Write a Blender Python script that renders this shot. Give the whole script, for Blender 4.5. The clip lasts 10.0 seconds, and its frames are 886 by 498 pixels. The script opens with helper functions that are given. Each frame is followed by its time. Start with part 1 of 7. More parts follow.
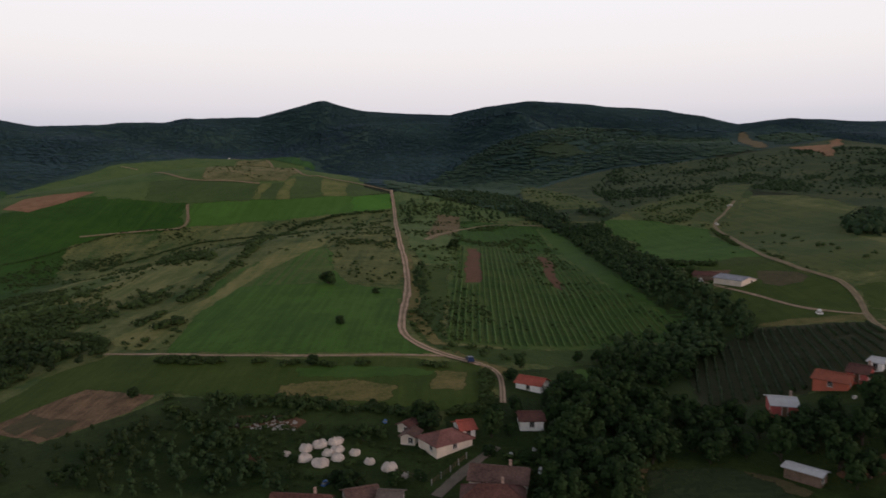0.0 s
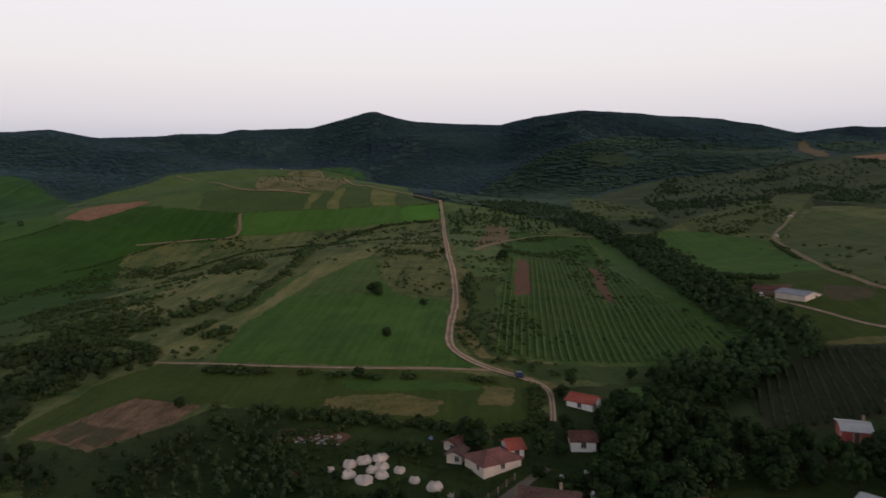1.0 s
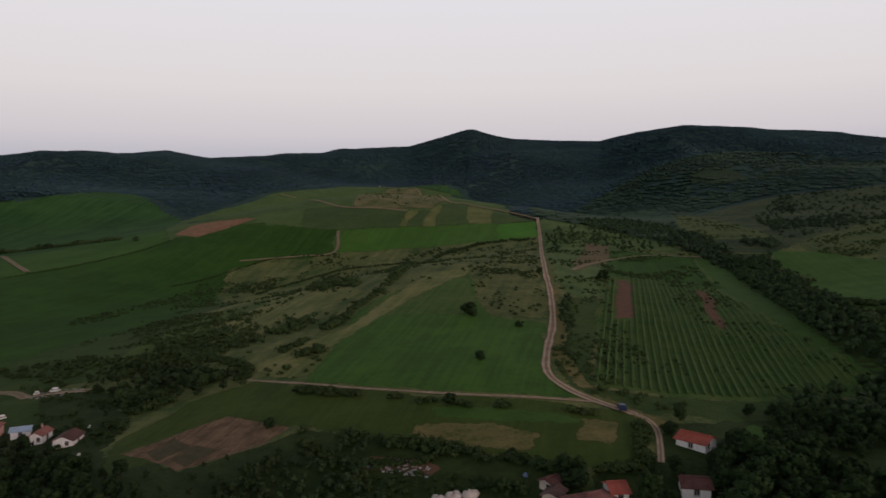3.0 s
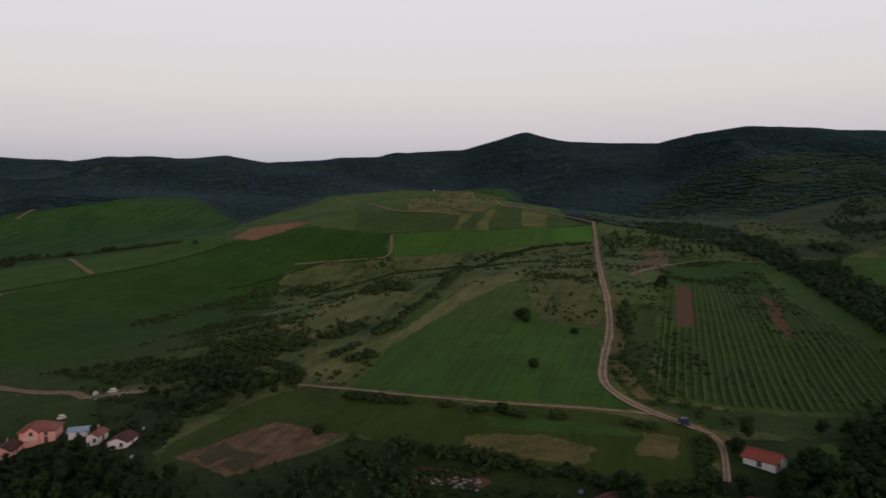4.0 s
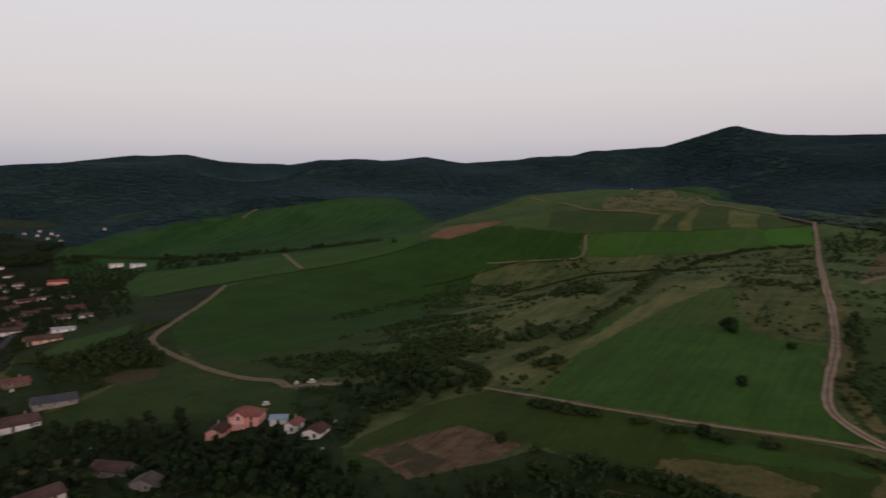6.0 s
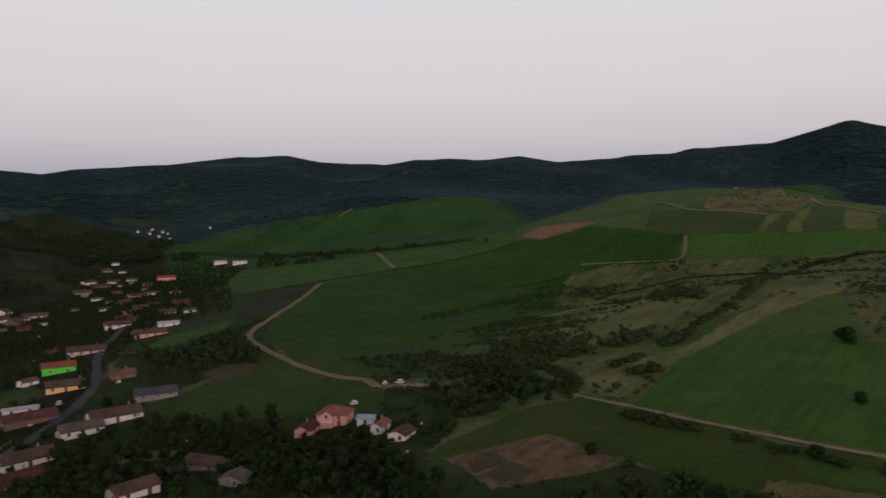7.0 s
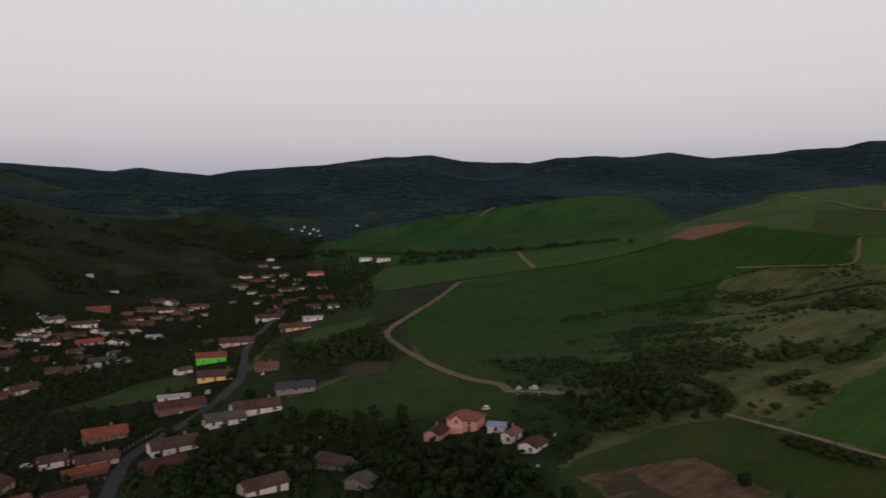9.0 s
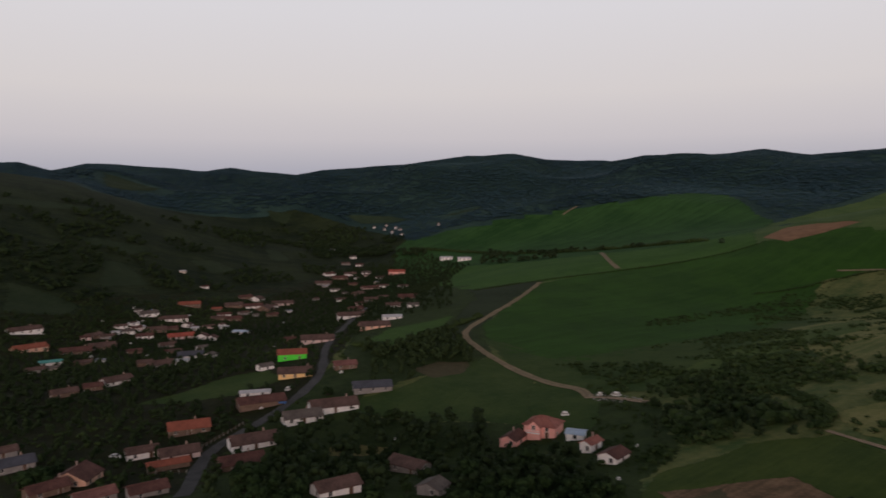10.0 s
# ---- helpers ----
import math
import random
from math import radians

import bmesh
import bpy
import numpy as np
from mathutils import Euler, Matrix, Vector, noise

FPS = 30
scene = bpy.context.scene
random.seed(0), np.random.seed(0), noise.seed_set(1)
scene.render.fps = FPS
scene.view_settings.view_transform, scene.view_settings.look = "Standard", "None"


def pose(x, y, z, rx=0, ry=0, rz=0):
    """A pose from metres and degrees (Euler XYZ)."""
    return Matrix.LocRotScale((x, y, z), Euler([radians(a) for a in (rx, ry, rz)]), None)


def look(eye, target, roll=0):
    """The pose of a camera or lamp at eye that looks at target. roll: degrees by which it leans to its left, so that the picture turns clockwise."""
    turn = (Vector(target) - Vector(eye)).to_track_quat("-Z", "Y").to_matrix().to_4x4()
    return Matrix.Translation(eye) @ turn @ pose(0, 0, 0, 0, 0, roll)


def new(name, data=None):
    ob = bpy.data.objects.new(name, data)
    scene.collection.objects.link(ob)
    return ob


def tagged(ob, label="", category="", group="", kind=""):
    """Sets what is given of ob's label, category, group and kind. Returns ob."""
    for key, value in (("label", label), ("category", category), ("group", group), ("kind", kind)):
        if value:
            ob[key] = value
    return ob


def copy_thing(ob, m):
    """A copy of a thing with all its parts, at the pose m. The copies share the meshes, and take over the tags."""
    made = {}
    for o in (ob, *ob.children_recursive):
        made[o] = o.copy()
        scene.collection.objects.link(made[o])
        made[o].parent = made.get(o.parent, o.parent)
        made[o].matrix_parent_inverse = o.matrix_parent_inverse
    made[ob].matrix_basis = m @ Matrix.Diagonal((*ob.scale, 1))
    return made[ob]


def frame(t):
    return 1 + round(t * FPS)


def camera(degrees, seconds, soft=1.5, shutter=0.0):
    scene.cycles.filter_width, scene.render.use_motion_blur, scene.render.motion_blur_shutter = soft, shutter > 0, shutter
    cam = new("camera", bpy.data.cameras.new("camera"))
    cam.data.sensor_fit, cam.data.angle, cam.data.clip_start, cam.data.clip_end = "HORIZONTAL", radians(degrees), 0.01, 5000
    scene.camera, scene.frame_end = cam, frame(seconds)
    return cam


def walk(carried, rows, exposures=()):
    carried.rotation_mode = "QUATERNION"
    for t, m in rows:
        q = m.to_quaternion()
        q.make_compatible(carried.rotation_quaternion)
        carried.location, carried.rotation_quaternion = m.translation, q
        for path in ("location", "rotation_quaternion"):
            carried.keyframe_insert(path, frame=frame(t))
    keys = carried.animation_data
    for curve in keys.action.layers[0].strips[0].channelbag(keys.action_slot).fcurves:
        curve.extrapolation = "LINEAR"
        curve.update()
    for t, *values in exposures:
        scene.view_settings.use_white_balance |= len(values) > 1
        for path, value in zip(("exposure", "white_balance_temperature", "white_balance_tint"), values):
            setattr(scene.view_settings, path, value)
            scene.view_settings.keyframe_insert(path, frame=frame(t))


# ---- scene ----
cam = camera(62.57, 10.0, soft=1.6, shutter=0.8)
ROWS = [
    (0, 0.00, 0.00, 56.00, 84.160, 0.239, -0.024),
    (0.5, 0.04, 2.20, 55.97, 84.562, 0.254, 1.903),
    (1, 0.07, 4.42, 55.97, 84.958, 0.251, 3.835),
    (1.5, 0.02, 6.64, 56.03, 85.366, 0.242, 5.783),
    (2, -0.08, 8.87, 56.02, 85.751, 0.231, 7.722),
    (2.5, -0.28, 11.16, 56.05, 86.131, 0.243, 9.654),
    (4, -1.22, 18.52, 55.92, 86.660, 0.355, 15.675),
    (4.5, -1.33, 20.88, 55.84, 86.677, 0.382, 18.876),
    (5, -1.87, 23.07, 55.82, 86.700, 0.408, 22.705),
    (5.5, -2.34, 25.40, 55.81, 86.709, 0.418, 26.756),
    (6, -3.07, 27.72, 55.76, 86.728, 0.438, 30.900),
    (6.2, -3.38, 28.74, 55.76, 86.732, 0.437, 32.560),
    (7.3, -5.33, 34.55, 55.81, 86.752, 0.415, 39.860),
    (7.5, -5.69, 35.57, 55.82, 86.754, 0.411, 40.767),
    (8, -6.61, 37.99, 55.83, 86.750, 0.388, 43.230),
    (8.5, -7.89, 40.09, 55.81, 86.735, 0.384, 46.349),
    (9, -9.36, 42.09, 55.84, 86.721, 0.376, 49.488),
    (9.5, -10.86, 44.22, 55.94, 86.697, 0.363, 52.691),
    (10, -12.46, 46.35, 56.00, 86.660, 0.355, 55.929),
]
walk(cam, [(t, pose(x, y, z, rx, ry, rz)) for t, x, y, z, rx, ry, rz in ROWS], exposures=[(0.0, 0.28, 6420, 9), (2.5, 0.02, 6450, 10), (4.5, -0.09, 6480, 10), (10.0, -0.17, 6500, 10)])

# ---- sky and light: dusk, the last glow low behind the camera ----
world = bpy.data.worlds.new("dusk_sky")
scene.world = world
world.use_nodes = True
wn, wl = world.node_tree.nodes, world.node_tree.links
wn.clear()
w_out, w_bg = wn.new("ShaderNodeOutputWorld"), wn.new("ShaderNodeBackground")
w_co, w_sep, w_ramp = wn.new("ShaderNodeTexCoord"), wn.new("ShaderNodeSeparateXYZ"), wn.new("ShaderNodeValToRGB")
wl.new(w_co.outputs["Generated"], w_sep.inputs[0])
wl.new(w_sep.outputs["Z"], w_ramp.inputs[0])
stops = [(0.0, (0.34, 0.36, 0.43)), (0.045, (0.45, 0.44, 0.51)), (0.09, (0.635, 0.592, 0.62)), (0.15, (0.745, 0.695, 0.693)),
         (0.25, (0.775, 0.75, 0.78)), (0.38, (0.765, 0.765, 0.815)), (0.60, (0.17, 0.18, 0.21)), (1.0, (0.07, 0.075, 0.09))]
while len(w_ramp.color_ramp.elements) < len(stops):
    w_ramp.color_ramp.elements.new(0.5)
for e, (p, c) in zip(w_ramp.color_ramp.elements, stops):
    e.position, e.color = p, (*c, 1)
wl.new(w_ramp.outputs[0], w_bg.inputs["Color"])
w_bg.inputs["Strength"].default_value = 1.0
wl.new(w_bg.outputs[0], w_out.inputs["Surface"])

sun = new("sun", bpy.data.lights.new("sun", "SUN"))
sun.data.energy, sun.data.angle, sun.data.color = 1.8, radians(35), (1.0, 0.69, 0.6)
sun.matrix_world = look((85, -52, 112), (0, 0, 100))

# ---- the lie of the land ----
HILLS = []


def hill(x, y, reach, height):
    HILLS.append((x, y, reach, height))


hill(42, 43, 40, 1.3)
hill(-97, 24, 40, 0.1)
hill(34, 94, 40, -3.6)
hill(-90, 107, 40, 6.3)
hill(97, 101, 40, -7.2)
hill(19, 139, 40, 3.9)
hill(-39, 135, 40, -4.6)
hill(-171, 83, 42, 10.5)
hill(-89, 168, 42, 2.1)
hill(-150, 117, 66, -15.6)
hill(-150, 117, 42, 5.8)
hill(132, 137, 42, 17.7)
hill(65, 179, 42, -4.4)
hill(-13, 190, 42, 3.9)
hill(-69, 240, 55, 3)
hill(-246, -43, 150, -13.7)
hill(86, 235, 55, -5)
hill(-225, 110, 55, -3.3)
hill(229, 237, 115, 1)
hill(-23, 329, 73, 1.6)
hill(-212, 253, 73, -6.2)
hill(175, 280, 73, 11.3)
hill(-433, -76, 154, -24.6)
hill(233, 373, 97, 8.8)
hill(-427, 106, 154, -6.7)
hill(-121, 423, 97, 17.4)
hill(-283, 337, 97, -7.8)
hill(-31, 439, 97, 18)
hill(61, 436, 97, -17.4)
hill(-440, 15, 97, 5.8)
hill(-272, 512, 128, -37.9)
hill(198, 545, 128, 8.8)
hill(-373, 444, 128, 13.2)
hill(-563, 140, 128, -22.1)
hill(-160, 558, 128, -25)
hill(-748, -132, 167, -2.2)
hill(-737, 184, 167, -22.1)
hill(-683, 333, 167, -34.8)
hill(-357, 671, 167, 0.4)
hill(-599, 468, 167, 15.6)
hill(-209, 731, 167, 72.7)
hill(-760, 27, 167, 31.3)
hill(403, 645, 167, 8.9)
hill(-999, 35, 220, 37.4)
hill(139, 990, 350, 5.3)
hill(695, 719, 220, 27.2)
hill(530, 848, 220, 20.5)
hill(-899, 438, 220, -16.1)
hill(-643, 766, 220, -20.3)
hill(-788, 616, 220, -3)
hill(-70, 998, 220, -27.8)
hill(-1261, 314, 286, 46.2)
hill(-1168, 570, 286, -52)
hill(181, 1287, 286, 44.3)
hill(-1299, 45, 286, 55.5)
hill(-610, 1148, 286, 19.9)
hill(-836, 996, 286, 40.8)
hill(445, 1222, 286, 54.8)
hill(-798, 1501, 374, 28.6)
hill(-1093, 1302, 374, 13.8)
hill(1181, 1223, 1020, 15.9)
hill(-1650, 411, 374, 16.2)

# the wooded ridge round the valley: bearing in degrees from north, height of its crest
RIDGE = [(-180, 60), (-120, 80), (-100, 130), (-87, 158.6), (-84.7, 160.1), (-82.7, 142.3), (-80.5, 160.7), (-76, 152), (-72.4, 144.1), (-70.8, 151.4), (-66.1, 135.4), (-64, 146.5), (-57.9, 159.1), (-53, 178.7), (-49.6, 180.4), (-46.6, 164.3), (-42.1, 156.9), (-39.8, 170), (-33.9, 166.7), (-31.8, 174.5), (-28.8, 158.1), (-25.9, 166.6), (-20.3, 175.4), (-19, 186.2), (-13.9, 195.6), (-12.2, 211.1), (-9.2, 236.7), (-5.8, 212.8), (0.7, 207.9), (3.4, 231.8), (6.6, 246.8), (11.1, 235.4), (16.9, 214.4), (21.8, 177.4), (25.3, 185.3), (31, 176.6), (50, 120), (100, 80), (180, 60)]


def lattice(ix, iy, seed):
    n = (ix * 374761393 + iy * 668265263 + seed * 1442695041) & 0xFFFFFFFF
    n = ((n ^ (n >> 13)) * 1274126177) & 0xFFFFFFFF
    return ((n ^ (n >> 16)) & 0xFFFF) / 65535.0


def rough(x, y, size, seed=0):
    """Smooth noise from -1 to 1 with lumps of that size."""
    u, v = np.asarray(x, float) / size, np.asarray(y, float) / size
    i, j = np.floor(u).astype(np.int64), np.floor(v).astype(np.int64)
    a, b = u - i, v - j
    a, b = a * a * (3 - 2 * a), b * b * (3 - 2 * b)
    low = lattice(i, j, seed) * (1 - a) + lattice(i + 1, j, seed) * a
    high = lattice(i, j + 1, seed) * (1 - a) + lattice(i + 1, j + 1, seed) * a
    return 2 * (low * (1 - b) + high * b) - 1


def smooth(v):
    v = np.clip(v, 0, 1)
    return v * v * (3 - 2 * v)


def land(x, y):
    """Height of the bare ground."""
    x, y = np.asarray(x, float), np.asarray(y, float)
    r, bearing = np.hypot(x, y), np.degrees(np.arctan2(x, y))
    z = np.zeros_like(r)
    for hx, hy, reach, height in HILLS:
        z = z + height * np.exp(-((x - hx) ** 2 + (y - hy) ** 2) / (2 * reach * reach))
    crest = np.interp(bearing, [b for b, h in RIDGE], [h for b, h in RIDGE])
    far = 1950 + 120 * np.sin(np.radians(bearing * 2.3))
    s = smooth((r - 1000) / (far - 1000))
    crest = crest + 2.5 * rough(x, y, 60, 3) * s - np.maximum(r - far, 0) * 0.12
    spurs = 1 - np.abs(rough(x, y, 360, 5)) * 1.7 + 0.55 * rough(x, y, 150, 6)
    z = z * (1 - s) + crest * s + (spurs - 0.6) * 120 * s * (1 - s)
    # a wooded knoll before the ridge, with a hollow behind it
    z = z + 17 * np.exp(-((x - 186) ** 2 + (y - 1190) ** 2) / (2 * 85 ** 2)) - 12 * np.exp(-((x - 215) ** 2 + (y - 1400) ** 2) / (2 * 95 ** 2))
    return z + 0.35 * rough(x, y, 23, 1) * smooth((r - 40) / 60)


def wooded(x, y):
    """True where the far forest stands."""
    x, y = np.asarray(x, float), np.asarray(y, float)
    edge = np.interp(np.degrees(np.arctan2(x, y)), (-98, -80, -72, -59.4, -55.2, -51, -48.8, -44.5, -40.2, -38.1, -36, -34, -33.1, -32.2, -30.9, -30.1, -27.2, -23, -18.7, -16.2, -15.2, -11, -6.3, -4, -1.9, 0.7, 4.3, 7.4, 9, 15, 22, 36),
                     (1150, 1150, 1250, 1165, 1180, 1170, 1182, 1210, 1192, 1197, 1224, 1215, 1156, 1099, 1030, 830, 870, 1197, 1281, 1311, 1306, 1290, 730, 705, 692, 682, 623, 567, 800, 900, 1000, 1150))
    return np.hypot(x, y) > edge * (0.997 + 0.006 * rough(x, y, 45, 32))


# ---- materials ----
def ground_stuff(name, dark, light, size=6.0, fine=0.5, bump=0.3, third=None, stripe=None):
    """An uneven surface: two colours mixed by broad patches and by fine grain."""
    m = bpy.data.materials.new(name)
    m.use_nodes = True
    n, l = m.node_tree.nodes, m.node_tree.links
    b = n["Principled BSDF"]
    b.inputs["Roughness"].default_value = 0.95
    b.inputs["Specular IOR Level"].default_value = 0.1
    co = n.new("ShaderNodeTexCoord")
    broad, grain, mid = n.new("ShaderNodeTexNoise"), n.new("ShaderNodeTexNoise"), n.new("ShaderNodeTexNoise")
    for t, s, d in ((broad, size, 4), (mid, size * 0.22, 3), (grain, fine, 3)):
        t.inputs["Scale"].default_value, t.inputs["Detail"].default_value = 1 / s, d
        l.new(co.outputs["Object"], t.inputs["Vector"])
    add = n.new("ShaderNodeMath")
    add.operation = "MULTIPLY_ADD"
    l.new(grain.outputs["Fac"], add.inputs[0])
    add.inputs[1].default_value = 0.6
    l.new(broad.outputs["Fac"], add.inputs[2])
    add2 = n.new("ShaderNodeMath")
    add2.operation = "MULTIPLY_ADD"
    l.new(mid.outputs["Fac"], add2.inputs[0])
    add2.inputs[1].default_value = 0.6
    l.new(add.outputs[0], add2.inputs[2])
    if stripe:
        # streaks along a bearing: mowing, sowing or planting lines
        bearing, apart, strength = stripe
        turn, streak, more = n.new("ShaderNodeMapping"), n.new("ShaderNodeTexNoise"), n.new("ShaderNodeMath")
        turn.inputs["Rotation"].default_value = (0, 0, radians(bearing))
        turn.inputs["Scale"].default_value = (1 / apart, 1 / (apart * 30), 1 / (apart * 30))
        l.new(co.outputs["Object"], turn.inputs["Vector"])
        l.new(turn.outputs[0], streak.inputs["Vector"])
        streak.inputs["Scale"].default_value, streak.inputs["Detail"].default_value = 1.0, 3
        more.operation = "MULTIPLY_ADD"
        centred = n.new("ShaderNodeMath")
        centred.operation = "SUBTRACT"
        l.new(streak.outputs["Fac"], centred.inputs[0])
        centred.inputs[1].default_value = 0.5
        l.new(centred.outputs[0], more.inputs[0])
        more.inputs[1].default_value = strength
        l.new(add2.outputs[0], more.inputs[2])
        add2 = more
    ramp = n.new("ShaderNodeValToRGB")
    ramp.color_ramp.elements[0].position = 0.38
    ramp.color_ramp.elements[1].position = 0.62
    ramp.color_ramp.elements[0].color, ramp.color_ramp.elements[1].color = (*dark, 1), (*light, 1)
    if third:
        e = ramp.color_ramp.elements.new(0.72)
        e.color = (*third, 1)
    half = n.new("ShaderNodeMath")
    half.operation = "MULTIPLY"
    half.inputs[1].default_value = 1 / 2.2
    l.new(add2.outputs[0], half.inputs[0])
    l.new(half.outputs[0], ramp.inputs[0])
    l.new(ramp.outputs[0], b.inputs["Base Color"])
    bp = n.new("ShaderNodeBump")
    bp.inputs["Strength"].default_value, bp.inputs["Distance"].default_value = bump, fine
    l.new(grain.outputs["Fac"], bp.inputs["Height"])
    l.new(bp.outputs[0], b.inputs["Normal"])
    # the growth thins out unevenly towards the border of its patch
    cover, fray, sum_, edge = n.new("ShaderNodeAttribute"), n.new("ShaderNodeTexNoise"), n.new("ShaderNodeMath"), n.new("ShaderNodeMapRange")
    cover.attribute_name = "cover"
    fray.inputs["Scale"].default_value, fray.inputs["Detail"].default_value = 0.5, 5
    l.new(co.outputs["Object"], fray.inputs["Vector"])
    sum_.operation = "ADD"
    l.new(cover.outputs["Fac"], sum_.inputs[0])
    l.new(fray.outputs["Fac"], sum_.inputs[1])
    edge.interpolation_type = "SMOOTHSTEP"
    edge.inputs["From Min"].default_value, edge.inputs["From Max"].default_value = 0.93, 1.0
    l.new(sum_.outputs[0], edge.inputs["Value"])
    bare, blend = n.new("ShaderNodeBsdfTransparent"), n.new("ShaderNodeMixShader")
    l.new(edge.outputs[0], blend.inputs["Fac"])
    l.new(bare.outputs[0], blend.inputs[1])
    l.new(b.outputs[0], blend.inputs[2])
    l.new(blend.outputs[0], n["Material Output"].inputs["Surface"])
    return m


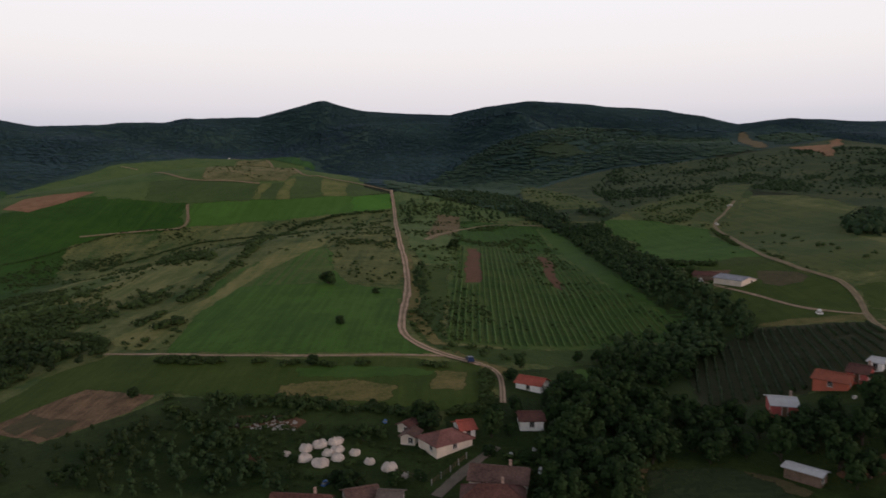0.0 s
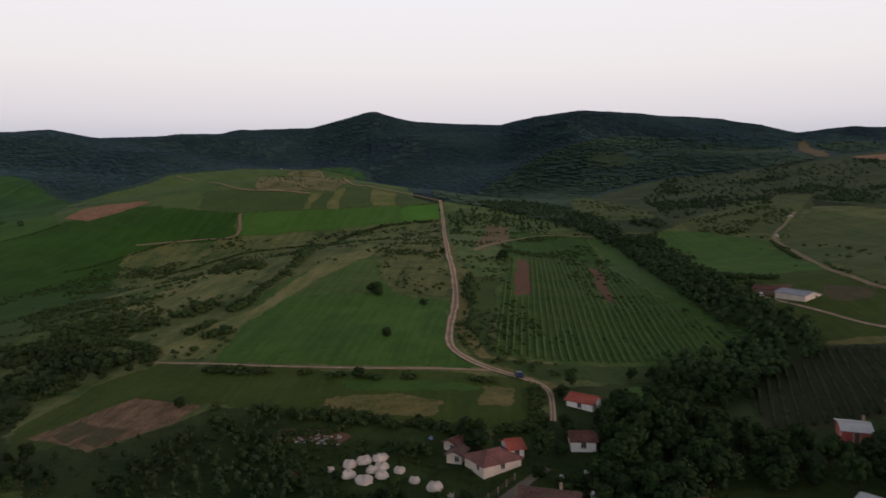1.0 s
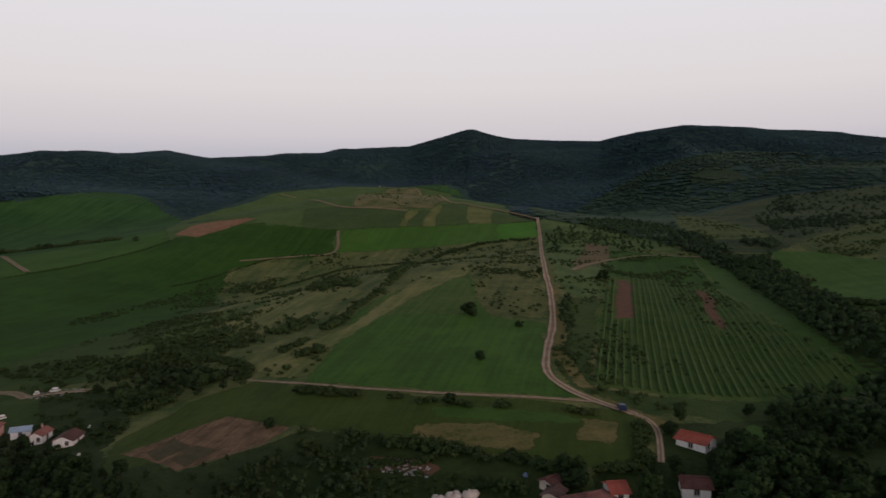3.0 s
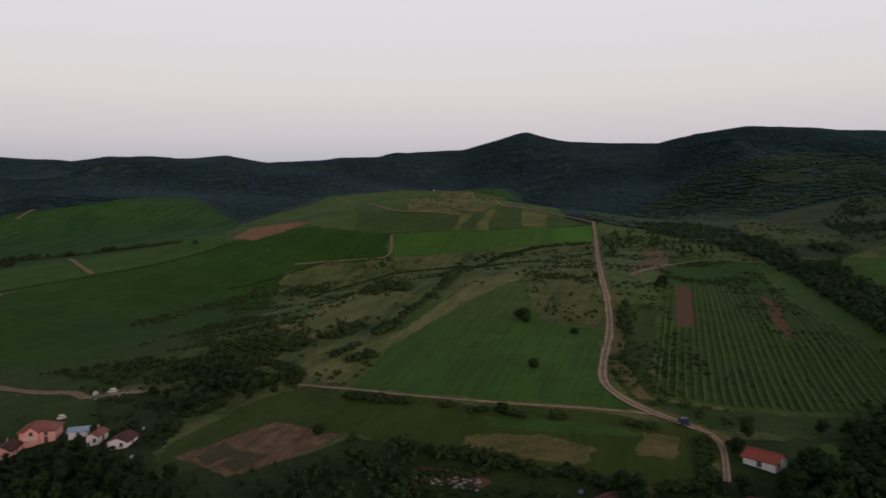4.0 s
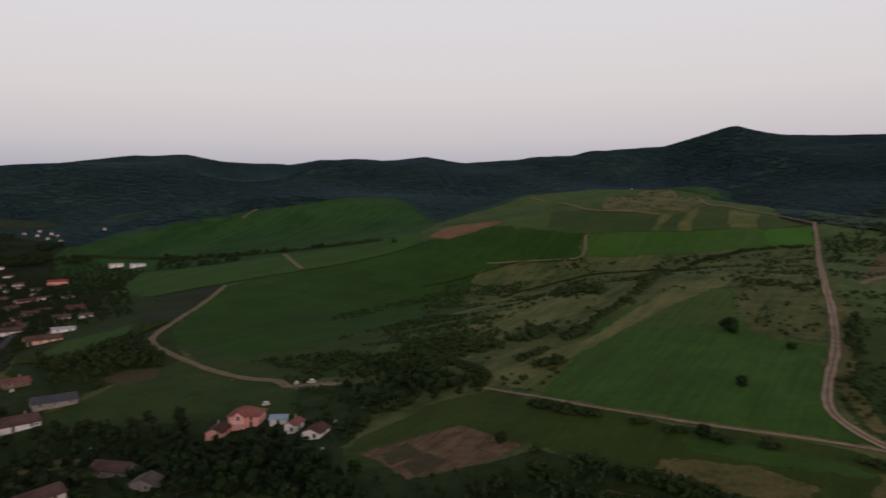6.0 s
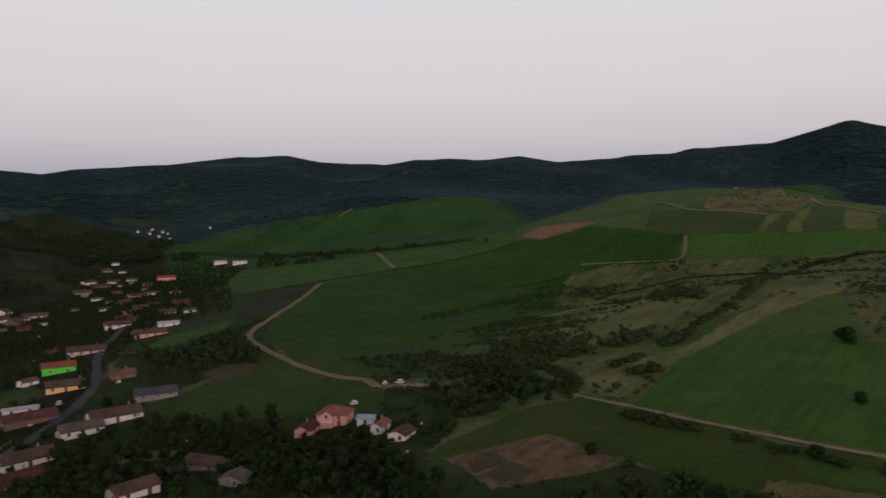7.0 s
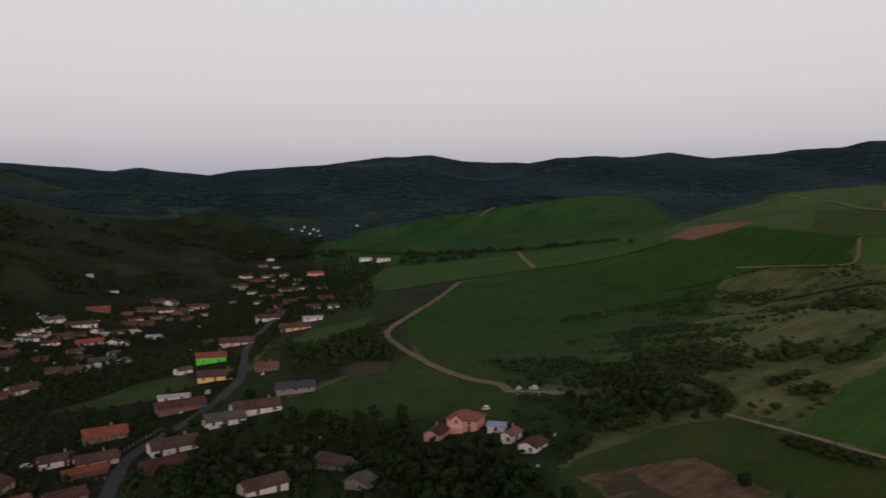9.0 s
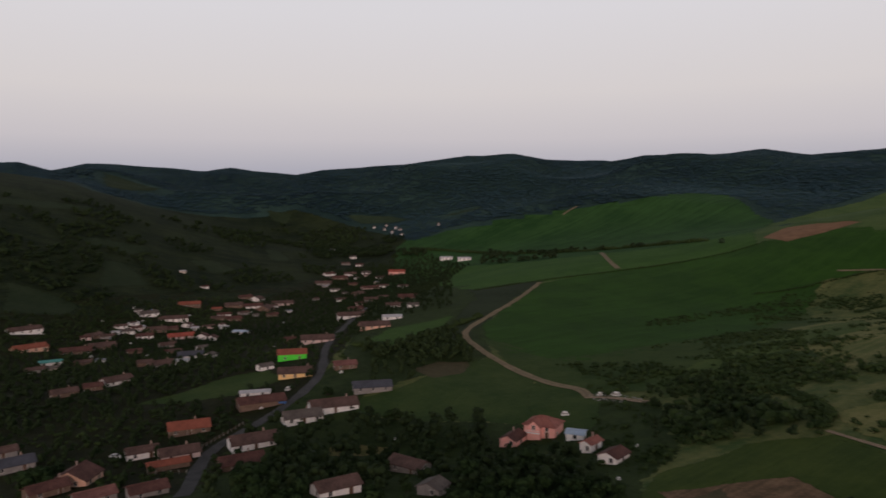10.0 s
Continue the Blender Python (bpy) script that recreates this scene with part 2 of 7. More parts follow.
MATS = {
    "wild": ground_stuff("wild_grass", (0.046, 0.082, 0.022), (0.150, 0.156, 0.056), 20, 1.8, 0.5, third=(0.235, 0.205, 0.084), stripe=(-52, 6, 0.8)),
    "olive3": ground_stuff("light_olive_grass", (0.050, 0.088, 0.018), (0.086, 0.118, 0.029), 14, 0.7, 0.3, stripe=(84, 1.6, 0.7)),
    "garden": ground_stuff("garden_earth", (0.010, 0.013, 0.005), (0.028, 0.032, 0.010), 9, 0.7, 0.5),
    "hillside": ground_stuff("dark_hillside", (0.010, 0.018, 0.008), (0.029, 0.041, 0.015), 60, 4.0, 0.5, stripe=(60, 14, 0.8)),
    # the blue haze of distance is mixed into this floor colour, as in the canopy
    "hazed_forest_floor": ground_stuff("hazed_forest_floor", (0.014, 0.033, 0.033), (0.040, 0.078, 0.062), 160, 5.0, 0.4),
    "grass": ground_stuff("meadow_grass", (0.035, 0.087, 0.012), (0.059, 0.130, 0.019), 14, 0.6, 0.3, stripe=(88, 1.6, 1.0)),
    "olive": ground_stuff("olive_grass", (0.033, 0.058, 0.009), (0.058, 0.085, 0.015), 12, 0.6, 0.3, stripe=(84, 1.4, 0.8)),
    "bright": ground_stuff("crop_green", (0.045, 0.134, 0.013), (0.067, 0.185, 0.020), 40, 1.0, 0.3),
    "vine": ground_stuff("vine_green_dark", (0.019, 0.056, 0.006), (0.034, 0.092, 0.010), 40, 1.2, 0.5, stripe=(-28, 2.4, 0.9)),
    "vine2": ground_stuff("vine_green", (0.019, 0.060, 0.015), (0.043, 0.108, 0.027), 70, 2.0, 0.5, stripe=(-35, 5, 1.0)),
    "scrub": ground_stuff("scrubby_grass", (0.045, 0.073, 0.021), (0.150, 0.152, 0.055), 14, 1.4, 0.5, stripe=(-40, 4, 0.6)),
    "scrub2": ground_stuff("green_scrubby_grass", (0.045, 0.090, 0.024), (0.118, 0.160, 0.055), 14, 1.4, 0.5, stripe=(-40, 4, 0.6)),
    "vine4": ground_stuff("vine_green_light", (0.032, 0.086, 0.013), (0.056, 0.124, 0.021), 50, 1.5, 0.5, stripe=(-35, 4, 0.8)),
    "vinefloor": ground_stuff("vineyard_grass", (0.034, 0.081, 0.015), (0.090, 0.124, 0.030), 13, 0.6, 0.3),
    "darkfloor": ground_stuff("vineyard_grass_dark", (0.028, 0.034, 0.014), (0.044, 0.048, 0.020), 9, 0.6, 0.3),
    "dry": ground_stuff("dry_grass", (0.060, 0.078, 0.018), (0.190, 0.150, 0.060), 6, 0.5, 0.3),
    "dry2": ground_stuff("stubble", (0.075, 0.105, 0.026), (0.170, 0.172, 0.066), 9, 0.5, 0.3),
    "dry3": ground_stuff("pale_pasture", (0.089, 0.118, 0.032), (0.210, 0.197, 0.074), 18, 0.8, 0.3, stripe=(70, 2.5, 0.7)),
    "pasture": ground_stuff("grazed_pasture", (0.048, 0.078, 0.020), (0.094, 0.114, 0.037), 18, 0.8, 0.3, stripe=(70, 2.5, 0.7)),
    "slope": ground_stuff("scrubby_slope", (0.024, 0.046, 0.019), (0.074, 0.091, 0.040), 34, 3.0, 0.5),
    "dry4": ground_stuff("hilltop_dry_grass", (0.060, 0.082, 0.026), (0.216, 0.186, 0.089), 16, 1.5, 0.4),
    "mid": ground_stuff("fresh_grass", (0.034, 0.081, 0.013), (0.056, 0.110, 0.020), 10, 0.6, 0.3),
    "olive2": ground_stuff("hilltop_vines", (0.050, 0.094, 0.025), (0.092, 0.137, 0.042), 24, 1.5, 0.4),
    "vine3": ground_stuff("vine_green_dull", (0.041, 0.074, 0.023), (0.069, 0.106, 0.034), 26, 1.5, 0.4),
    "bright2": ground_stuff("crop_green_deep", (0.045, 0.111, 0.016), (0.066, 0.149, 0.023), 40, 1.0, 0.3, stripe=(75, 2.5, 0.8)),
    "bed": ground_stuff("planted_bed", (0.056, 0.052, 0.026), (0.105, 0.086, 0.046), 3, 0.4, 0.4),
    "brown2": ground_stuff("pale_brown_soil", (0.110, 0.086, 0.042), (0.165, 0.125, 0.066), 5, 0.5, 0.4),
    "knoll": ground_stuff("knoll_grass", (0.026, 0.046, 0.024), (0.048, 0.070, 0.034), 40, 3.0, 0.4),
    "clear": ground_stuff("hillside_grass", (0.020, 0.034, 0.014), (0.034, 0.049, 0.022), 30, 2.0, 0.4),
    "clear2": ground_stuff("rough_green_grass", (0.026, 0.055, 0.011), (0.055, 0.084, 0.020), 16, 1.2, 0.4),
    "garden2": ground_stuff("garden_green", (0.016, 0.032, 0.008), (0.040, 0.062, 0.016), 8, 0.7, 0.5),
    "soil": ground_stuff("red_soil", (0.092, 0.062, 0.034), (0.225, 0.140, 0.082), 4, 0.4, 0.4, stripe=(20, 1.1, 0.8)),
    "red": ground_stuff("red_hill_soil", (0.185, 0.100, 0.054), (0.300, 0.170, 0.096), 7, 0.5, 0.4),
    "brown": ground_stuff("brown_soil", (0.100, 0.056, 0.034), (0.150, 0.082, 0.050), 5, 0.4, 0.4),
    "track_mid": ground_stuff("grassy_dirt", (0.14, 0.110, 0.066), (0.27, 0.20, 0.135), 3, 0.4, 0.4),
    "track_dull": ground_stuff("dull_tan_dirt", (0.175, 0.138, 0.078), (0.32, 0.255, 0.155), 4, 0.4, 0.4),
    "track": ground_stuff("pale_dirt", (0.30, 0.210, 0.145), (0.52, 0.380, 0.275), 3, 0.4, 0.4),
    "asphalt": ground_stuff("worn_asphalt", (0.056, 0.055, 0.056), (0.098, 0.096, 0.095), 4, 0.3, 0.2),
    "lane": ground_stuff("lane_surface", (0.13, 0.108, 0.086), (0.215, 0.18, 0.145), 3, 0.3, 0.3),
}


def foliage(name, dark, light, per="object", single=0.35, reach=130):
    m = bpy.data.materials.new(name)
    m.use_nodes = True
    n, l = m.node_tree.nodes, m.node_tree.links
    b = n["Principled BSDF"]
    b.inputs["Roughness"].default_value, b.inputs["Specular IOR Level"].default_value = 0.9, 0.12
    geo, mix = n.new("ShaderNodeNewGeometry"), n.new("ShaderNodeMix")
    mix.data_type = "RGBA"
    mix.inputs["A"].default_value, mix.inputs["B"].default_value = (*dark, 1), (*light, 1)
    if per == "object":
        info, add = n.new("ShaderNodeObjectInfo"), n.new("ShaderNodeMath")
        add.operation = "MULTIPLY_ADD"
        l.new(geo.outputs["Random Per Island"], add.inputs[0])
        add.inputs[1].default_value = 0.45
        half = n.new("ShaderNodeMath")
        half.operation = "MULTIPLY"
        half.inputs[1].default_value = 0.55
        l.new(info.outputs["Random"], half.inputs[0])
        l.new(half.outputs[0], add.inputs[2])
        l.new(add.outputs[0], mix.inputs["Factor"])
    else:
        co, broad, add = n.new("ShaderNodeTexCoord"), n.new("ShaderNodeTexNoise"), n.new("ShaderNodeMath")
        broad.inputs["Scale"].default_value, broad.inputs["Detail"].default_value = 1 / reach, 3
        l.new(co.outputs["Object"], broad.inputs["Vector"])
        add.operation = "MULTIPLY_ADD"
        l.new(geo.outputs["Random Per Island"], add.inputs[0])
        add.inputs[1].default_value = single
        stretch = n.new("ShaderNodeMapRange")
        stretch.inputs["From Min"].default_value, stretch.inputs["From Max"].default_value = 0.3, 0.72
        stretch.inputs["To Max"].default_value = 0.75
        l.new(broad.outputs["Fac"], stretch.inputs["Value"])
        l.new(stretch.outputs[0], add.inputs[2])
        l.new(add.outputs[0], mix.inputs["Factor"])
    l.new(mix.outputs["Result"], b.inputs["Base Color"])
    return m


def plain(name, colour, roughness=0.8, grain=0.12, size=0.6, rows=0.0, metal=0.0):
    """Painted, tiled or sheet surfaces: blotches, fine grain and, with rows, courses of that height."""
    m = bpy.data.materials.new(name)
    m.use_nodes = True
    n, l = m.node_tree.nodes, m.node_tree.links
    b = n["Principled BSDF"]
    b.inputs["Roughness"].default_value, b.inputs["Metallic"].default_value = roughness, metal
    b.inputs["Specular IOR Level"].default_value = 0.25
    co, blot, fine = n.new("ShaderNodeTexCoord"), n.new("ShaderNodeTexNoise"), n.new("ShaderNodeTexNoise")
    for t, s in ((blot, size * 3), (fine, size * 0.4)):
        t.inputs["Scale"].default_value, t.inputs["Detail"].default_value = 1 / s, 4
        l.new(co.outputs["Object"], t.inputs["Vector"])
    add = n.new("ShaderNodeMath")
    add.operation = "ADD"
    l.new(blot.outputs["Fac"], add.inputs[0])
    l.new(fine.outputs["Fac"], add.inputs[1])
    ramp = n.new("ShaderNodeMapRange")
    ramp.inputs["From Min"].default_value, ramp.inputs["From Max"].default_value = 0.7, 1.3
    l.new(add.outputs[0], ramp.inputs["Value"])
    mix = n.new("ShaderNodeMix")
    mix.data_type = "RGBA"
    mix.inputs["A"].default_value = (*[c * (1 - 2.2 * grain) for c in colour], 1)
    mix.inputs["B"].default_value = (*[min(1, c * (1 + 1.6 * grain)) for c in colour], 1)
    l.new(ramp.outputs[0], mix.inputs["Factor"])
    l.new(mix.outputs["Result"], b.inputs["Base Color"])
    bp = n.new("ShaderNodeBump")
    bp.inputs["Strength"].default_value, bp.inputs["Distance"].default_value = 0.4, 0.04
    if rows:
        wave = n.new("ShaderNodeTexWave")
        wave.bands_direction = "Y"
        wave.inputs["Scale"].default_value = 0.314 / rows
        wave.inputs["Distortion"].default_value = 0.6
        l.new(co.outputs["Object"], wave.inputs["Vector"])
        l.new(wave.outputs["Fac"], bp.inputs["Height"])
    else:
        l.new(fine.outputs["Fac"], bp.inputs["Height"])
    l.new(bp.outputs[0], b.inputs["Normal"])
    return m


LEAF = foliage("tree_leaves", (0.010, 0.022, 0.008), (0.031, 0.058, 0.018))
LEAF_STUFF = foliage("far_tree_leaves", (0.010, 0.020, 0.008), (0.030, 0.049, 0.017), "island")
LEAF_GULLY = foliage("gully_tree_leaves", (0.014, 0.032, 0.013), (0.042, 0.070, 0.026), "island")
LEAF_HILL = foliage("hillside_leaves", (0.013, 0.029, 0.014), (0.034, 0.059, 0.026), "island")
LEAF_BUSH = foliage("bush_leaves", (0.015, 0.032, 0.010), (0.048, 0.074, 0.022), "island")
# aerial haze over the mountains is painted into these leaves as blue
WOODS_FAR_HAZED = foliage("hazed_far_wood_leaves", (0.013, 0.033, 0.048), (0.043, 0.090, 0.095), "island", 0.10, 260)
# foothill leaves hold less haze blue, with the knoll's lit green painted in
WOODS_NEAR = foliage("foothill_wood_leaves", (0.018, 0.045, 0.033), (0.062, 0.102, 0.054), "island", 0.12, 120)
VINE = foliage("vine_leaves", (0.034, 0.082, 0.016), (0.070, 0.126, 0.030))
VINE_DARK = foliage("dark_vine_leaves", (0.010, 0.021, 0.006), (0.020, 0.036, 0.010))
BARK = plain("bark", (0.06, 0.048, 0.038), 0.95, 0.2, 0.3)
ROOFS = {
    "brick": plain("brown_roof_tiles", (0.112, 0.068, 0.057), 0.85, 0.24, 0.9, 0.3),
    "rust": plain("dark_roof_tiles", (0.108, 0.050, 0.041), 0.85, 0.24, 0.9, 0.3),
    "redbrown": plain("red_brown_roof_tiles", (0.185, 0.085, 0.073), 0.85, 0.2, 0.9, 0.3),
    "red": plain("red_roof_tiles", (0.34, 0.085, 0.060), 0.8, 0.14, 0.9, 0.3),
    "rose": plain("rose_red_roof_tiles", (0.29, 0.115, 0.092), 0.8, 0.16, 0.9, 0.3),
    "orange": plain("orange_roof_tiles", (0.27, 0.085, 0.054), 0.8, 0.14, 0.9, 0.3),
    "grey": plain("grey_old_roof", (0.125, 0.104, 0.092), 0.85, 0.2, 0.9, 0.3),
    "slate": plain("slate_roof", (0.075, 0.078, 0.095), 0.7, 0.16, 0.9, 0.3),
    "steel": plain("grey_steel_roof", (0.23, 0.24, 0.275), 0.55, 0.16, 0.8, 0.18),
    "sheet": plain("pale_sheet_roof", (0.48, 0.48, 0.50), 0.55, 0.1, 0.8, 0.18),
    "blue": plain("pale_blue_sheet_roof", (0.38, 0.48, 0.60), 0.5, 0.1, 0.8, 0.18),
    "teal": plain("teal_sheet_roof", (0.07, 0.28, 0.25), 0.5, 0.1, 0.8, 0.18),
}
WALLS = {
    "white": plain("white_plaster", (0.82, 0.79, 0.76), 0.9, 0.08), "cream": plain("cream_plaster", (0.58, 0.50, 0.42), 0.9, 0.1),
    "pink": plain("salmon_plaster", (0.82, 0.41, 0.35), 0.9, 0.06), "blush": plain("pale_pink_plaster", (0.66, 0.50, 0.46), 0.9, 0.08),
    "peach": plain("peach_plaster", (0.70, 0.44, 0.32), 0.9, 0.08), "yellow": plain("yellow_plaster", (0.80, 0.54, 0.24), 0.9, 0.08),
    "green": plain("bright_green_paint", (0.10, 0.74, 0.06), 0.8, 0.05), "orange": plain("orange_plaster", (0.46, 0.13, 0.08), 0.9, 0.08),
    "redw": plain("red_plaster", (0.42, 0.10, 0.09), 0.9, 0.1), "grey": plain("grey_plaster", (0.26, 0.24, 0.225), 0.9, 0.14),
    "brown": plain("brown_boards", (0.17, 0.115, 0.085), 0.9, 0.18),
}
FRAME = plain("window_frame_paint", (0.55, 0.52, 0.48), 0.6, 0.06)
DOOR = plain("door_wood", (0.12, 0.07, 0.045), 0.7, 0.15)
CHIMNEY = plain("chimney_brick", (0.34, 0.24, 0.20), 0.9, 0.2, 0.3)
CONCRETE = plain("concrete", (0.30, 0.29, 0.27), 0.9, 0.14)
WHITE_SHEET = plain("white_cover_sheet", (0.50, 0.445, 0.40), 0.7, 0.16, 0.5)
GLASS = bpy.data.materials.new("window_glass")
GLASS.use_nodes = True
GLASS.node_tree.nodes["Principled BSDF"].inputs["Base Color"].default_value = (0.02, 0.022, 0.026, 1)
GLASS.node_tree.nodes["Principled BSDF"].inputs["Roughness"].default_value = 0.12


# ---- ground: one sheet to the horizon ----
def mesh_object(name, verts, faces, material, parent=None, label="", smooth_shade=True):
    me = bpy.data.meshes.new(name)
    me.from_pydata([tuple(v) for v in verts], [], [tuple(f) for f in faces])
    me.materials.append(material)
    if smooth_shade:
        me.shade_smooth()
    ob = new(name, me)
    ob.parent = parent
    if label:
        ob["label"] = label
    return ob


def give_cover(me, values):
    """How fully the growth covers the ground, vertex by vertex: 0 at a frayed border, 1 and more inside."""
    me.attributes.new("cover", "FLOAT", "POINT").data.foreach_set("value", np.asarray(values, np.float32))


def build_ground():
    bearings = np.radians(np.concatenate([np.linspace(-180, -100, 40, endpoint=False), np.linspace(-100, 38, 400, endpoint=False),
                                          np.linspace(38, 180, 70, endpoint=False)]))
    radii = np.concatenate([[3.0, 7.0, 12.0, 20.0, 30.0, 40.0, 52.0], np.geomspace(65, 1000, 255), np.linspace(1008, 2400, 100), np.geomspace(2450, 4400, 12)])
    a, r = np.meshgrid(bearings, radii)
    x, y = r * np.sin(a), r * np.cos(a)
    z = land(x, y)
    rows, cols = x.shape
    verts = np.stack([x, y, z], -1).reshape(-1, 3)
    i = np.arange(rows * cols).reshape(rows, cols)
    quads = np.stack([i[:-1], np.roll(i, -1, 1)[:-1], np.roll(i, -1, 1)[1:], i[1:]], -1).reshape(-1, 4)[:, ::-1]
    me = bpy.data.meshes.new("ground")
    centre = len(verts)
    verts = np.vstack([verts, [0, 0, land(0, 0)]])
    fan = [(centre, i[0, k - 1], i[0, k]) for k in range(cols)]
    me.from_pydata(verts.tolist(), [], quads.tolist() + [tuple(map(int, f)) for f in fan])
    me.materials.append(MATS["wild"])
    me.materials.append(MATS["hazed_forest_floor"])
    me.materials.append(MATS["vine2"])
    me.materials.append(MATS["hillside"])
    me.materials.append(MATS["olive2"])
    q = verts[quads].mean(1)
    way, far = np.degrees(np.arctan2(q[:, 0], q[:, 1])), np.hypot(q[:, 0], q[:, 1])
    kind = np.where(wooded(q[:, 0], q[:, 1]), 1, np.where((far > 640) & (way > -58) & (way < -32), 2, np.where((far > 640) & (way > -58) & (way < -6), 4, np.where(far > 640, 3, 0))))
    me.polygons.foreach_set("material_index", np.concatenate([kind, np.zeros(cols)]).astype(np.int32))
    me.shade_smooth()
    give_cover(me, np.full(len(me.vertices), 2.0))
    return tagged(new("ground", me), "rolling grassy land with rough pasture rising to wooded hills", "ground", kind="structure")


ground = build_ground()


# ---- fields and roads, laid on the ground ----
from mathutils.geometry import delaunay_2d_cdt


def inside(px, py, ring):
    hit = np.zeros(len(px), bool)
    for (x0, y0), (x1, y1) in zip(ring, ring[1:] + ring[:1]):
        if y0 != y1:
            cross = (y0 > py) != (y1 > py)
            hit ^= cross & (px < (x1 - x0) * (py - y0) / (y1 - y0) + x0)
    return hit


OPEN = []  # meadows that stay clear of trees


def field(name, material, ring, label, lift, over=False):
    """A patch of land of its own growth, draped over the ground."""
    if name in ("meadow", "bare_field"):
        OPEN.append(ring)
    cx, cy = np.mean([p[0] for p in ring]), np.mean([p[1] for p in ring])
    away = math.hypot(cx, cy)
    step = max(2.0, away / 110)
    edge = []
    for (x0, y0), (x1, y1) in zip(ring, ring[1:] + ring[:1]):
        k = max(1, int(math.hypot(x1 - x0, y1 - y0) / step))
        edge += [(x0 + (x1 - x0) * i / k, y0 + (y1 - y0) * i / k) for i in range(k)]
    wander = 0.45
    edge = [(x + float(rough(x, y, 5 * step, 8) + 0.7 * rough(x, y, 1.6 * step, 12)) * wander * step,
             y + float(rough(x, y, 5 * step, 9) + 0.7 * rough(x, y, 1.6 * step, 13)) * wander * step) for x, y in edge]
    # borders that meet overlap a little, so that one growth fades into the next
    crisp = name in ("ploughed_plot", "bare_field", "bare_strip", "stubble_strip", "vineyard_strip", "soil_bed")
    e = np.array(edge)
    way = np.roll(e, -1, 0) - np.roll(e, 1, 0)
    out = np.stack([way[:, 1], -way[:, 0]], 1) / np.maximum(np.linalg.norm(way, axis=1), 1e-6)[:, None]
    area = np.sum(e[:, 0] * np.roll(e[:, 1], -1) - e[:, 1] * np.roll(e[:, 0], -1))
    grown = e + out * (1 if area > 0 else -1) * step * (0.2 if crisp or over else 0.75)
    edge = [tuple(q) for q in grown.tolist()]
    pitch = step * (1.1 if crisp or over else 1.4)
    gx, gy = np.meshgrid(np.arange(grown[:, 0].min(), grown[:, 0].max(), pitch), np.arange(grown[:, 1].min(), grown[:, 1].max(), pitch))
    gx, gy = gx.ravel(), gy.ravel()
    keep = inside(gx, gy, edge)
    points = edge + list(zip(gx[keep].tolist(), gy[keep].tolist()))
    v, _, f, *_ = delaunay_2d_cdt([Vector(p) for p in points], [], [list(range(len(edge)))], 1, 1e-3)
    x, y = np.array([p[0] for p in v]), np.array([p[1] for p in v])
    reach = np.array([np.min(np.hypot(grown[:, 0] - a, grown[:, 1] - b)) for a, b in zip(x, y)])
    z = land(x, y) + lift * np.minimum(0.22 + (np.hypot(x, y) / 500) ** 2, 3.0)
    ob = mesh_object(name, np.stack([x, y, z], 1).tolist(), f, MATS[material])
    give_cover(ob.data, (0.38 if crisp else 0.3 if name == "dry_patch" else 0.1) + 1.1 * np.clip(reach / (step * (1.0 if crisp else 1.6)), 0, 1))
    if ob.data.polygons[0].normal.z < 0:
        ob.data.flip_normals()
    return tagged(ob, label, name.replace("_", " "), kind="structure")


def glide(points, step):
    """A smooth line through the points, at even steps."""
    p = np.array(points, float)
    p = np.vstack([2 * p[0] - p[1], p, 2 * p[-1] - p[-2]])
    line = []
    for a, b, c, d in zip(p, p[1:], p[2:], p[3:]):
        k = max(2, int(np.linalg.norm(c - b) / step))
        for i in range(k):
            t = i / k
            line.append(0.5 * (2 * b + (c - a) * t + (2 * a - 5 * b + 4 * c - d) * t * t + (3 * b - a - 3 * c + d) * t ** 3))
    line.append(p[-2])
    return np.array(line)


def road(name, material, width, points, label):
    away = np.hypot(*np.mean(points, 0))
    line = glide(points, max(2.0, away / 150))
    ahead = np.gradient(line, axis=0)
    side = np.stack([ahead[:, 1], -ahead[:, 0]], 1) / np.linalg.norm(ahead, axis=1)[:, None]
    half = width / 2 * (1 + 0.22 * rough(line[:, 0], line[:, 1], 9, 11))
    verts, faces, index = [], [], []
    across = (-1, -0.72, -0.28, 0.28, 0.72, 1)
    drop = (0.14, 0.05, 0.02, 0.02, 0.05, 0.14)
    n = len(line)
    for k in range(6):
        shake = 1 + 0.12 * rough(line[:, 0] + 31 * k, line[:, 1], 5, 14 + k)
        q = line + side * (half * across[k] * shake)[:, None]
        verts.append(np.c_[q, land(q[:, 0], q[:, 1]) + 0.08 + 0.33 * np.minimum(0.22 + (np.hypot(q[:, 0], q[:, 1]) / 500) ** 2, 3.0) - 0.45 * drop[k]])
    for k in range(5):
        faces += [(k * n + i, k * n + i + 1, (k + 1) * n + i + 1, (k + 1) * n + i) for i in range(n - 1)]
        index += [1 if k in (0, 2, 4) and material in ("track", "track_dull") else 0] * (n - 1)
    ob = mesh_object(name, np.vstack(verts).tolist(), faces, MATS[material])
    ob.data.materials.append(MATS["track_mid"])
    ob.data.polygons.foreach_set("material_index", index)
    give_cover(ob.data, np.repeat([0.05, 0.7, 0.95, 0.95, 0.7, 0.05] if "asphalt" not in material else [0.4, 1, 2, 2, 1, 0.4], n))
    if ob.data.polygons[0].normal.z < 0:
        ob.data.flip_normals()
    return tagged(ob, label, "road", kind="structure")


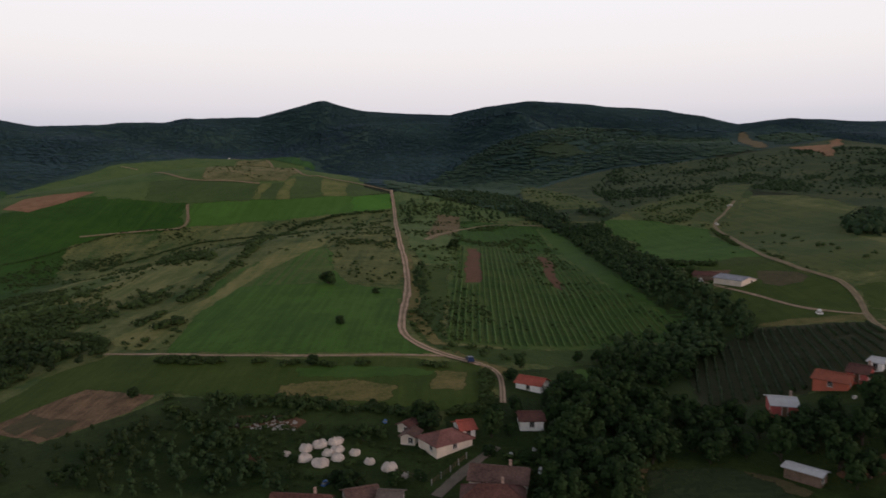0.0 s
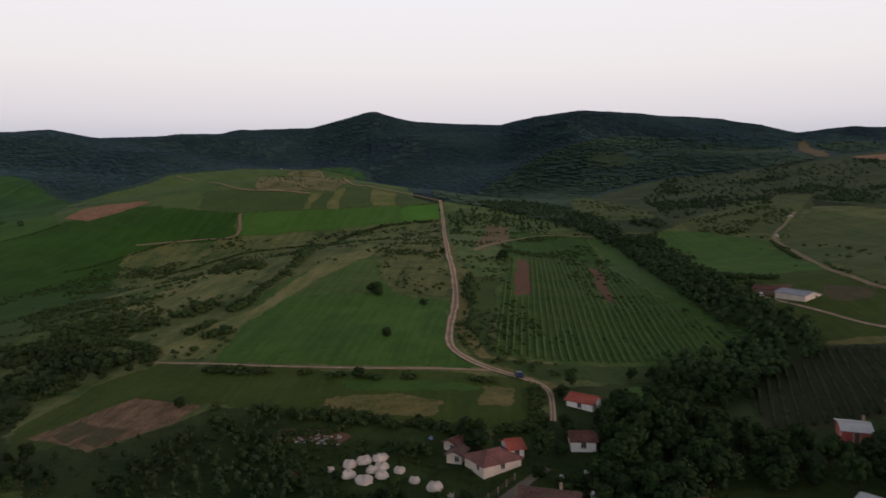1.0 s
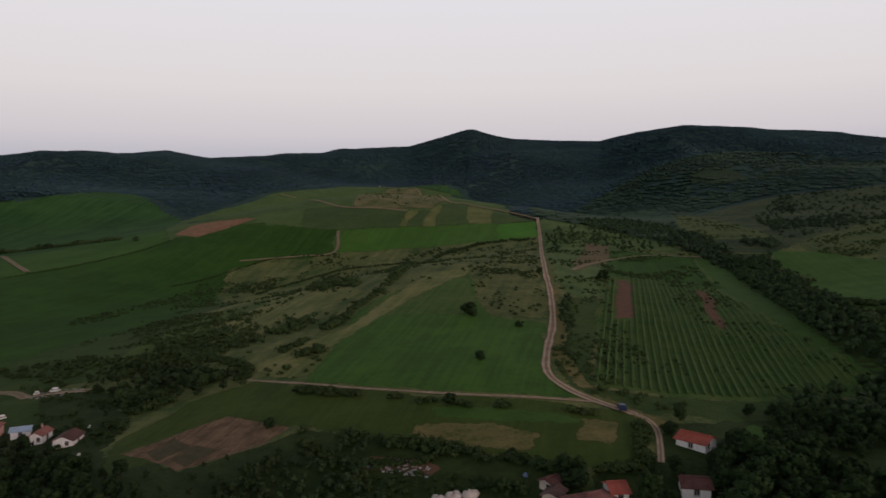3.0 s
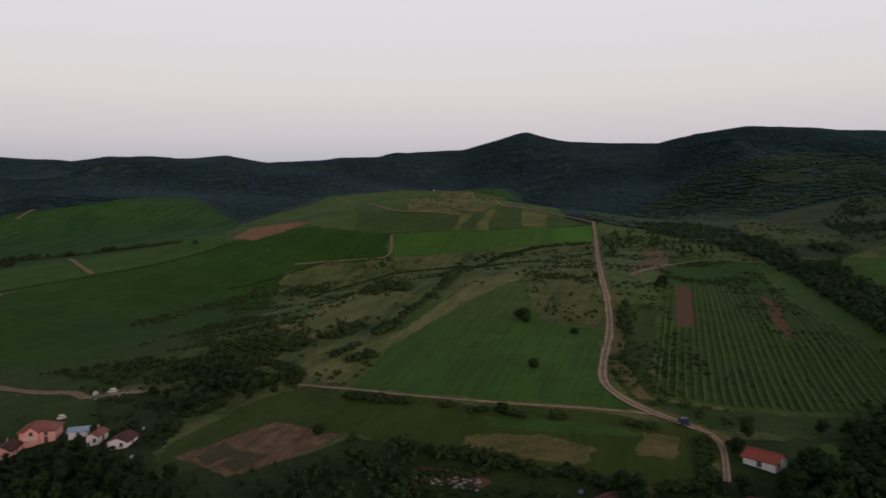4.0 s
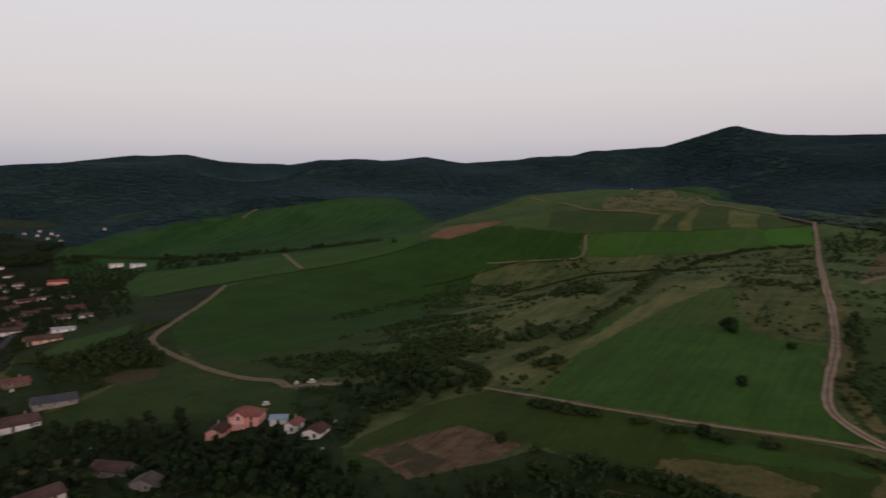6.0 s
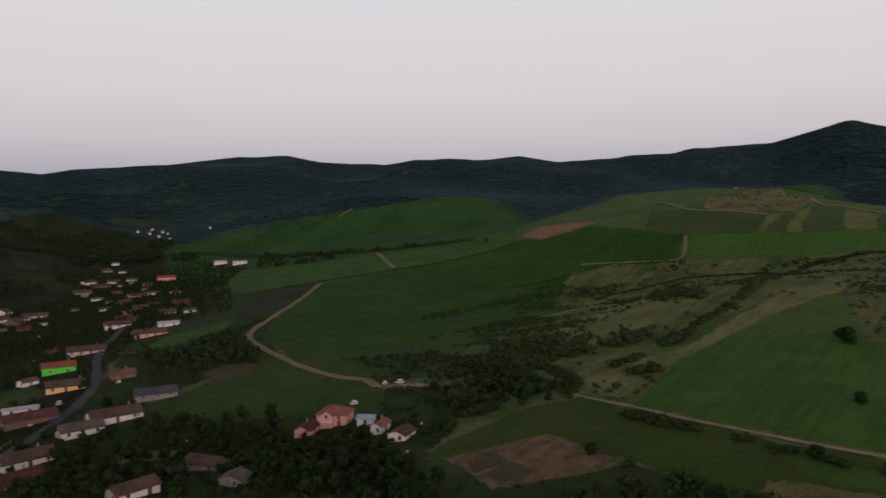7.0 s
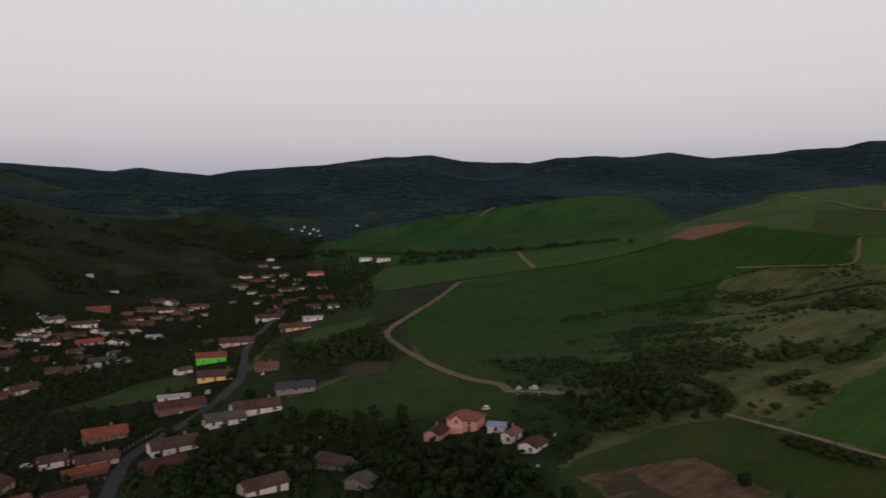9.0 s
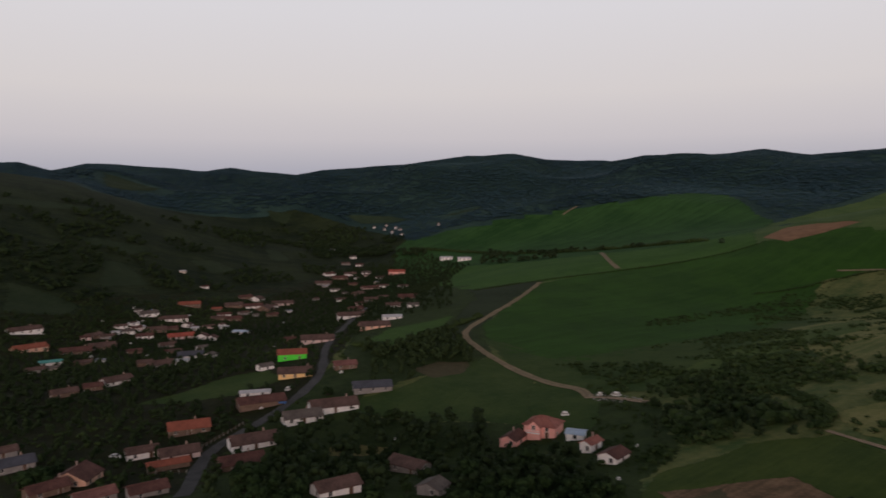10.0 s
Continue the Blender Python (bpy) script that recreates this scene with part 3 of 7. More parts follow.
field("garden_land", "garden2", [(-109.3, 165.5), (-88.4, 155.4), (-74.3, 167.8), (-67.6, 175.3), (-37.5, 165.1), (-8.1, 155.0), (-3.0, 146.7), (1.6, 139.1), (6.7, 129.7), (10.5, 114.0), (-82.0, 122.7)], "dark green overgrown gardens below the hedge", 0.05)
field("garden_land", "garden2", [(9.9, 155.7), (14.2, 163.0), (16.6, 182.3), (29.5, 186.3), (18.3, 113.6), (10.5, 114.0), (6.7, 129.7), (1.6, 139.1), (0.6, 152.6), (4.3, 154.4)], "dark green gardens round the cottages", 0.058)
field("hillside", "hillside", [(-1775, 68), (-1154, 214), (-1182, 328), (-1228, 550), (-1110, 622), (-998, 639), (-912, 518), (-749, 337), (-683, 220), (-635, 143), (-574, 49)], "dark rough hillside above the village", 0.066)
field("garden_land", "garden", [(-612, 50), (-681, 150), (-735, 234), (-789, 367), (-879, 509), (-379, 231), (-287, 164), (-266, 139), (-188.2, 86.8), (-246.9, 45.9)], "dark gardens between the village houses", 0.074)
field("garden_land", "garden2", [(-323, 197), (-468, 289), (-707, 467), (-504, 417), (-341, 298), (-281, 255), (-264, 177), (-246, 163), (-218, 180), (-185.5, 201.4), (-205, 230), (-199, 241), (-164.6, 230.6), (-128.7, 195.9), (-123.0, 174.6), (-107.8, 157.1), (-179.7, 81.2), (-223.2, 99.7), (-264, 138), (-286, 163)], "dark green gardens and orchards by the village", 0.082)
field("rough_grass", "mid", [(56, 545), (84, 508), (87, 460), (84, 389), (80, 316), (80, 285), (82, 262), (84, 240), (80, 224), (62, 222), (66, 250), (64, 290), (60, 400)], "green slope between vineyard and gully", 0.086)
# shade below the gully wood is laid in as a dark green patch
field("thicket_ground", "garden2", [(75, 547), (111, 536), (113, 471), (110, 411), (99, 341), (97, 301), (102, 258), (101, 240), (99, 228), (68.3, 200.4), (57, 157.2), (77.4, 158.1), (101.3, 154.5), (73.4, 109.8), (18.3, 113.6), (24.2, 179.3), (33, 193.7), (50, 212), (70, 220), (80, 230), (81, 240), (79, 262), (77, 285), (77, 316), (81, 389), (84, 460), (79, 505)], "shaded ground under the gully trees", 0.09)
field("rough_slope", "slope", [(66, 561), (110, 858), (161, 922), (220, 945), (293, 912), (353, 889), (452, 954), (932, 1353), (307, 442), (285, 469), (294, 545), (264, 631), (216, 625), (157, 584), (117, 540)], "dark rough slope with scattered trees", 0.098)
field("garden_land", "garden2", [(-124.4, 141.1), (-143.8, 165.8), (-126.2, 170.2), (-101.3, 164.5), (-91.7, 153.7), (-66.0, 156.3), (-70.1, 144.5)], "dark green garden land below the ploughed plot", 0.106)
field("meadow", "olive", [(-108.2, 155.9), (-122.3, 179.6), (-117.9, 192.4), (-114.6, 205.2), (-100.5, 217.1), (-87.4, 210.9), (-69.6, 182.7), (-85.4, 172.6), (-100.6, 161.7)], "green meadow round the ploughed plot", 0.114)
field("rough_grass", "clear2", [(-324, 280), (-258, 275), (-249, 289), (-231, 388), (-268, 490), (-222, 452), (-131, 326), (-156, 292), (-179, 247), (-202, 238), (-218, 233), (-267, 254)], "rough green grass below the vineyard", 0.122)
field("meadow", "grass", [(-94, 302), (-83, 338), (-58, 366), (-50, 322), (-38, 285), (-17, 281), (-13.2, 213.4), (-6.1, 193.7), (-81.1, 211.5)], "mown green meadow beside the dirt road", 0.13)
field("meadow", "olive3", [(-89, 288), (-93, 315), (-80, 345), (-61, 376), (-52, 331), (-47, 308), (-50, 288)], "olive green upper meadow below the scrub", 0.134)
field("rough_grass", "grass", [(-82, 212), (-60, 203.2), (-28, 194.8), (-2, 194), (-7, 200), (-13, 214)], "green grass along the field track", 0.127)
field("meadow", "olive", [(-98.4, 214.5), (-43.5, 193.1), (9.6, 186.2), (11.3, 178.3), (9.5, 155.7), (4.3, 154.4), (-39.1, 166.3), (-73.8, 180.2), (-96.4, 191.0), (-106.6, 172.2)], "olive green meadow below the field track", 0.138)
field("meadow", "mid", [(-39.3, 187.5), (-12.3, 182.5), (-2.4, 180.6), (-3.5, 175.1), (-20.1, 174.9), (-37.8, 179.9)], "fresh green strip in the olive meadow", 0.194, True)
field("dry_patch", "dry", [(-40.6, 176.2), (-22.9, 175.0), (-11.5, 169.6), (-12.2, 160.8), (-39.3, 167.3)], "pale dry grass patch in the meadow", 0.206, True)
field("dry_patch", "dry", [(-18.0, 372.2), (-13.8, 327.4), (-10.7, 294.6), (-8.1, 255.0), (-3.5, 214.0), (1.2, 201.5), (-2.7, 201.8), (-8.1, 215.8), (-12.1, 246.7), (-15.4, 288.8), (-17.8, 325.7)], "tan dry verge along the dirt road", 0.2, True)
field("dry_patch", "dry", [(2.4, 199.4), (9.7, 188.9), (17.4, 182.5), (14.7, 176.0), (9.5, 183.7), (4.6, 190.8)], "tan dry verge by the road junction", 0.21, True)
field("dry_patch", "dry", [(-2.1, 180.6), (5.7, 179.7), (3.9, 165.5), (-3.3, 166.6)], "pale dry grass patch in the meadow", 0.218, True)
field("ploughed_plot", "soil", [(-96.0, 190.1), (-73.3, 178.3), (-75.4, 168.8), (-89.4, 157.1), (-112.4, 170.4)], "reddish ploughed plot split into beds", 0.17, True)
field("soil_bed", "bed", [(-104.6, 169.1), (-103.0, 177.2), (-94.1, 169.3), (-98.5, 163.3)], "dark planted bed in the ploughed plot", 0.302, True)
field("soil_bed", "bed", [(-95.4, 163.1), (-93.7, 170.4), (-86.3, 166.8), (-88.6, 158.7)], "dark planted bed in the ploughed plot", 0.314, True)
field("hill_cover", "olive2", [(-521, 865), (-486, 1102), (-409, 1211), (-345, 1239), (-229, 693), (-278, 697), (-263, 652), (-314, 658), (-325, 680), (-393, 708)], "olive green vineyard plots on the hill top", 0.098)
field("vineyard_slope", "vine", [(-382, 632), (-367, 631), (-344, 660), (-316, 661), (-259, 647), (-227, 642), (-213, 592), (-252, 589), (-302, 577), (-312, 512)], "dark green vineyard slope on the hill", 0.106)
field("vineyard_slope", "vine3", [(-277, 694), (-241, 695), (-172, 684), (-169, 644), (-224, 643), (-260, 649)], "dull green vineyard block on the hill", 0.114)
field("crop_field", "bright2", [(-220, 638), (-147, 644), (-109, 650), (-80, 657), (-76, 604), (-106, 595), (-141, 594), (-208, 596)], "green crop field on the hill", 0.122)
field("crop_field", "bright", [(-80, 657), (-48, 677), (-44, 619), (-76, 604)], "bright yellow-green crop field beside the road", 0.13)
field("stubble_strip", "dry2", [(-169, 684), (-162, 685), (-162, 643), (-169, 644)], "pale stubble strip between vines", 0.206, True)
field("stubble_strip", "dry2", [(-149, 693), (-142, 711), (-137, 647), (-146, 645)], "pale stubble strip between vines", 0.218, True)
field("stubble_strip", "dry2", [(-115, 716), (-92, 706), (-88, 658), (-109, 655)], "pale stubble strip between vines", 0.17, True)
field("vineyard_strip", "vine3", [(-142, 716), (-117, 715), (-109, 653), (-136, 647)], "dark vineyard strip on the hill", 0.182, True)
field("vineyard_strip", "vine3", [(-161, 685), (-149, 692), (-146, 645), (-161, 643)], "dark vineyard strip on the hill", 0.194, True)
field("vineyard_strip", "vine3", [(-92, 706), (-51, 679), (-80, 659), (-87, 658)], "dark vineyard strip on the hill", 0.206, True)
field("vineyard_strip", "vine2", [(-334, 1266), (-255, 1267), (-214, 1215), (-71, 719), (-212, 1203), (-293, 1246)], "green vineyard strip along the crest", 0.218, True)
field("dry_patch", "dry4", [(-230, 697), (-338, 1214), (-290, 1229), (-143, 733), (-149, 694), (-174, 687)], "dry grass on the hill top", 0.17, True)
field("bare_field", "red", [(-389, 646), (-392, 685), (-336, 685), (-320, 677), (-334, 662), (-360, 630)], "bare reddish field on the hill", 0.182, True)
field("vineyard_floor", "vinefloor", [(13, 558), (68, 535), (66, 390), (69, 291), (79, 244), (64.5, 224.9), (40.7, 213.3), (19.3, 205.0), (0.7, 206.1), (4, 320)], "grassy vineyard ground with planted rows", 0.114)
field("rough_grass", "olive3", [(-190.1, 276.6), (-195.6, 320.2), (-197.6, 380.9), (-217.9, 465.5), (-159.7, 354.4), (-168.8, 328.4), (-172.9, 289.9), (-173.3, 265.3)], "light green grass strip through the scrub", 0.142)
field("rough_grass", "scrub", [(-60, 392), (-58, 480), (-44, 588), (-30, 420), (-22, 330), (-19, 286), (-38, 287), (-50, 328)], "scrubby grass beside the dirt road", 0.118)
field("rough_grass", "scrub2", [(-46, 694), (-20, 690), (10, 655), (45, 610), (66, 560), (12, 556), (4, 470), (4, 340), (-8, 330), (-22, 420)], "scrubby grass beyond the dirt road", 0.12)
field("rough_grass", "clear2", [(-11, 329), (2, 335), (-0.3, 205.8), (0.5, 196.7), (-5.2, 202.4), (-8.6, 220.8), (-10, 275)], "rough grass between dirt road and vineyard", 0.122)
field("rough_grass", "clear2", [(0.5, 202.4), (19.4, 203.7), (41.0, 211.7), (64.5, 223.6), (56.6, 207.2), (32.7, 191.7), (17.3, 189.3), (12.3, 186.1), (6.8, 190.4)], "rough grass between vineyard and lane", 0.13)
field("vineyard_slope", "vine", [(13, 556), (67, 533), (64, 460), (66, 408), (30, 430), (9, 412)], "green plots and old vines above the rows", 0.126)
field("bare_strip", "brown", [(14, 397), (20, 402), (15, 300), (9, 298)], "bare brown strip in the vineyard", 0.17, True)
field("bare_strip", "brown", [(51, 390), (56, 385), (48, 293), (45, 301)], "bare brown strip in the vineyard", 0.182, True)
field("bare_strip", "brown2", [(-4, 589), (12, 575), (11, 496), (-9, 413)], "pale brown bare plot on the slope", 0.194, True)
field("meadow", "olive", [(79, 244), (80, 261), (85, 250), (83, 243), (77, 234), (64.5, 224.9)], "green meadow beside the vineyard", 0.066)
field("meadow", "grass", [(119, 542), (148, 524), (169, 472), (140, 316), (122, 310), (107, 323), (95, 380), (122, 446), (115, 490)], "green meadow behind the farm", 0.074)
field("meadow", "clear2", [(253, 689), (278, 698), (280, 662), (243, 585), (223, 593)], "green meadow on the scrubby slope", 0.082)
field("meadow", "mid", [(31.2, 183.2), (37.4, 192.6), (39.8, 181.0), (34.8, 170.5), (30.1, 171.3)], "green glade among the trees", 0.182, True)
field("pasture", "pasture", [(237, 565), (248, 522), (266, 481), (207, 378), (191, 313), (162, 265), (143, 282), (175, 452), (184, 478)], "pale grazed pasture on the slope", 0.098)
field("pasture", "pasture", [(144, 574), (194, 624), (255, 686), (281, 667), (231, 570), (186, 482), (179, 498), (144, 532)], "scrubby pasture with scattered bushes", 0.106)
field("farm_yard", "olive", [(98, 279), (105, 274), (122, 279), (144, 264), (131, 220), (129, 221), (111, 228), (99, 229), (103, 254)], "green yard meadow beside the farm track", 0.114)
field("bare_field", "bed", [(127.4, 290.6), (136.1, 282.6), (138.1, 272.6), (133.8, 266.7), (125.3, 266.3), (120.4, 272.7)], "trampled brown ground beside the barn", 0.17, True)
field("bare_field", "brown", [(108.4, 307.0), (119.1, 301.3), (114.4, 289.2), (104.4, 289.5)], "reddish bare yard behind the barn", 0.176, True)
field("farm_yard", "olive", [(108.8, 323.2), (132.5, 329.3), (139.1, 317.9), (138.2, 287.3), (139.7, 272.4), (141.3, 258.6), (138.0, 244.2), (131.7, 229.4), (131.1, 223.6), (125.6, 229.8), (120.1, 240.6), (114.9, 259.0), (106.0, 283.3), (100.9, 292.6)], "green meadow round the barn", 0.116)
field("meadow", "olive", [(143.3, 251.0), (154.6, 252.3), (121.9, 197.8), (131.2, 220.0), (138.3, 237.0)], "green meadow beside the farm track", 0.118)
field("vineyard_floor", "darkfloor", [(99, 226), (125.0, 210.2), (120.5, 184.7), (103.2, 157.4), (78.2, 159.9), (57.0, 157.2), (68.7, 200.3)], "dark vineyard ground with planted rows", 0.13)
field("dry_patch", "dry", [(100, 229), (111, 229), (130, 221), (127, 213), (113, 221), (99, 226)], "pale dry strip at the top of the vineyard", 0.194, True)
field("meadow", "clear", [(36.5, 128.2), (53.6, 129.6), (62.8, 111.7), (31.6, 113.3)], "green meadow behind the trees", 0.206, True)
field("bare_field", "brown2", [(37.1, 130.4), (37.5, 128.8), (34.5, 123.8), (32.4, 118.8), (31.5, 118.8), (33.4, 125.0)], "bare tan path beside the glade", 0.15, True)
field("bare_field", "bed", [(54.3, 126.8), (56.4, 125.3), (59.7, 121.6), (62.3, 118.0), (60.6, 117.4), (56.6, 120.2)], "bare brown earth before the shed", 0.16, True)
field("bare_field", "brown", [(68.9, 123.6), (75.9, 126.9), (80.1, 127.8), (76.2, 121.2), (69.1, 120.0)], "bare brown yard among trees", 0.17, True)
field("clearing", "pasture", [(93, 995), (116, 849), (132, 691), (134, 602), (73, 599), (74, 711)], "pale grassy clearing in the woods", 0.218, True)
field("rough_grass", "knoll", [(134, 1149), (181, 1167), (202, 1135), (216, 1074), (179, 1073), (142, 1107)], "pale grassy top of the wooded knoll", 0.17, True)
field("bare_field", "red", [(436, 923), (502, 958), (623, 1122), (483, 906), (419, 784), (434, 854)], "bare reddish field on the far slope", 0.182, True)
field("bare_field", "brown2", [(545, 1366), (424, 956), (411, 939), (419, 1021)], "bare pale strip on the far slope", 0.194, True)
field("vineyard_slope", "vine2", [(-975, 632), (-960, 690), (-900, 730), (-843, 852), (-760, 897), (-726, 938), (-671, 988), (-620, 955), (-580, 920), (-535, 890), (-426, 684), (-449, 645), (-557, 614), (-724, 582), (-828, 593)], "green vineyard covering the second hill", 0.09)
field("vineyard_slope", "vine4", [(-788, 532), (-712, 573), (-535, 590), (-452, 650), (-426, 684), (-382, 620), (-423, 496), (-435, 424), (-463, 380), (-512, 393)], "light green vineyard above the village", 0.098)
field("rough_grass", "clear", [(-642, 462), (-526, 402), (-469, 384), (-437, 429), (-400, 365), (-363, 319), (-342, 285), (-322, 269), (-328, 265), (-386, 312), (-422, 352), (-460, 378)], "dark rough grass beside the curved track", 0.106)
field("vineyard_slope", "vine", [(-429, 420), (-423, 496), (-380, 622), (-291, 647), (-264, 594), (-290, 556), (-275, 522), (-220, 373), (-242, 282), (-253, 269), (-274, 260), (-316, 279), (-345, 298)], "dark green vineyard slope above the curved track", 0.114)
field("meadow", "mid", [(-356, 221), (-385, 260), (-386, 312), (-360, 279), (-330, 231)], "green meadow at the edge of the village", 0.194, True)
field("meadow", "clear2", [(-261, 176), (-261, 191), (-272, 223), (-279, 251), (-253, 244), (-217, 232), (-186.4, 202.2), (-220, 181), (-246, 164)], "green meadow below the curved track", 0.13)
field("rough_grass", "clear2", [(-223.4, 229.5), (-215.1, 239.4), (-195.7, 239.0), (-167.2, 205.4), (-177.5, 197.7), (-202.8, 213.0)], "green grass behind the pink house", 0.146)
field("bare_field", "bed", [(-282.4, 213.1), (-289.0, 228.5), (-278.6, 238.8), (-263.3, 226.6), (-265.0, 212.6)], "tan bare plot among dark bushes", 0.18, True)
field("meadow", "dry", [(-221.2, 141.9), (-217.5, 151.0), (-207.2, 157.5), (-198.5, 153.3), (-204.1, 145.9), (-212.9, 139.4)], "dull dry grass strip among garden trees", 0.19, True)
field("meadow", "clear2", [(-325, 100), (-328, 120), (-340, 148), (-337, 168), (-310, 165), (-301, 140), (-308, 122)], "green meadow among the village gardens", 0.218, True)
field("meadow", "clear", [(-849, 268), (-875, 304), (-839, 327), (-807, 283)], "green clearing on the dark hillside", 0.17, True)
field("meadow", "clear", [(-788, 170), (-796, 192), (-740, 205), (-705, 150)], "green clearing on the dark hillside", 0.182, True)
field("meadow", "clear", [(-680, 79), (-679, 100), (-652, 133), (-625, 118), (-617, 75)], "green clearing on the dark hillside", 0.194, True)
field("meadow", "clear", [(-836, 144), (-859, 191), (-870, 247), (-827, 207), (-820, 168)], "green clearing on the dark hillside", 0.206, True)
field("meadow", "clear", [(-979, 401), (-975, 428), (-905, 415), (-901, 383)], "green clearing on the dark hillside", 0.218, True)
field("meadow", "clear", [(-1252, 507), (-1206, 546), (-1180, 516), (-1208, 499)], "green clearing on the dark hillside", 0.17, True)
field("meadow", "clear", [(-914, 61), (-971, 150), (-1001, 219), (-938, 158), (-877, 60)], "green clearing on the dark hillside", 0.182, True)
field("pasture", "clear", [(-1463, 278), (-1425, 347), (-1367, 402), (-1300, 321), (-1295, 259)], "pale strip on the dark hillside", 0.194, True)
field("pasture", "knoll", [(-1175, 629), (-1156, 716), (-1116, 722), (-1138, 637)], "pale pasture far up the valley", 0.114)
field("pasture", "knoll", [(-1056, 753), (-1015, 799), (-1015, 780)], "pale pasture far up the valley", 0.122)
field("pasture", "dry3", [(-169, 321), (-165, 369), (-136, 362), (-105, 339), (-112, 317), (-122, 298), (-146, 297)], "pale dry pasture among the scrub", 0.13)
field("pasture", "dry3", [(-201, 349), (-238, 493), (-212, 493), (-106, 338), (-114, 322), (-125, 308), (-146, 309), (-165, 311)], "pale dry pasture among the scrub", 0.138)
field("dry_patch", "dry3", [(-110.7, 232.5), (-104, 250), (-90, 273), (-87, 315), (-82, 367), (-60, 397), (-61, 371), (-73, 327), (-83, 277), (-85.9, 255.3), (-83.2, 218.7), (-92.4, 217.2)], "tan dry grass between hedge and meadow", 0.194, True)

road("dirt_road", "track", 3.3, [(-49, 695), (-40, 602), (-25, 411), (-18, 339), (-14, 284), (-13.4, 235.6), (-11.7, 213.6), (-6.3, 201.1), (0.8, 193.1), (9.9, 185.7)], "pale rutted dirt road climbing the hill")
road("dirt_road", "track", 1.9, [(9.0, 186.6), (12.1, 183.1), (13.9, 176.3), (13.8, 166.7), (13.2, 158.1)], "narrow dirt lane past the cottages")
road("field_track", "track", 1.5, [(-104.2, 219.8), (-80.2, 209.3), (-61.3, 201.3), (-28.1, 192.5), (0.0, 192.0)], "narrow pale field track along the meadow")
road("field_track", "track_dull", 3, [(-223, 638), (-212, 596), (-240, 590), (-266, 585), (-289, 578)], "pale track at the edge of the vineyard")
road("field_track", "track_dull", 4, [(-48, 690), (-70, 703), (-90, 714), (-120, 726), (-156, 770), (-281, 1203), (-322, 1218), (-356, 1245)], "pale track along the hill crest")
road("field_track", "track_dull", 3.5, [(-296, 750), (-243, 698), (-205, 691), (-171, 684)], "pale track across the hill")
road("field_track", "track", 3.5, [(-476, 1086), (-448, 1078)], "short pale track on the hill crest")
road("field_track", "track_dull", 3, [(-10, 412), (6, 486), (35, 531), (72, 532)], "pale track across the vineyard slope")
road("field_track", "track_dull", 4, [(-847, 866), (-847, 850), (-843, 832)], "short pale track on the second hill")
road("field_track", "track", 3, [(-196, 231), (-185, 234), (-171, 234)], "pale stony strip by the ruined wall")
road("field_track", "track_dull", 4.6, [(-433, 420), (-407, 384), (-386, 351), (-364, 316), (-346, 290), (-328, 274), (-297, 260), (-265, 249), (-243, 243), (-222, 239), (-206, 238), (-195, 232)], "pale curved track round the vineyard")
road("field_track", "track_dull", 5, [(-553, 611), (-468, 533), (-428, 501)], "pale track between two vineyards")
road("asphalt_road", "asphalt", 4.4, [(-192.6, 90.7), (-241, 111), (-264, 138), (-286, 163), (-313, 183), (-371, 213), (-455, 268), (-544, 330)], "grey asphalt village street")
road("paved_lane", "lane", 2.6, [(-1.4, 120.9), (4.7, 130.4), (10.4, 137.9)], "grey paved lane between houses")
road("farm_track", "track", 1.8, [(102.3, 291.9), (105.3, 281.6), (109.4, 270.7), (114.2, 257.3), (119.2, 238.7), (124.7, 227.9), (129.5, 220.3)], "pale track to the farm")
road("farm_track", "track_dull", 2.6, [(227.7, 569.8), (200.6, 518.3), (177.3, 474.3), (164.0, 408.5), (143.3, 327.7), (139.9, 290.8), (141.1, 275.1), (142.9, 260.6), (140.0, 246.1), (135.5, 233.2), (128.8, 217.8), (120.1, 194.7)], "pale farm track over the pasture")




# ---- houses ----
PLOTS = []  # x, y, reach: kept free of trees
SHARED = {}


def part(name, bm, material, parent, label="", at=None):
    """Links a bmesh as one mesh object under a thing or a part."""
    me = bpy.data.meshes.new(name)
    bm.to_mesh(me)
    bm.free()
    me.materials.append(material)
    ob = new(name, me)
    ob.parent = parent
    if at is not None:
        ob.matrix_basis = at
    if label:
        ob["label"] = label
    return ob


def shared_part(name, key, make, material, parent, at, label=""):
    """The same as part(), on mesh data that alike pieces share."""
    if key not in SHARED:
        bm = make()
        me = bpy.data.meshes.new(name)
        bm.to_mesh(me)
        bm.free()
        me.materials.append(material)
        SHARED[key] = me
    ob = new(name, SHARED[key])
    ob.parent, ob.matrix_basis = parent, at
    if label:
        ob["label"] = label
    return ob


def box(bm, x0, y0, z0, x1, y1, z1):
    v = [bm.verts.new(p) for p in ((x0, y0, z0), (x1, y0, z0), (x1, y1, z0), (x0, y1, z0), (x0, y0, z1), (x1, y0, z1), (x1, y1, z1), (x0, y1, z1))]
    for f in ((0, 3, 2, 1), (4, 5, 6, 7), (0, 1, 5, 4), (1, 2, 6, 5), (2, 3, 7, 6), (3, 0, 4, 7)):
        bm.faces.new([v[i] for i in f])
    return bm


def solid(bm, points, faces):
    v = [bm.verts.new(p) for p in points]
    for f in faces:
        bm.faces.new([v[i] for i in f])
    return bm


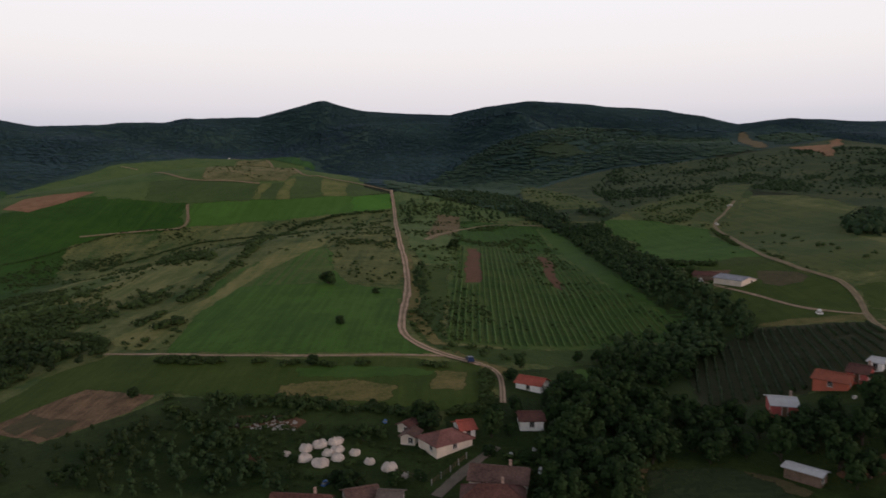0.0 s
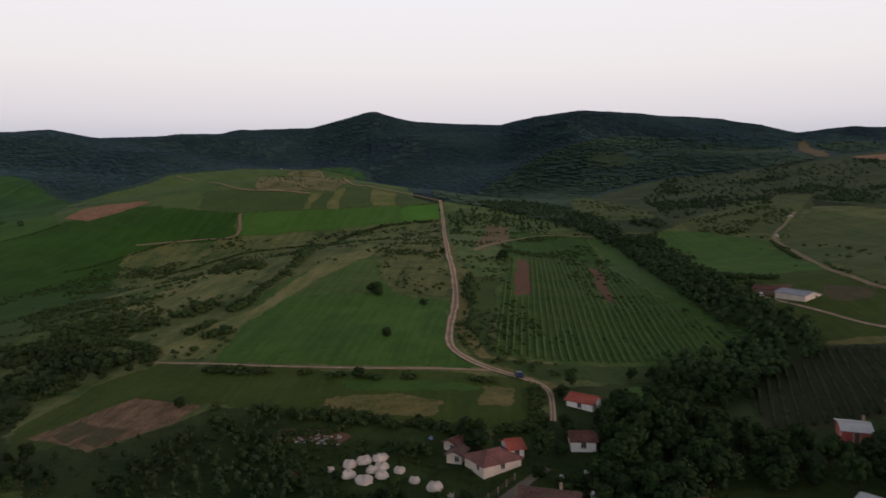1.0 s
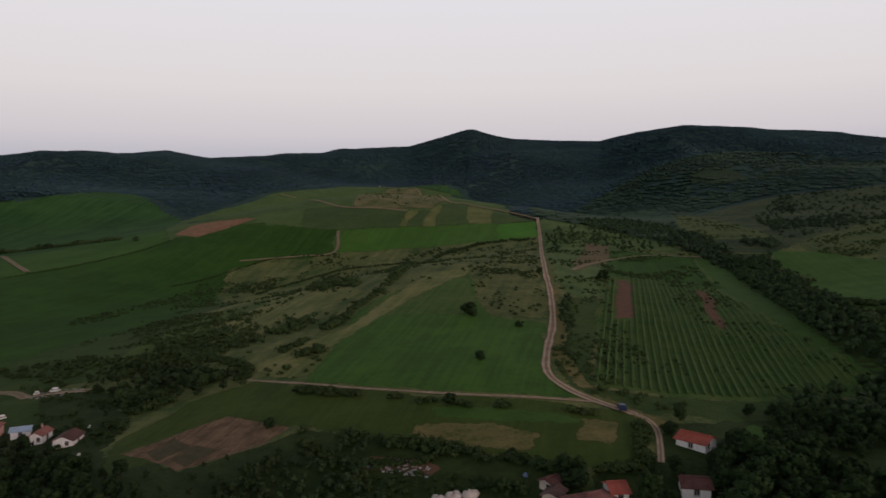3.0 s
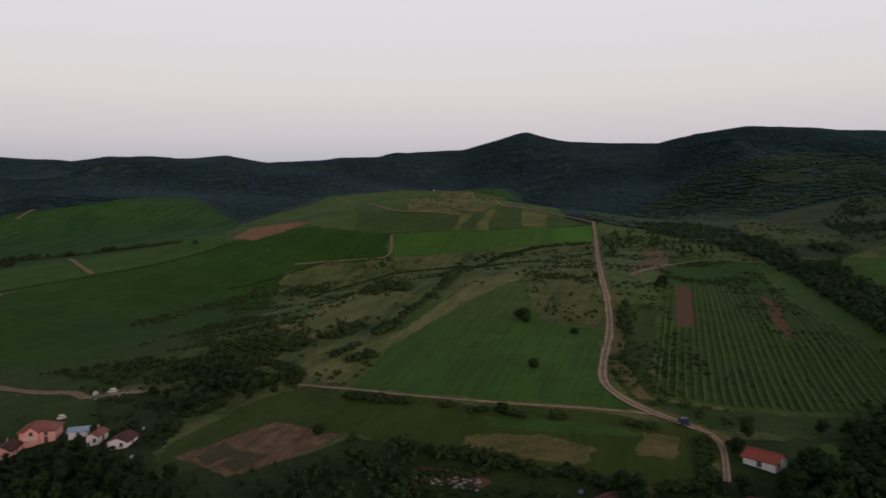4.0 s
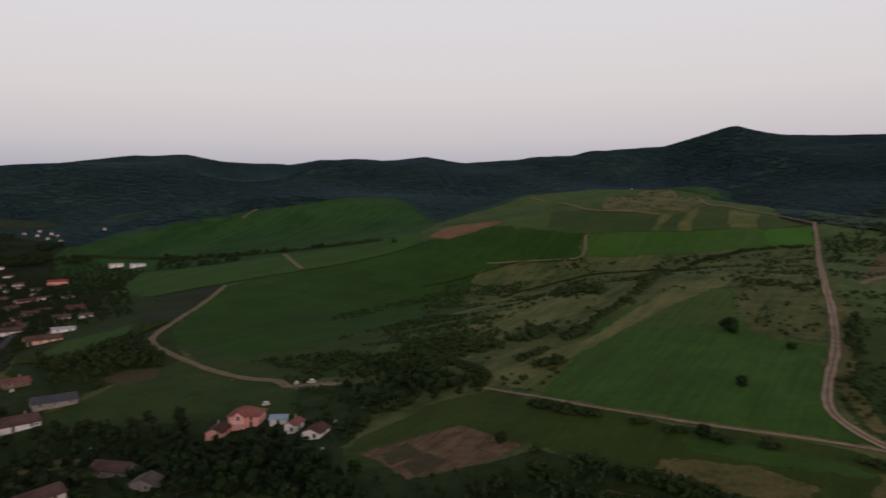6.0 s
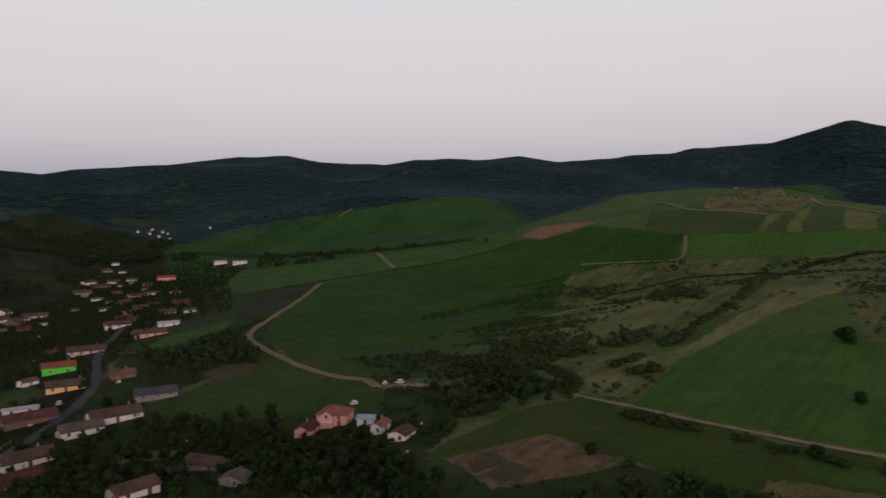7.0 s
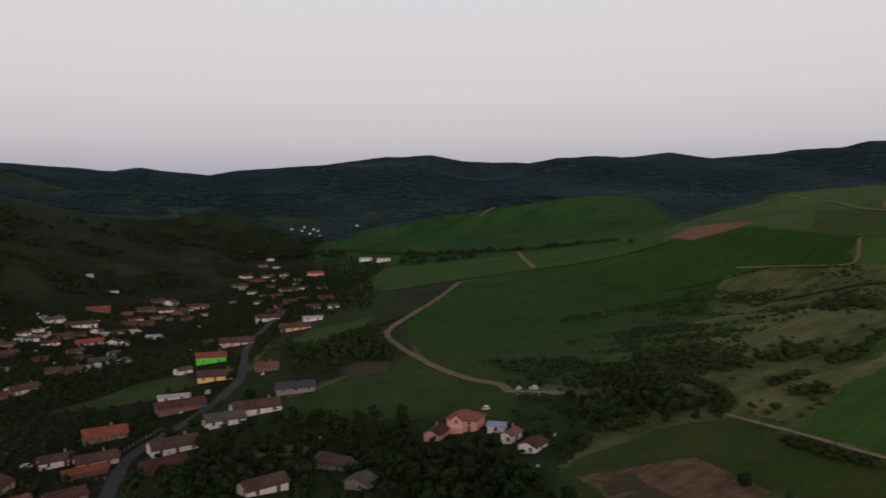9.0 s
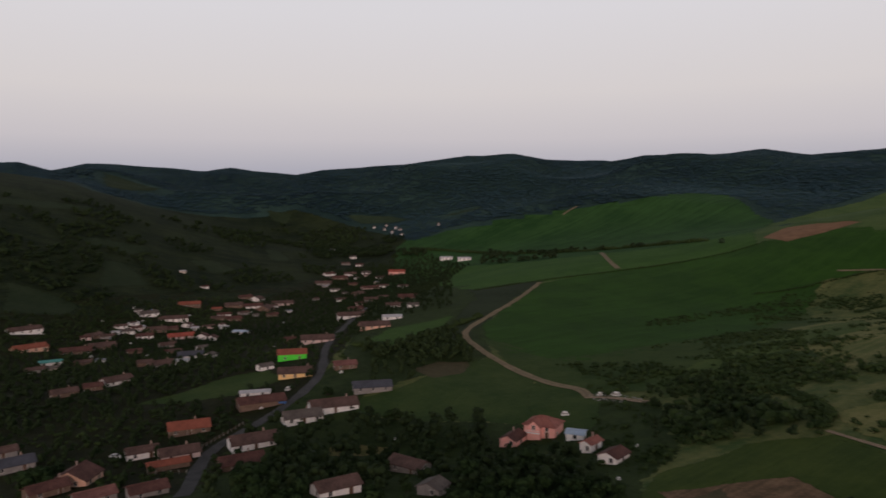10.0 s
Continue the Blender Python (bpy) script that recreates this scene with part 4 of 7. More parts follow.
def plate(xs, zs, holes, y0, y1):
    """An upright plate on a grid of lines, with open cells, as one closed mesh."""
    bm = bmesh.new()
    v = {(i, j, k): bm.verts.new((x, y, z)) for i, x in enumerate(xs) for j, z in enumerate(zs) for k, y in enumerate((y0, y1))}
    cells = {(i, j) for i in range(len(xs) - 1) for j in range(len(zs) - 1)} - set(holes)
    for i, j in cells:
        bm.faces.new([v[i, j, 0], v[i + 1, j, 0], v[i + 1, j + 1, 0], v[i, j + 1, 0]])
        bm.faces.new([v[i, j + 1, 1], v[i + 1, j + 1, 1], v[i + 1, j, 1], v[i, j, 1]])
        for di, dj, p, q in ((-1, 0, (i, j + 1), (i, j)), (1, 0, (i + 1, j), (i + 1, j + 1)), (0, -1, (i, j), (i + 1, j)), (0, 1, (i + 1, j + 1), (i, j + 1))):
            if (i + di, j + dj) not in cells:
                bm.faces.new([v[*q, 0], v[*p, 0], v[*p, 1], v[*q, 1]])
    for w in [w for w in bm.verts if not w.link_faces]:
        bm.verts.remove(w)
    return bm


def window_frame_mesh():
    return plate((-0.55, -0.45, -0.03, 0.03, 0.45, 0.55), (-0.65, -0.55, 0.55, 0.65), ((1, 1), (3, 1)), -0.05, 0.03)


def sill_mesh():
    return box(bmesh.new(), -0.62, -0.12, -0.74, 0.62, 0.03, -0.66)


def pane_mesh():
    return box(bmesh.new(), -0.45, -0.015, -0.55, 0.45, 0.02, 0.55)


def door_mesh():
    return box(bmesh.new(), -0.5, -0.05, 0, 0.5, 0.03, 2.05)


def door_frame_mesh():
    return plate((-0.62, -0.51, 0.51, 0.62), (0, 2.06, 2.18), ((1, 0),), -0.07, 0.03)


def chimney_mesh():
    """A stack with a wider capping course and a pot."""
    bm = bmesh.new()
    rows = [[bm.verts.new((sx * a, sy * b, z)) for sx, sy in ((-1, -1), (1, -1), (1, 1), (-1, 1))]
            for a, b, z in ((0.22, 0.2, -1.2), (0.22, 0.2, 0.6), (0.27, 0.25, 0.62), (0.27, 0.25, 0.72), (0.13, 0.11, 0.74), (0.13, 0.11, 0.86))]
    for p, q in zip(rows, rows[1:]):
        for k in range(4):
            bm.faces.new([p[k], p[(k + 1) % 4], q[(k + 1) % 4], q[k]])
    bm.faces.new(rows[-1])
    return bm


def baluster_mesh():
    return box(bmesh.new(), -0.03, -0.03, 0, 0.03, 0.03, 0.7)


def window(thing, at):
    ob = shared_part("window", "window", window_frame_mesh, FRAME, thing, at)
    shared_part("pane", "pane", pane_mesh, GLASS, ob, pose(0, 0.005, 0))
    shared_part("sill", "sill", sill_mesh, CONCRETE, ob, pose(0, 0, 0))


def roof_mesh(w, d, rise, form, eave=0.45, thick=0.16):
    """A gable or hip roof, its eaves at height 0, slightly sagging along the ridge."""
    bm = bmesh.new()
    W, D = w / 2 + eave, d / 2 + eave
    top = rise * D / (d / 2)
    low = rise - top
    inset = 0.0 if form == "gable" else min(D * 0.95, W * 0.9)
    rings = []
    for k, z in ((0, 0.0), (1, -thick)):
        pts = [(-W, -D, low + z), (0, -D, low + z), (W, -D, low + z), (W, D, low + z), (0, D, low + z), (-W, D, low + z),
               (-W + inset, 0, rise + z), (0, 0, rise + z - 0.07), (W - inset, 0, rise + z)]
        rings.append([bm.verts.new(p) for p in pts])
    a, b = rings
    for r, flip in ((a, False), (b, True)):
        fs = [(0, 1, 7, 6), (1, 2, 8, 7), (3, 4, 7, 8), (4, 5, 6, 7)]
        if form != "gable":
            fs += [(5, 0, 6), (2, 3, 8)]
        for f in fs:
            bm.faces.new([r[i] for i in (f[::-1] if flip else f)])
    loop = [0, 1, 2, 8, 3, 4, 5, 6] if form == "gable" else [0, 1, 2, 3, 4, 5]
    for i, j in zip(loop, loop[1:] + loop[:1]):
        bm.faces.new([a[i], b[i], b[j], a[j]])
    return bm


def house(x, y, w, d, h, turn, roof, wall, form="gable", label="", porch=False):
    z = float(land(x, y)) - 0.1
    PLOTS.append((x, y, 0.5 * math.hypot(w, d) + 1.0))
    # an open yard towards the south-east
    yard = Vector((-8 - x, 40 - y)).normalized()
    for k in (5, 10) if math.hypot(x, y) < 330 else (6,):
        PLOTS.append((x + yard.x * k, y + yard.y * k, 0.42 * math.hypot(w, d)))
    thing = new("house", None)
    thing.matrix_basis = pose(x, y, z, 0, 0, turn)
    small = h < 2.5
    rise = d / 2 * (0.24 if roof in ("sheet", "blue", "teal", "steel") else 0.40 if small else 0.48)
    W, D = w / 2, d / 2
    bm = bmesh.new()
    e = h - 0.2
    pts = [(-W, -D, -2.5), (W, -D, -2.5), (W, D, -2.5), (-W, D, -2.5), (-W, -D, e), (W, -D, e), (W, D, e), (-W, D, e)]
    if form == "gable":
        solid(bm, pts + [(-W, 0, h + rise - 0.3), (W, 0, h + rise - 0.3)],
              ((0, 3, 2, 1), (0, 1, 5, 4), (2, 3, 7, 6), (1, 2, 6, 9, 5), (3, 0, 4, 8, 7)))
    else:
        solid(bm, pts, ((0, 3, 2, 1), (4, 5, 6, 7), (0, 1, 5, 4), (1, 2, 6, 5), (2, 3, 7, 6), (3, 0, 4, 7)))
    part("wall", bm, WALLS[wall], thing)
    part("roof", roof_mesh(w, d, rise, form), ROOFS[roof], thing, at=pose(0, 0, h))
    bm = bmesh.new()
    reach = W if form == "gable" else max(0.4, W - D)
    box(bm, -reach - 0.3, -0.16, -0.06, reach + 0.3, 0.16, 0.1)
    part("ridge_cap", bm, ROOFS[roof], thing, at=pose(0, 0, h + rise))
    if form != "gable":
        for sx in (-1, 1):
            for sy in (-1, 1):
                a = Vector((sx * (W + 0.45), sy * (D + 0.45), h + rise - rise * (D + 0.45) / D))
                b = Vector((sx * max(0.4, W + 0.45 - min((D + 0.45) * 0.95, (W + 0.45) * 0.9)), 0, h + rise))
                bm = box(bmesh.new(), -0.13, -0.07, 0, 0.13, 0.09, (b - a).length)
                part("hip_cap", bm, ROOFS[roof], thing, at=Matrix.Translation(a) @ (b - a).to_track_quat("Z", "Y").to_matrix().to_4x4())
    if not small:
        rng = random.Random(int(x * 31 + y * 17))
        for k in range(1 if rng.random() < 0.6 or w > 11 else 0):
            cx = (rng.uniform(0.15, 0.5) if k == 0 else -rng.uniform(0.2, 0.5)) * w * 0.8
            shared_part("chimney", "chimney", chimney_mesh, CHIMNEY, thing, pose(cx, d * 0.08, h + rise * 0.84 + 0.5))
    count = max(1, int(w / (6.0 if wall == "green" else 4.4)))
    levels = [min(1.5, h - 0.95)] if h < 3.9 else [1.35, h - 1.0]
    for level in levels:
        for k in range(count):
            wx = -W + w * (k + 0.5) / count
            if level == levels[0] and k == count // 2 and not small:
                door_ob = shared_part("door", "door", door_mesh, DOOR, thing, pose(wx, -D, 0.12))
                shared_part("door_frame", "door_frame", door_frame_mesh, FRAME, door_ob, pose(0, 0, 0))
                continue
            if not (small and wall == "brown"):
                window(thing, pose(wx, -D, level))
    for s in (-1, 1):
        window(thing, pose(s * W, -D * 0.4, levels[0], 0, 0, 90 * s))
    if porch:
        # a gabled bay in front with a white balcony
        gw, out, gh = w * 0.42, 1.6, h - 0.25
        gr = gw / 2 * 0.8
        bm = solid(bmesh.new(), [(-gw / 2, 0, -2), (gw / 2, 0, -2), (gw / 2, 0, gh), (0, 0, gh + gr), (-gw / 2, 0, gh),
                                 (-gw / 2, out + 2, -2), (gw / 2, out + 2, -2), (gw / 2, out + 2, gh), (0, out + 2, gh + gr), (-gw / 2, out + 2, gh)],
                   [(0, 1, 2, 3, 4), (1, 6, 7, 2), (5, 0, 4, 9)])
        part("bay_wall", bm, WALLS[wall], thing, at=pose(-w * 0.12, -D - out, 0))
        bm = bmesh.new()
        for s in (-1, 1):
            a, b = Vector((s * (gw / 2 + 0.35), 0, -0.35 * 0.8 + 0.06)), Vector((0, 0, gr + 0.12))
            pts = [(a.x, -0.35, a.z), (a.x, out + 2.4, a.z), (b.x, out + 2.4, b.z), (b.x, -0.35, b.z)]
            pts += [(q[0], q[1], q[2] + 0.14) for q in pts]
            fs = ((0, 1, 2, 3), (7, 6, 5, 4), (0, 4, 5, 1), (1, 5, 6, 2), (2, 6, 7, 3), (3, 7, 4, 0))
            solid(bm, pts, fs if s > 0 else [f[::-1] for f in fs])
        part("bay_roof", bm, ROOFS[roof], thing, at=pose(-w * 0.12, -D - out, gh))
        bm = box(bmesh.new(), -gw / 2, -0.9, 2.0, gw / 2, -0.02, 2.14)
        balcony = part("balcony", bm, WALLS["white"], thing, "white balcony", at=pose(-w * 0.12, -D - out, 0))
        for k in range(9):
            shared_part("baluster", "baluster", baluster_mesh, WALLS["white"], balcony, pose(-gw / 2 + 0.05 + (gw - 0.1) * k / 8, -0.85, 2.15))
        part("handrail", box(bmesh.new(), -gw / 2, -0.9, 2.86, gw / 2, -0.8, 2.95), WALLS["white"], balcony)
        window(thing, pose(-w * 0.12, -D - out, gh - 0.2))
    names = {"brick": "brown tiled", "redbrown": "red brown tiled", "rust": "dark red tiled", "red": "red tiled", "rose": "faded red tiled", "orange": "orange tiled", "grey": "grey tiled",
             "slate": "slate grey", "steel": "grey steel", "sheet": "pale sheet metal", "blue": "pale blue sheet", "teal": "blue green sheet"}
    tones = {"redw": "dark red", "blush": "pale pink", "brown": "brown wooden", "pink": "salmon pink"}
    kind = "shed" if small else "house"
    thing.name = kind
    return tagged(thing, label or f"{tones.get(wall, wall)} village {kind} with a {names[roof]} {form} roof", kind, "village houses")


house(0.3, 139.4, 8.4, 6.6, 2.1, 34, "redbrown", "cream", "hip", "low cream house with a red brown tiled hip roof")
house(-6.6, 142.6, 4.0, 3.0, 1.8, 73, "brick", "cream", "gable", "small cream outbuilding beside the house")
house(-7.4, 146.9, 3.0, 3.0, 1.7, 53, "rust", "cream", "gable")
house(4.2, 144.6, 3.0, 5.0, 1.8, 18, "red", "white", "gable")
house(21.1, 168.8, 6.3, 5.0, 1.9, -32, "red", "white", "gable", "white cottage with a bright red roof by the track")
house(18.0, 147.2, 4.8, 5.0, 2.2, 1, "rust", "white", "gable", "white cottage with a dark rusty roof among trees")
house(9.8, 123.1, 9.9, 6.0, 2.5, -13, "brick", "cream", "gable", "long house with a worn brown tiled roof")
house(8.2, 117.1, 10.2, 5.6, 2.5, -4, "rust", "cream", "hip", "house with a reddish brown hip roof beside the lane")
house(-24.1, 118.3, 9.8, 5.4, 2.5, -6, "rust", "cream", "gable", "house with a weathered red roof at the village edge")
house(-14.2, 119.9, 5.3, 5.0, 2.4, 22, "brick", "grey", "gable")
house(-9.0, 118.6, 3.8, 5.0, 2.2, -6, "grey", "grey", "gable", "grey sheet-roofed shed in a yard")
house(113.5, 281.0, 12.5, 9.0, 1.9, 122, "steel", "cream", "gable", "cream farm barn with a wide grey steel roof")
house(106.5, 292.1, 9.3, 5.1, 2.2, -34, "rust", "brown", "gable", "low brown wooden farm shed")
house(87.5, 159.3, 7.2, 6.0, 2.2, -45, "orange", "orange", "gable", "orange house with an orange roof among trees")
house(72.2, 151.5, 5.1, 7.0, 2.5, -15, "sheet", "redw", "gable", "red-walled house with a pale sheet roof")
house(63.1, 122.6, 6.2, 2.8, 2.2, -47, "sheet", "brown", "gable", "low shed with a white sheet roof")
house(92.9, 158.7, 4.1, 5.0, 2.5, -46, "rust", "redw", "gable")
house(99.4, 162.5, 3.0, 5.0, 2.0, -51, "sheet", "white", "gable")
house(-177.5, 194.7, 9.8, 8.0, 4.1, 28, "rose", "pink", "hip", "two-storey salmon pink house with a red tiled roof", porch=True)
house(-178.9, 183.8, 8.0, 5.1, 2.5, 116, "rust", "pink", "gable", "pink gabled wing with a brown roof")
house(-165.4, 196.6, 5.1, 5.0, 2.2, 35, "blue", "white", "gable", "low shed with a pale blue sheet roof")
house(-152.8, 189.8, 6.0, 3.4, 2.8, 104, "rose", "white", "gable", "narrow white house with a steep red roof")
house(-139.9, 184.8, 7.0, 5.3, 2.2, 105, "rust", "white", "gable", "white cottage with a brown roof in a yard")
house(-255.8, 161.3, 17.2, 8.5, 2.5, 77, "brick", "white", "gable", "long white house with a brown tiled roof")
house(-252.5, 147.5, 13.5, 7.4, 2.5, 81, "grey", "white", "gable", "white house with a grey brown roof by the street")
house(-239.9, 125.2, 14.9, 8.2, 2.5, 85, "brick", "white", "gable", "brown-roofed house with a white gable by the street")
house(-312.4, 169.9, 14.3, 7.9, 2.5, 68, "brick", "yellow", "gable", "yellow house with a brown tiled roof")
house(-352.7, 185.2, 13.9, 7.6, 3.5, 68, "orange", "green", "gable", "house with bright green walls and an orange roof")
house(-391.2, 216.2, 18.0, 8.5, 2.5, 66, "brick", "blush", "gable", "long pale pink house with a brown roof")
house(-308.0, 192.1, 9.9, 5.5, 2.5, 74, "redbrown", "brown", "gable")
house(-267.3, 183.9, 15.0, 8.2, 2.4, 68, "slate", "grey", "gable", "low house with a slate grey roof and grey walls")
house(-282.0, 143.2, 17.6, 8.5, 2.4, 82, "rust", "brown", "gable")
house(-296.0, 145.9, 11.7, 4.0, 2.0, 71, "sheet", "white", "gable", "low open shed with a pale roof")
house(-270.5, 112.9, 13.6, 7.5, 2.5, 80, "orange", "brown", "gable", "house with a bright orange tiled roof")
house(-255.3, 94.3, 9.4, 5.2, 2.5, 87, "brick", "white", "gable")
house(-244.7, 103.1, 11.7, 6.4, 2.5, 86, "brick", "blush", "gable")
house(-234.9, 97.5, 11.7, 4.0, 2.2, 87, "orange", "brown", "gable")
house(-241.3, 73.9, 9.2, 10.3, 2.5, 143, "rust", "peach", "gable", "gabled house with a dark roof and a peach wall")
house(-206.0, 85.5, 9.2, 6.0, 2.3, 91, "rust", "grey", "gable")
house(-212.0, 74.0, 9.5, 5.6, 2.3, 96, "redbrown", "grey", "gable")
house(-234.6, 65.4, 10.4, 5.7, 2.5, 105, "rust", "brown", "gable")
house(-219.3, 114.4, 12.6, 6.9, 2.5, 86, "rust", "brown", "gable")
house(-177.9, 146.9, 10.9, 6.0, 2.5, 19, "brick", "grey", "gable", "weathered gabled house with a patched brown roof")
house(-167.0, 119.7, 10.6, 5.8, 2.5, 89, "brick", "white", "gable", "white-gabled house with a brown tiled roof")
house(-152.0, 137.5, 5.2, 5.8, 2.4, 117, "grey", "grey", "gable")
house(-269.4, 59.2, 12.0, 6.6, 2.5, 97, "slate", "grey", "gable")
house(-287.0, 57.5, 8.3, 5.0, 2.5, 98, "brick", "grey", "gable")
house(-339.5, 166.2, 6.8, 5.0, 2.2, 100, "grey", "white", "gable")
house(-415.4, 209.7, 6.2, 5.0, 2.5, 68, "rust", "brown", "gable")
house(-483.4, 285.3, 21.9, 8.5, 2.5, 71, "brick", "white", "gable")
house(-399.4, 257.1, 18.1, 8.5, 2.5, 73, "brick", "peach", "gable")
house(-420.3, 281.7, 12.3, 6.8, 2.4, 64, "sheet", "white", "gable")
house(-480.0, 318.2, 12.0, 6.6, 2.5, 60, "brick", "white", "gable")
house(-543.3, 318.3, 12.0, 6.6, 2.5, 93, "rust", "brown", "gable")
house(-520.2, 354.2, 15.1, 8.3, 2.5, 59, "rust", "brown", "gable")
house(-598.9, 364.0, 14.2, 7.8, 2.5, 62, "brick", "grey", "gable")
house(-708.1, 420.9, 18.6, 8.5, 2.5, 82, "rust", "blush", "gable")
house(-786.2, 500.2, 19.3, 8.5, 3.6, 60, "red", "pink", "gable")
house(-781.2, 399.6, 18.2, 8.5, 2.5, 65, "brick", "grey", "gable")
house(-802.6, 430.8, 18.9, 8.5, 2.5, 64, "rust", "brown", "gable")
house(-819.4, 453.9, 13.7, 7.5, 2.5, 63, "brick", "white", "gable")
house(-818.0, 474.8, 10.9, 6.0, 2.5, 62, "grey", "white", "gable")
house(-832.2, 431.0, 13.7, 7.5, 2.5, 95, "rust", "white", "gable")
house(-704.0, 435.5, 10.3, 5.6, 2.5, 61, "brick", "white", "gable")
house(-684.1, 394.2, 13.0, 7.1, 2.5, 103, "brick", "brown", "gable")
house(-577.6, 85.2, 21.1, 8.5, 2.5, 106, "brick", "white", "gable", "white house with a brown roof on the far slope")
house(-530.2, 84.3, 19.3, 8.5, 2.5, 106, "orange", "peach", "gable")
house(-520.8, 109.3, 18.0, 8.5, 2.5, 83, "rust", "brown", "gable")
house(-535.6, 126.7, 16.3, 8.5, 2.5, 91, "brick", "brown", "gable")
house(-635.1, 196.8, 22.6, 8.5, 2.5, 76, "brick", "white", "gable")
house(-690.0, 224.9, 18.7, 8.5, 2.5, 75, "orange", "brown", "gable")
house(-647.0, 179.6, 15.2, 8.4, 2.5, 98, "grey", "white", "gable")
house(-616.0, 162.5, 7.8, 5.0, 2.2, 79, "sheet", "white", "gable")
house(-594.4, 174.4, 13.9, 7.7, 2.5, 78, "brick", "brown", "gable")
house(-564.7, 185.0, 18.2, 8.5, 2.5, 84, "red", "blush", "gable")
house(-553.2, 197.4, 7.5, 8.3, 2.5, 149, "rust", "white", "gable")
house(-537.6, 199.7, 6.7, 7.5, 2.5, 149, "rust", "white", "gable")
house(-551.2, 226.0, 12.1, 6.6, 2.5, 47, "blue", "white", "gable", "small house with a pale blue sheet roof")
house(-528.1, 166.6, 10.6, 5.9, 2.5, 92, "brick", "grey", "gable")
house(-572.5, 161.3, 11.5, 6.3, 2.5, 78, "rust", "white", "gable")
house(-438.2, 158.4, 13.9, 7.7, 2.5, 75, "slate", "white", "gable")
house(-417.3, 136.9, 12.7, 7.0, 2.5, 89, "brick", "grey", "gable")
house(-433.6, 132.4, 7.6, 5.0, 2.5, 78, "brick", "brown", "gable")
house(-380.9, 108.9, 13.0, 7.1, 2.5, 105, "brick", "white", "gable")
house(-370.5, 85.4, 10.6, 5.8, 2.5, 94, "brick", "brown", "gable")
house(-485.2, 91.5, 12.0, 6.6, 2.2, 85, "teal", "white", "gable", "low building with a blue green sheet roof")
house(-690.5, 265.6, 16.0, 8.5, 2.5, 72, "brick", "brown", "gable")
house(-685.9, 282.0, 19.1, 8.5, 2.5, 81, "rust", "white", "gable")
house(-669.8, 289.1, 11.5, 12.7, 2.5, 130, "brick", "brown", "gable")
house(-692.7, 315.2, 20.4, 8.5, 2.5, 68, "brick", "blush", "gable")
house(-728.6, 290.0, 13.0, 7.1, 2.5, 91, "rust", "brown", "gable")
house(-638.4, 234.9, 11.9, 6.5, 2.5, 83, "brick", "brown", "gable")
house(-632.9, 246.7, 13.2, 7.3, 2.5, 72, "rust", "brown", "gable")
house(-717.9, 298.2, 10.1, 11.3, 2.5, 130, "brick", "white", "gable")
house(-571.0, 126.9, 11.4, 6.2, 2.5, 112, "brick", "brown", "gable")
house(-587.8, 153.1, 8.7, 5.0, 2.5, 79, "grey", "white", "gable")
house(-416.8, 148.6, 8.2, 5.0, 2.2, 76, "sheet", "white", "gable")
house(-374.2, 97.8, 8.0, 5.0, 2.5, 82, "rust", "brown", "gable")
house(-596.2, 226.7, 7.1, 5.0, 2.0, 73, "sheet", "white", "gable")
house(-599.6, 204.5, 5.8, 5.0, 2.4, 75, "sheet", "white", "gable")
house(-632.0, 281.5, 9.9, 5.4, 2.5, 89, "rust", "brown", "gable")
house(-604.5, 150.8, 8.9, 5.0, 2.3, 90, "brick", "white", "gable")
house(-600.1, 161.0, 7.6, 5.0, 2.3, 99, "rust", "blush", "gable")
house(-570.5, 135.6, 9.6, 5.3, 2.3, 86, "brick", "grey", "gable")
house(-601.0, 186.9, 9.0, 5.0, 2.3, 92, "rust", "brown", "gable")
house(-613.8, 202.2, 7.1, 7.9, 2.3, 145, "brick", "white", "gable")
house(-602.9, 216.2, 9.1, 5.0, 2.3, 84, "brick", "blush", "gable")
house(-653.8, 244.8, 11.5, 6.3, 2.3, 78, "rust", "white", "gable")
house(-657.8, 263.8, 9.5, 5.2, 2.3, 101, "brick", "grey", "gable")
house(-676.7, 244.9, 8.9, 5.0, 2.3, 83, "orange", "brown", "gable")
house(-682.9, 301.0, 9.2, 5.1, 2.3, 84, "brick", "white", "gable")
house(-479.6, 176.7, 7.1, 5.0, 2.3, 94, "grey", "white", "gable")
house(-480.8, 160.2, 7.0, 5.0, 2.3, 76, "brick", "brown", "gable")
house(-507.6, 141.4, 8.5, 5.0, 2.3, 89, "rust", "brown", "gable")
house(-472.0, 107.1, 9.2, 5.1, 2.3, 97, "brick", "brown", "gable")
house(-458.2, 81.4, 8.9, 5.0, 2.3, 96, "brick", "grey", "gable")
house(-419.4, 164.1, 5.0, 5.2, 2.3, 134, "grey", "white", "gable")
house(-666.8, 365.7, 10.9, 6.0, 2.3, 74, "brick", "white", "gable")
house(-588.3, 346.4, 8.3, 5.0, 2.3, 82, "rust", "blush", "gable")
house(-599.7, 376.7, 10.0, 5.5, 2.3, 66, "brick", "brown", "gable")
house(-666.7, 438.0, 9.8, 5.4, 2.3, 74, "brick", "white", "gable")
house(-736.3, 392.7, 10.4, 5.7, 2.3, 74, "grey", "white", "gable")
house(-756.3, 424.3, 9.9, 5.5, 2.3, 63, "rust", "brown", "gable")
house(-772.2, 468.7, 10.4, 5.7, 2.3, 81, "brick", "white", "gable")
house(-455.2, 319.3, 7.6, 5.0, 2.3, 66, "grey", "white", "gable")
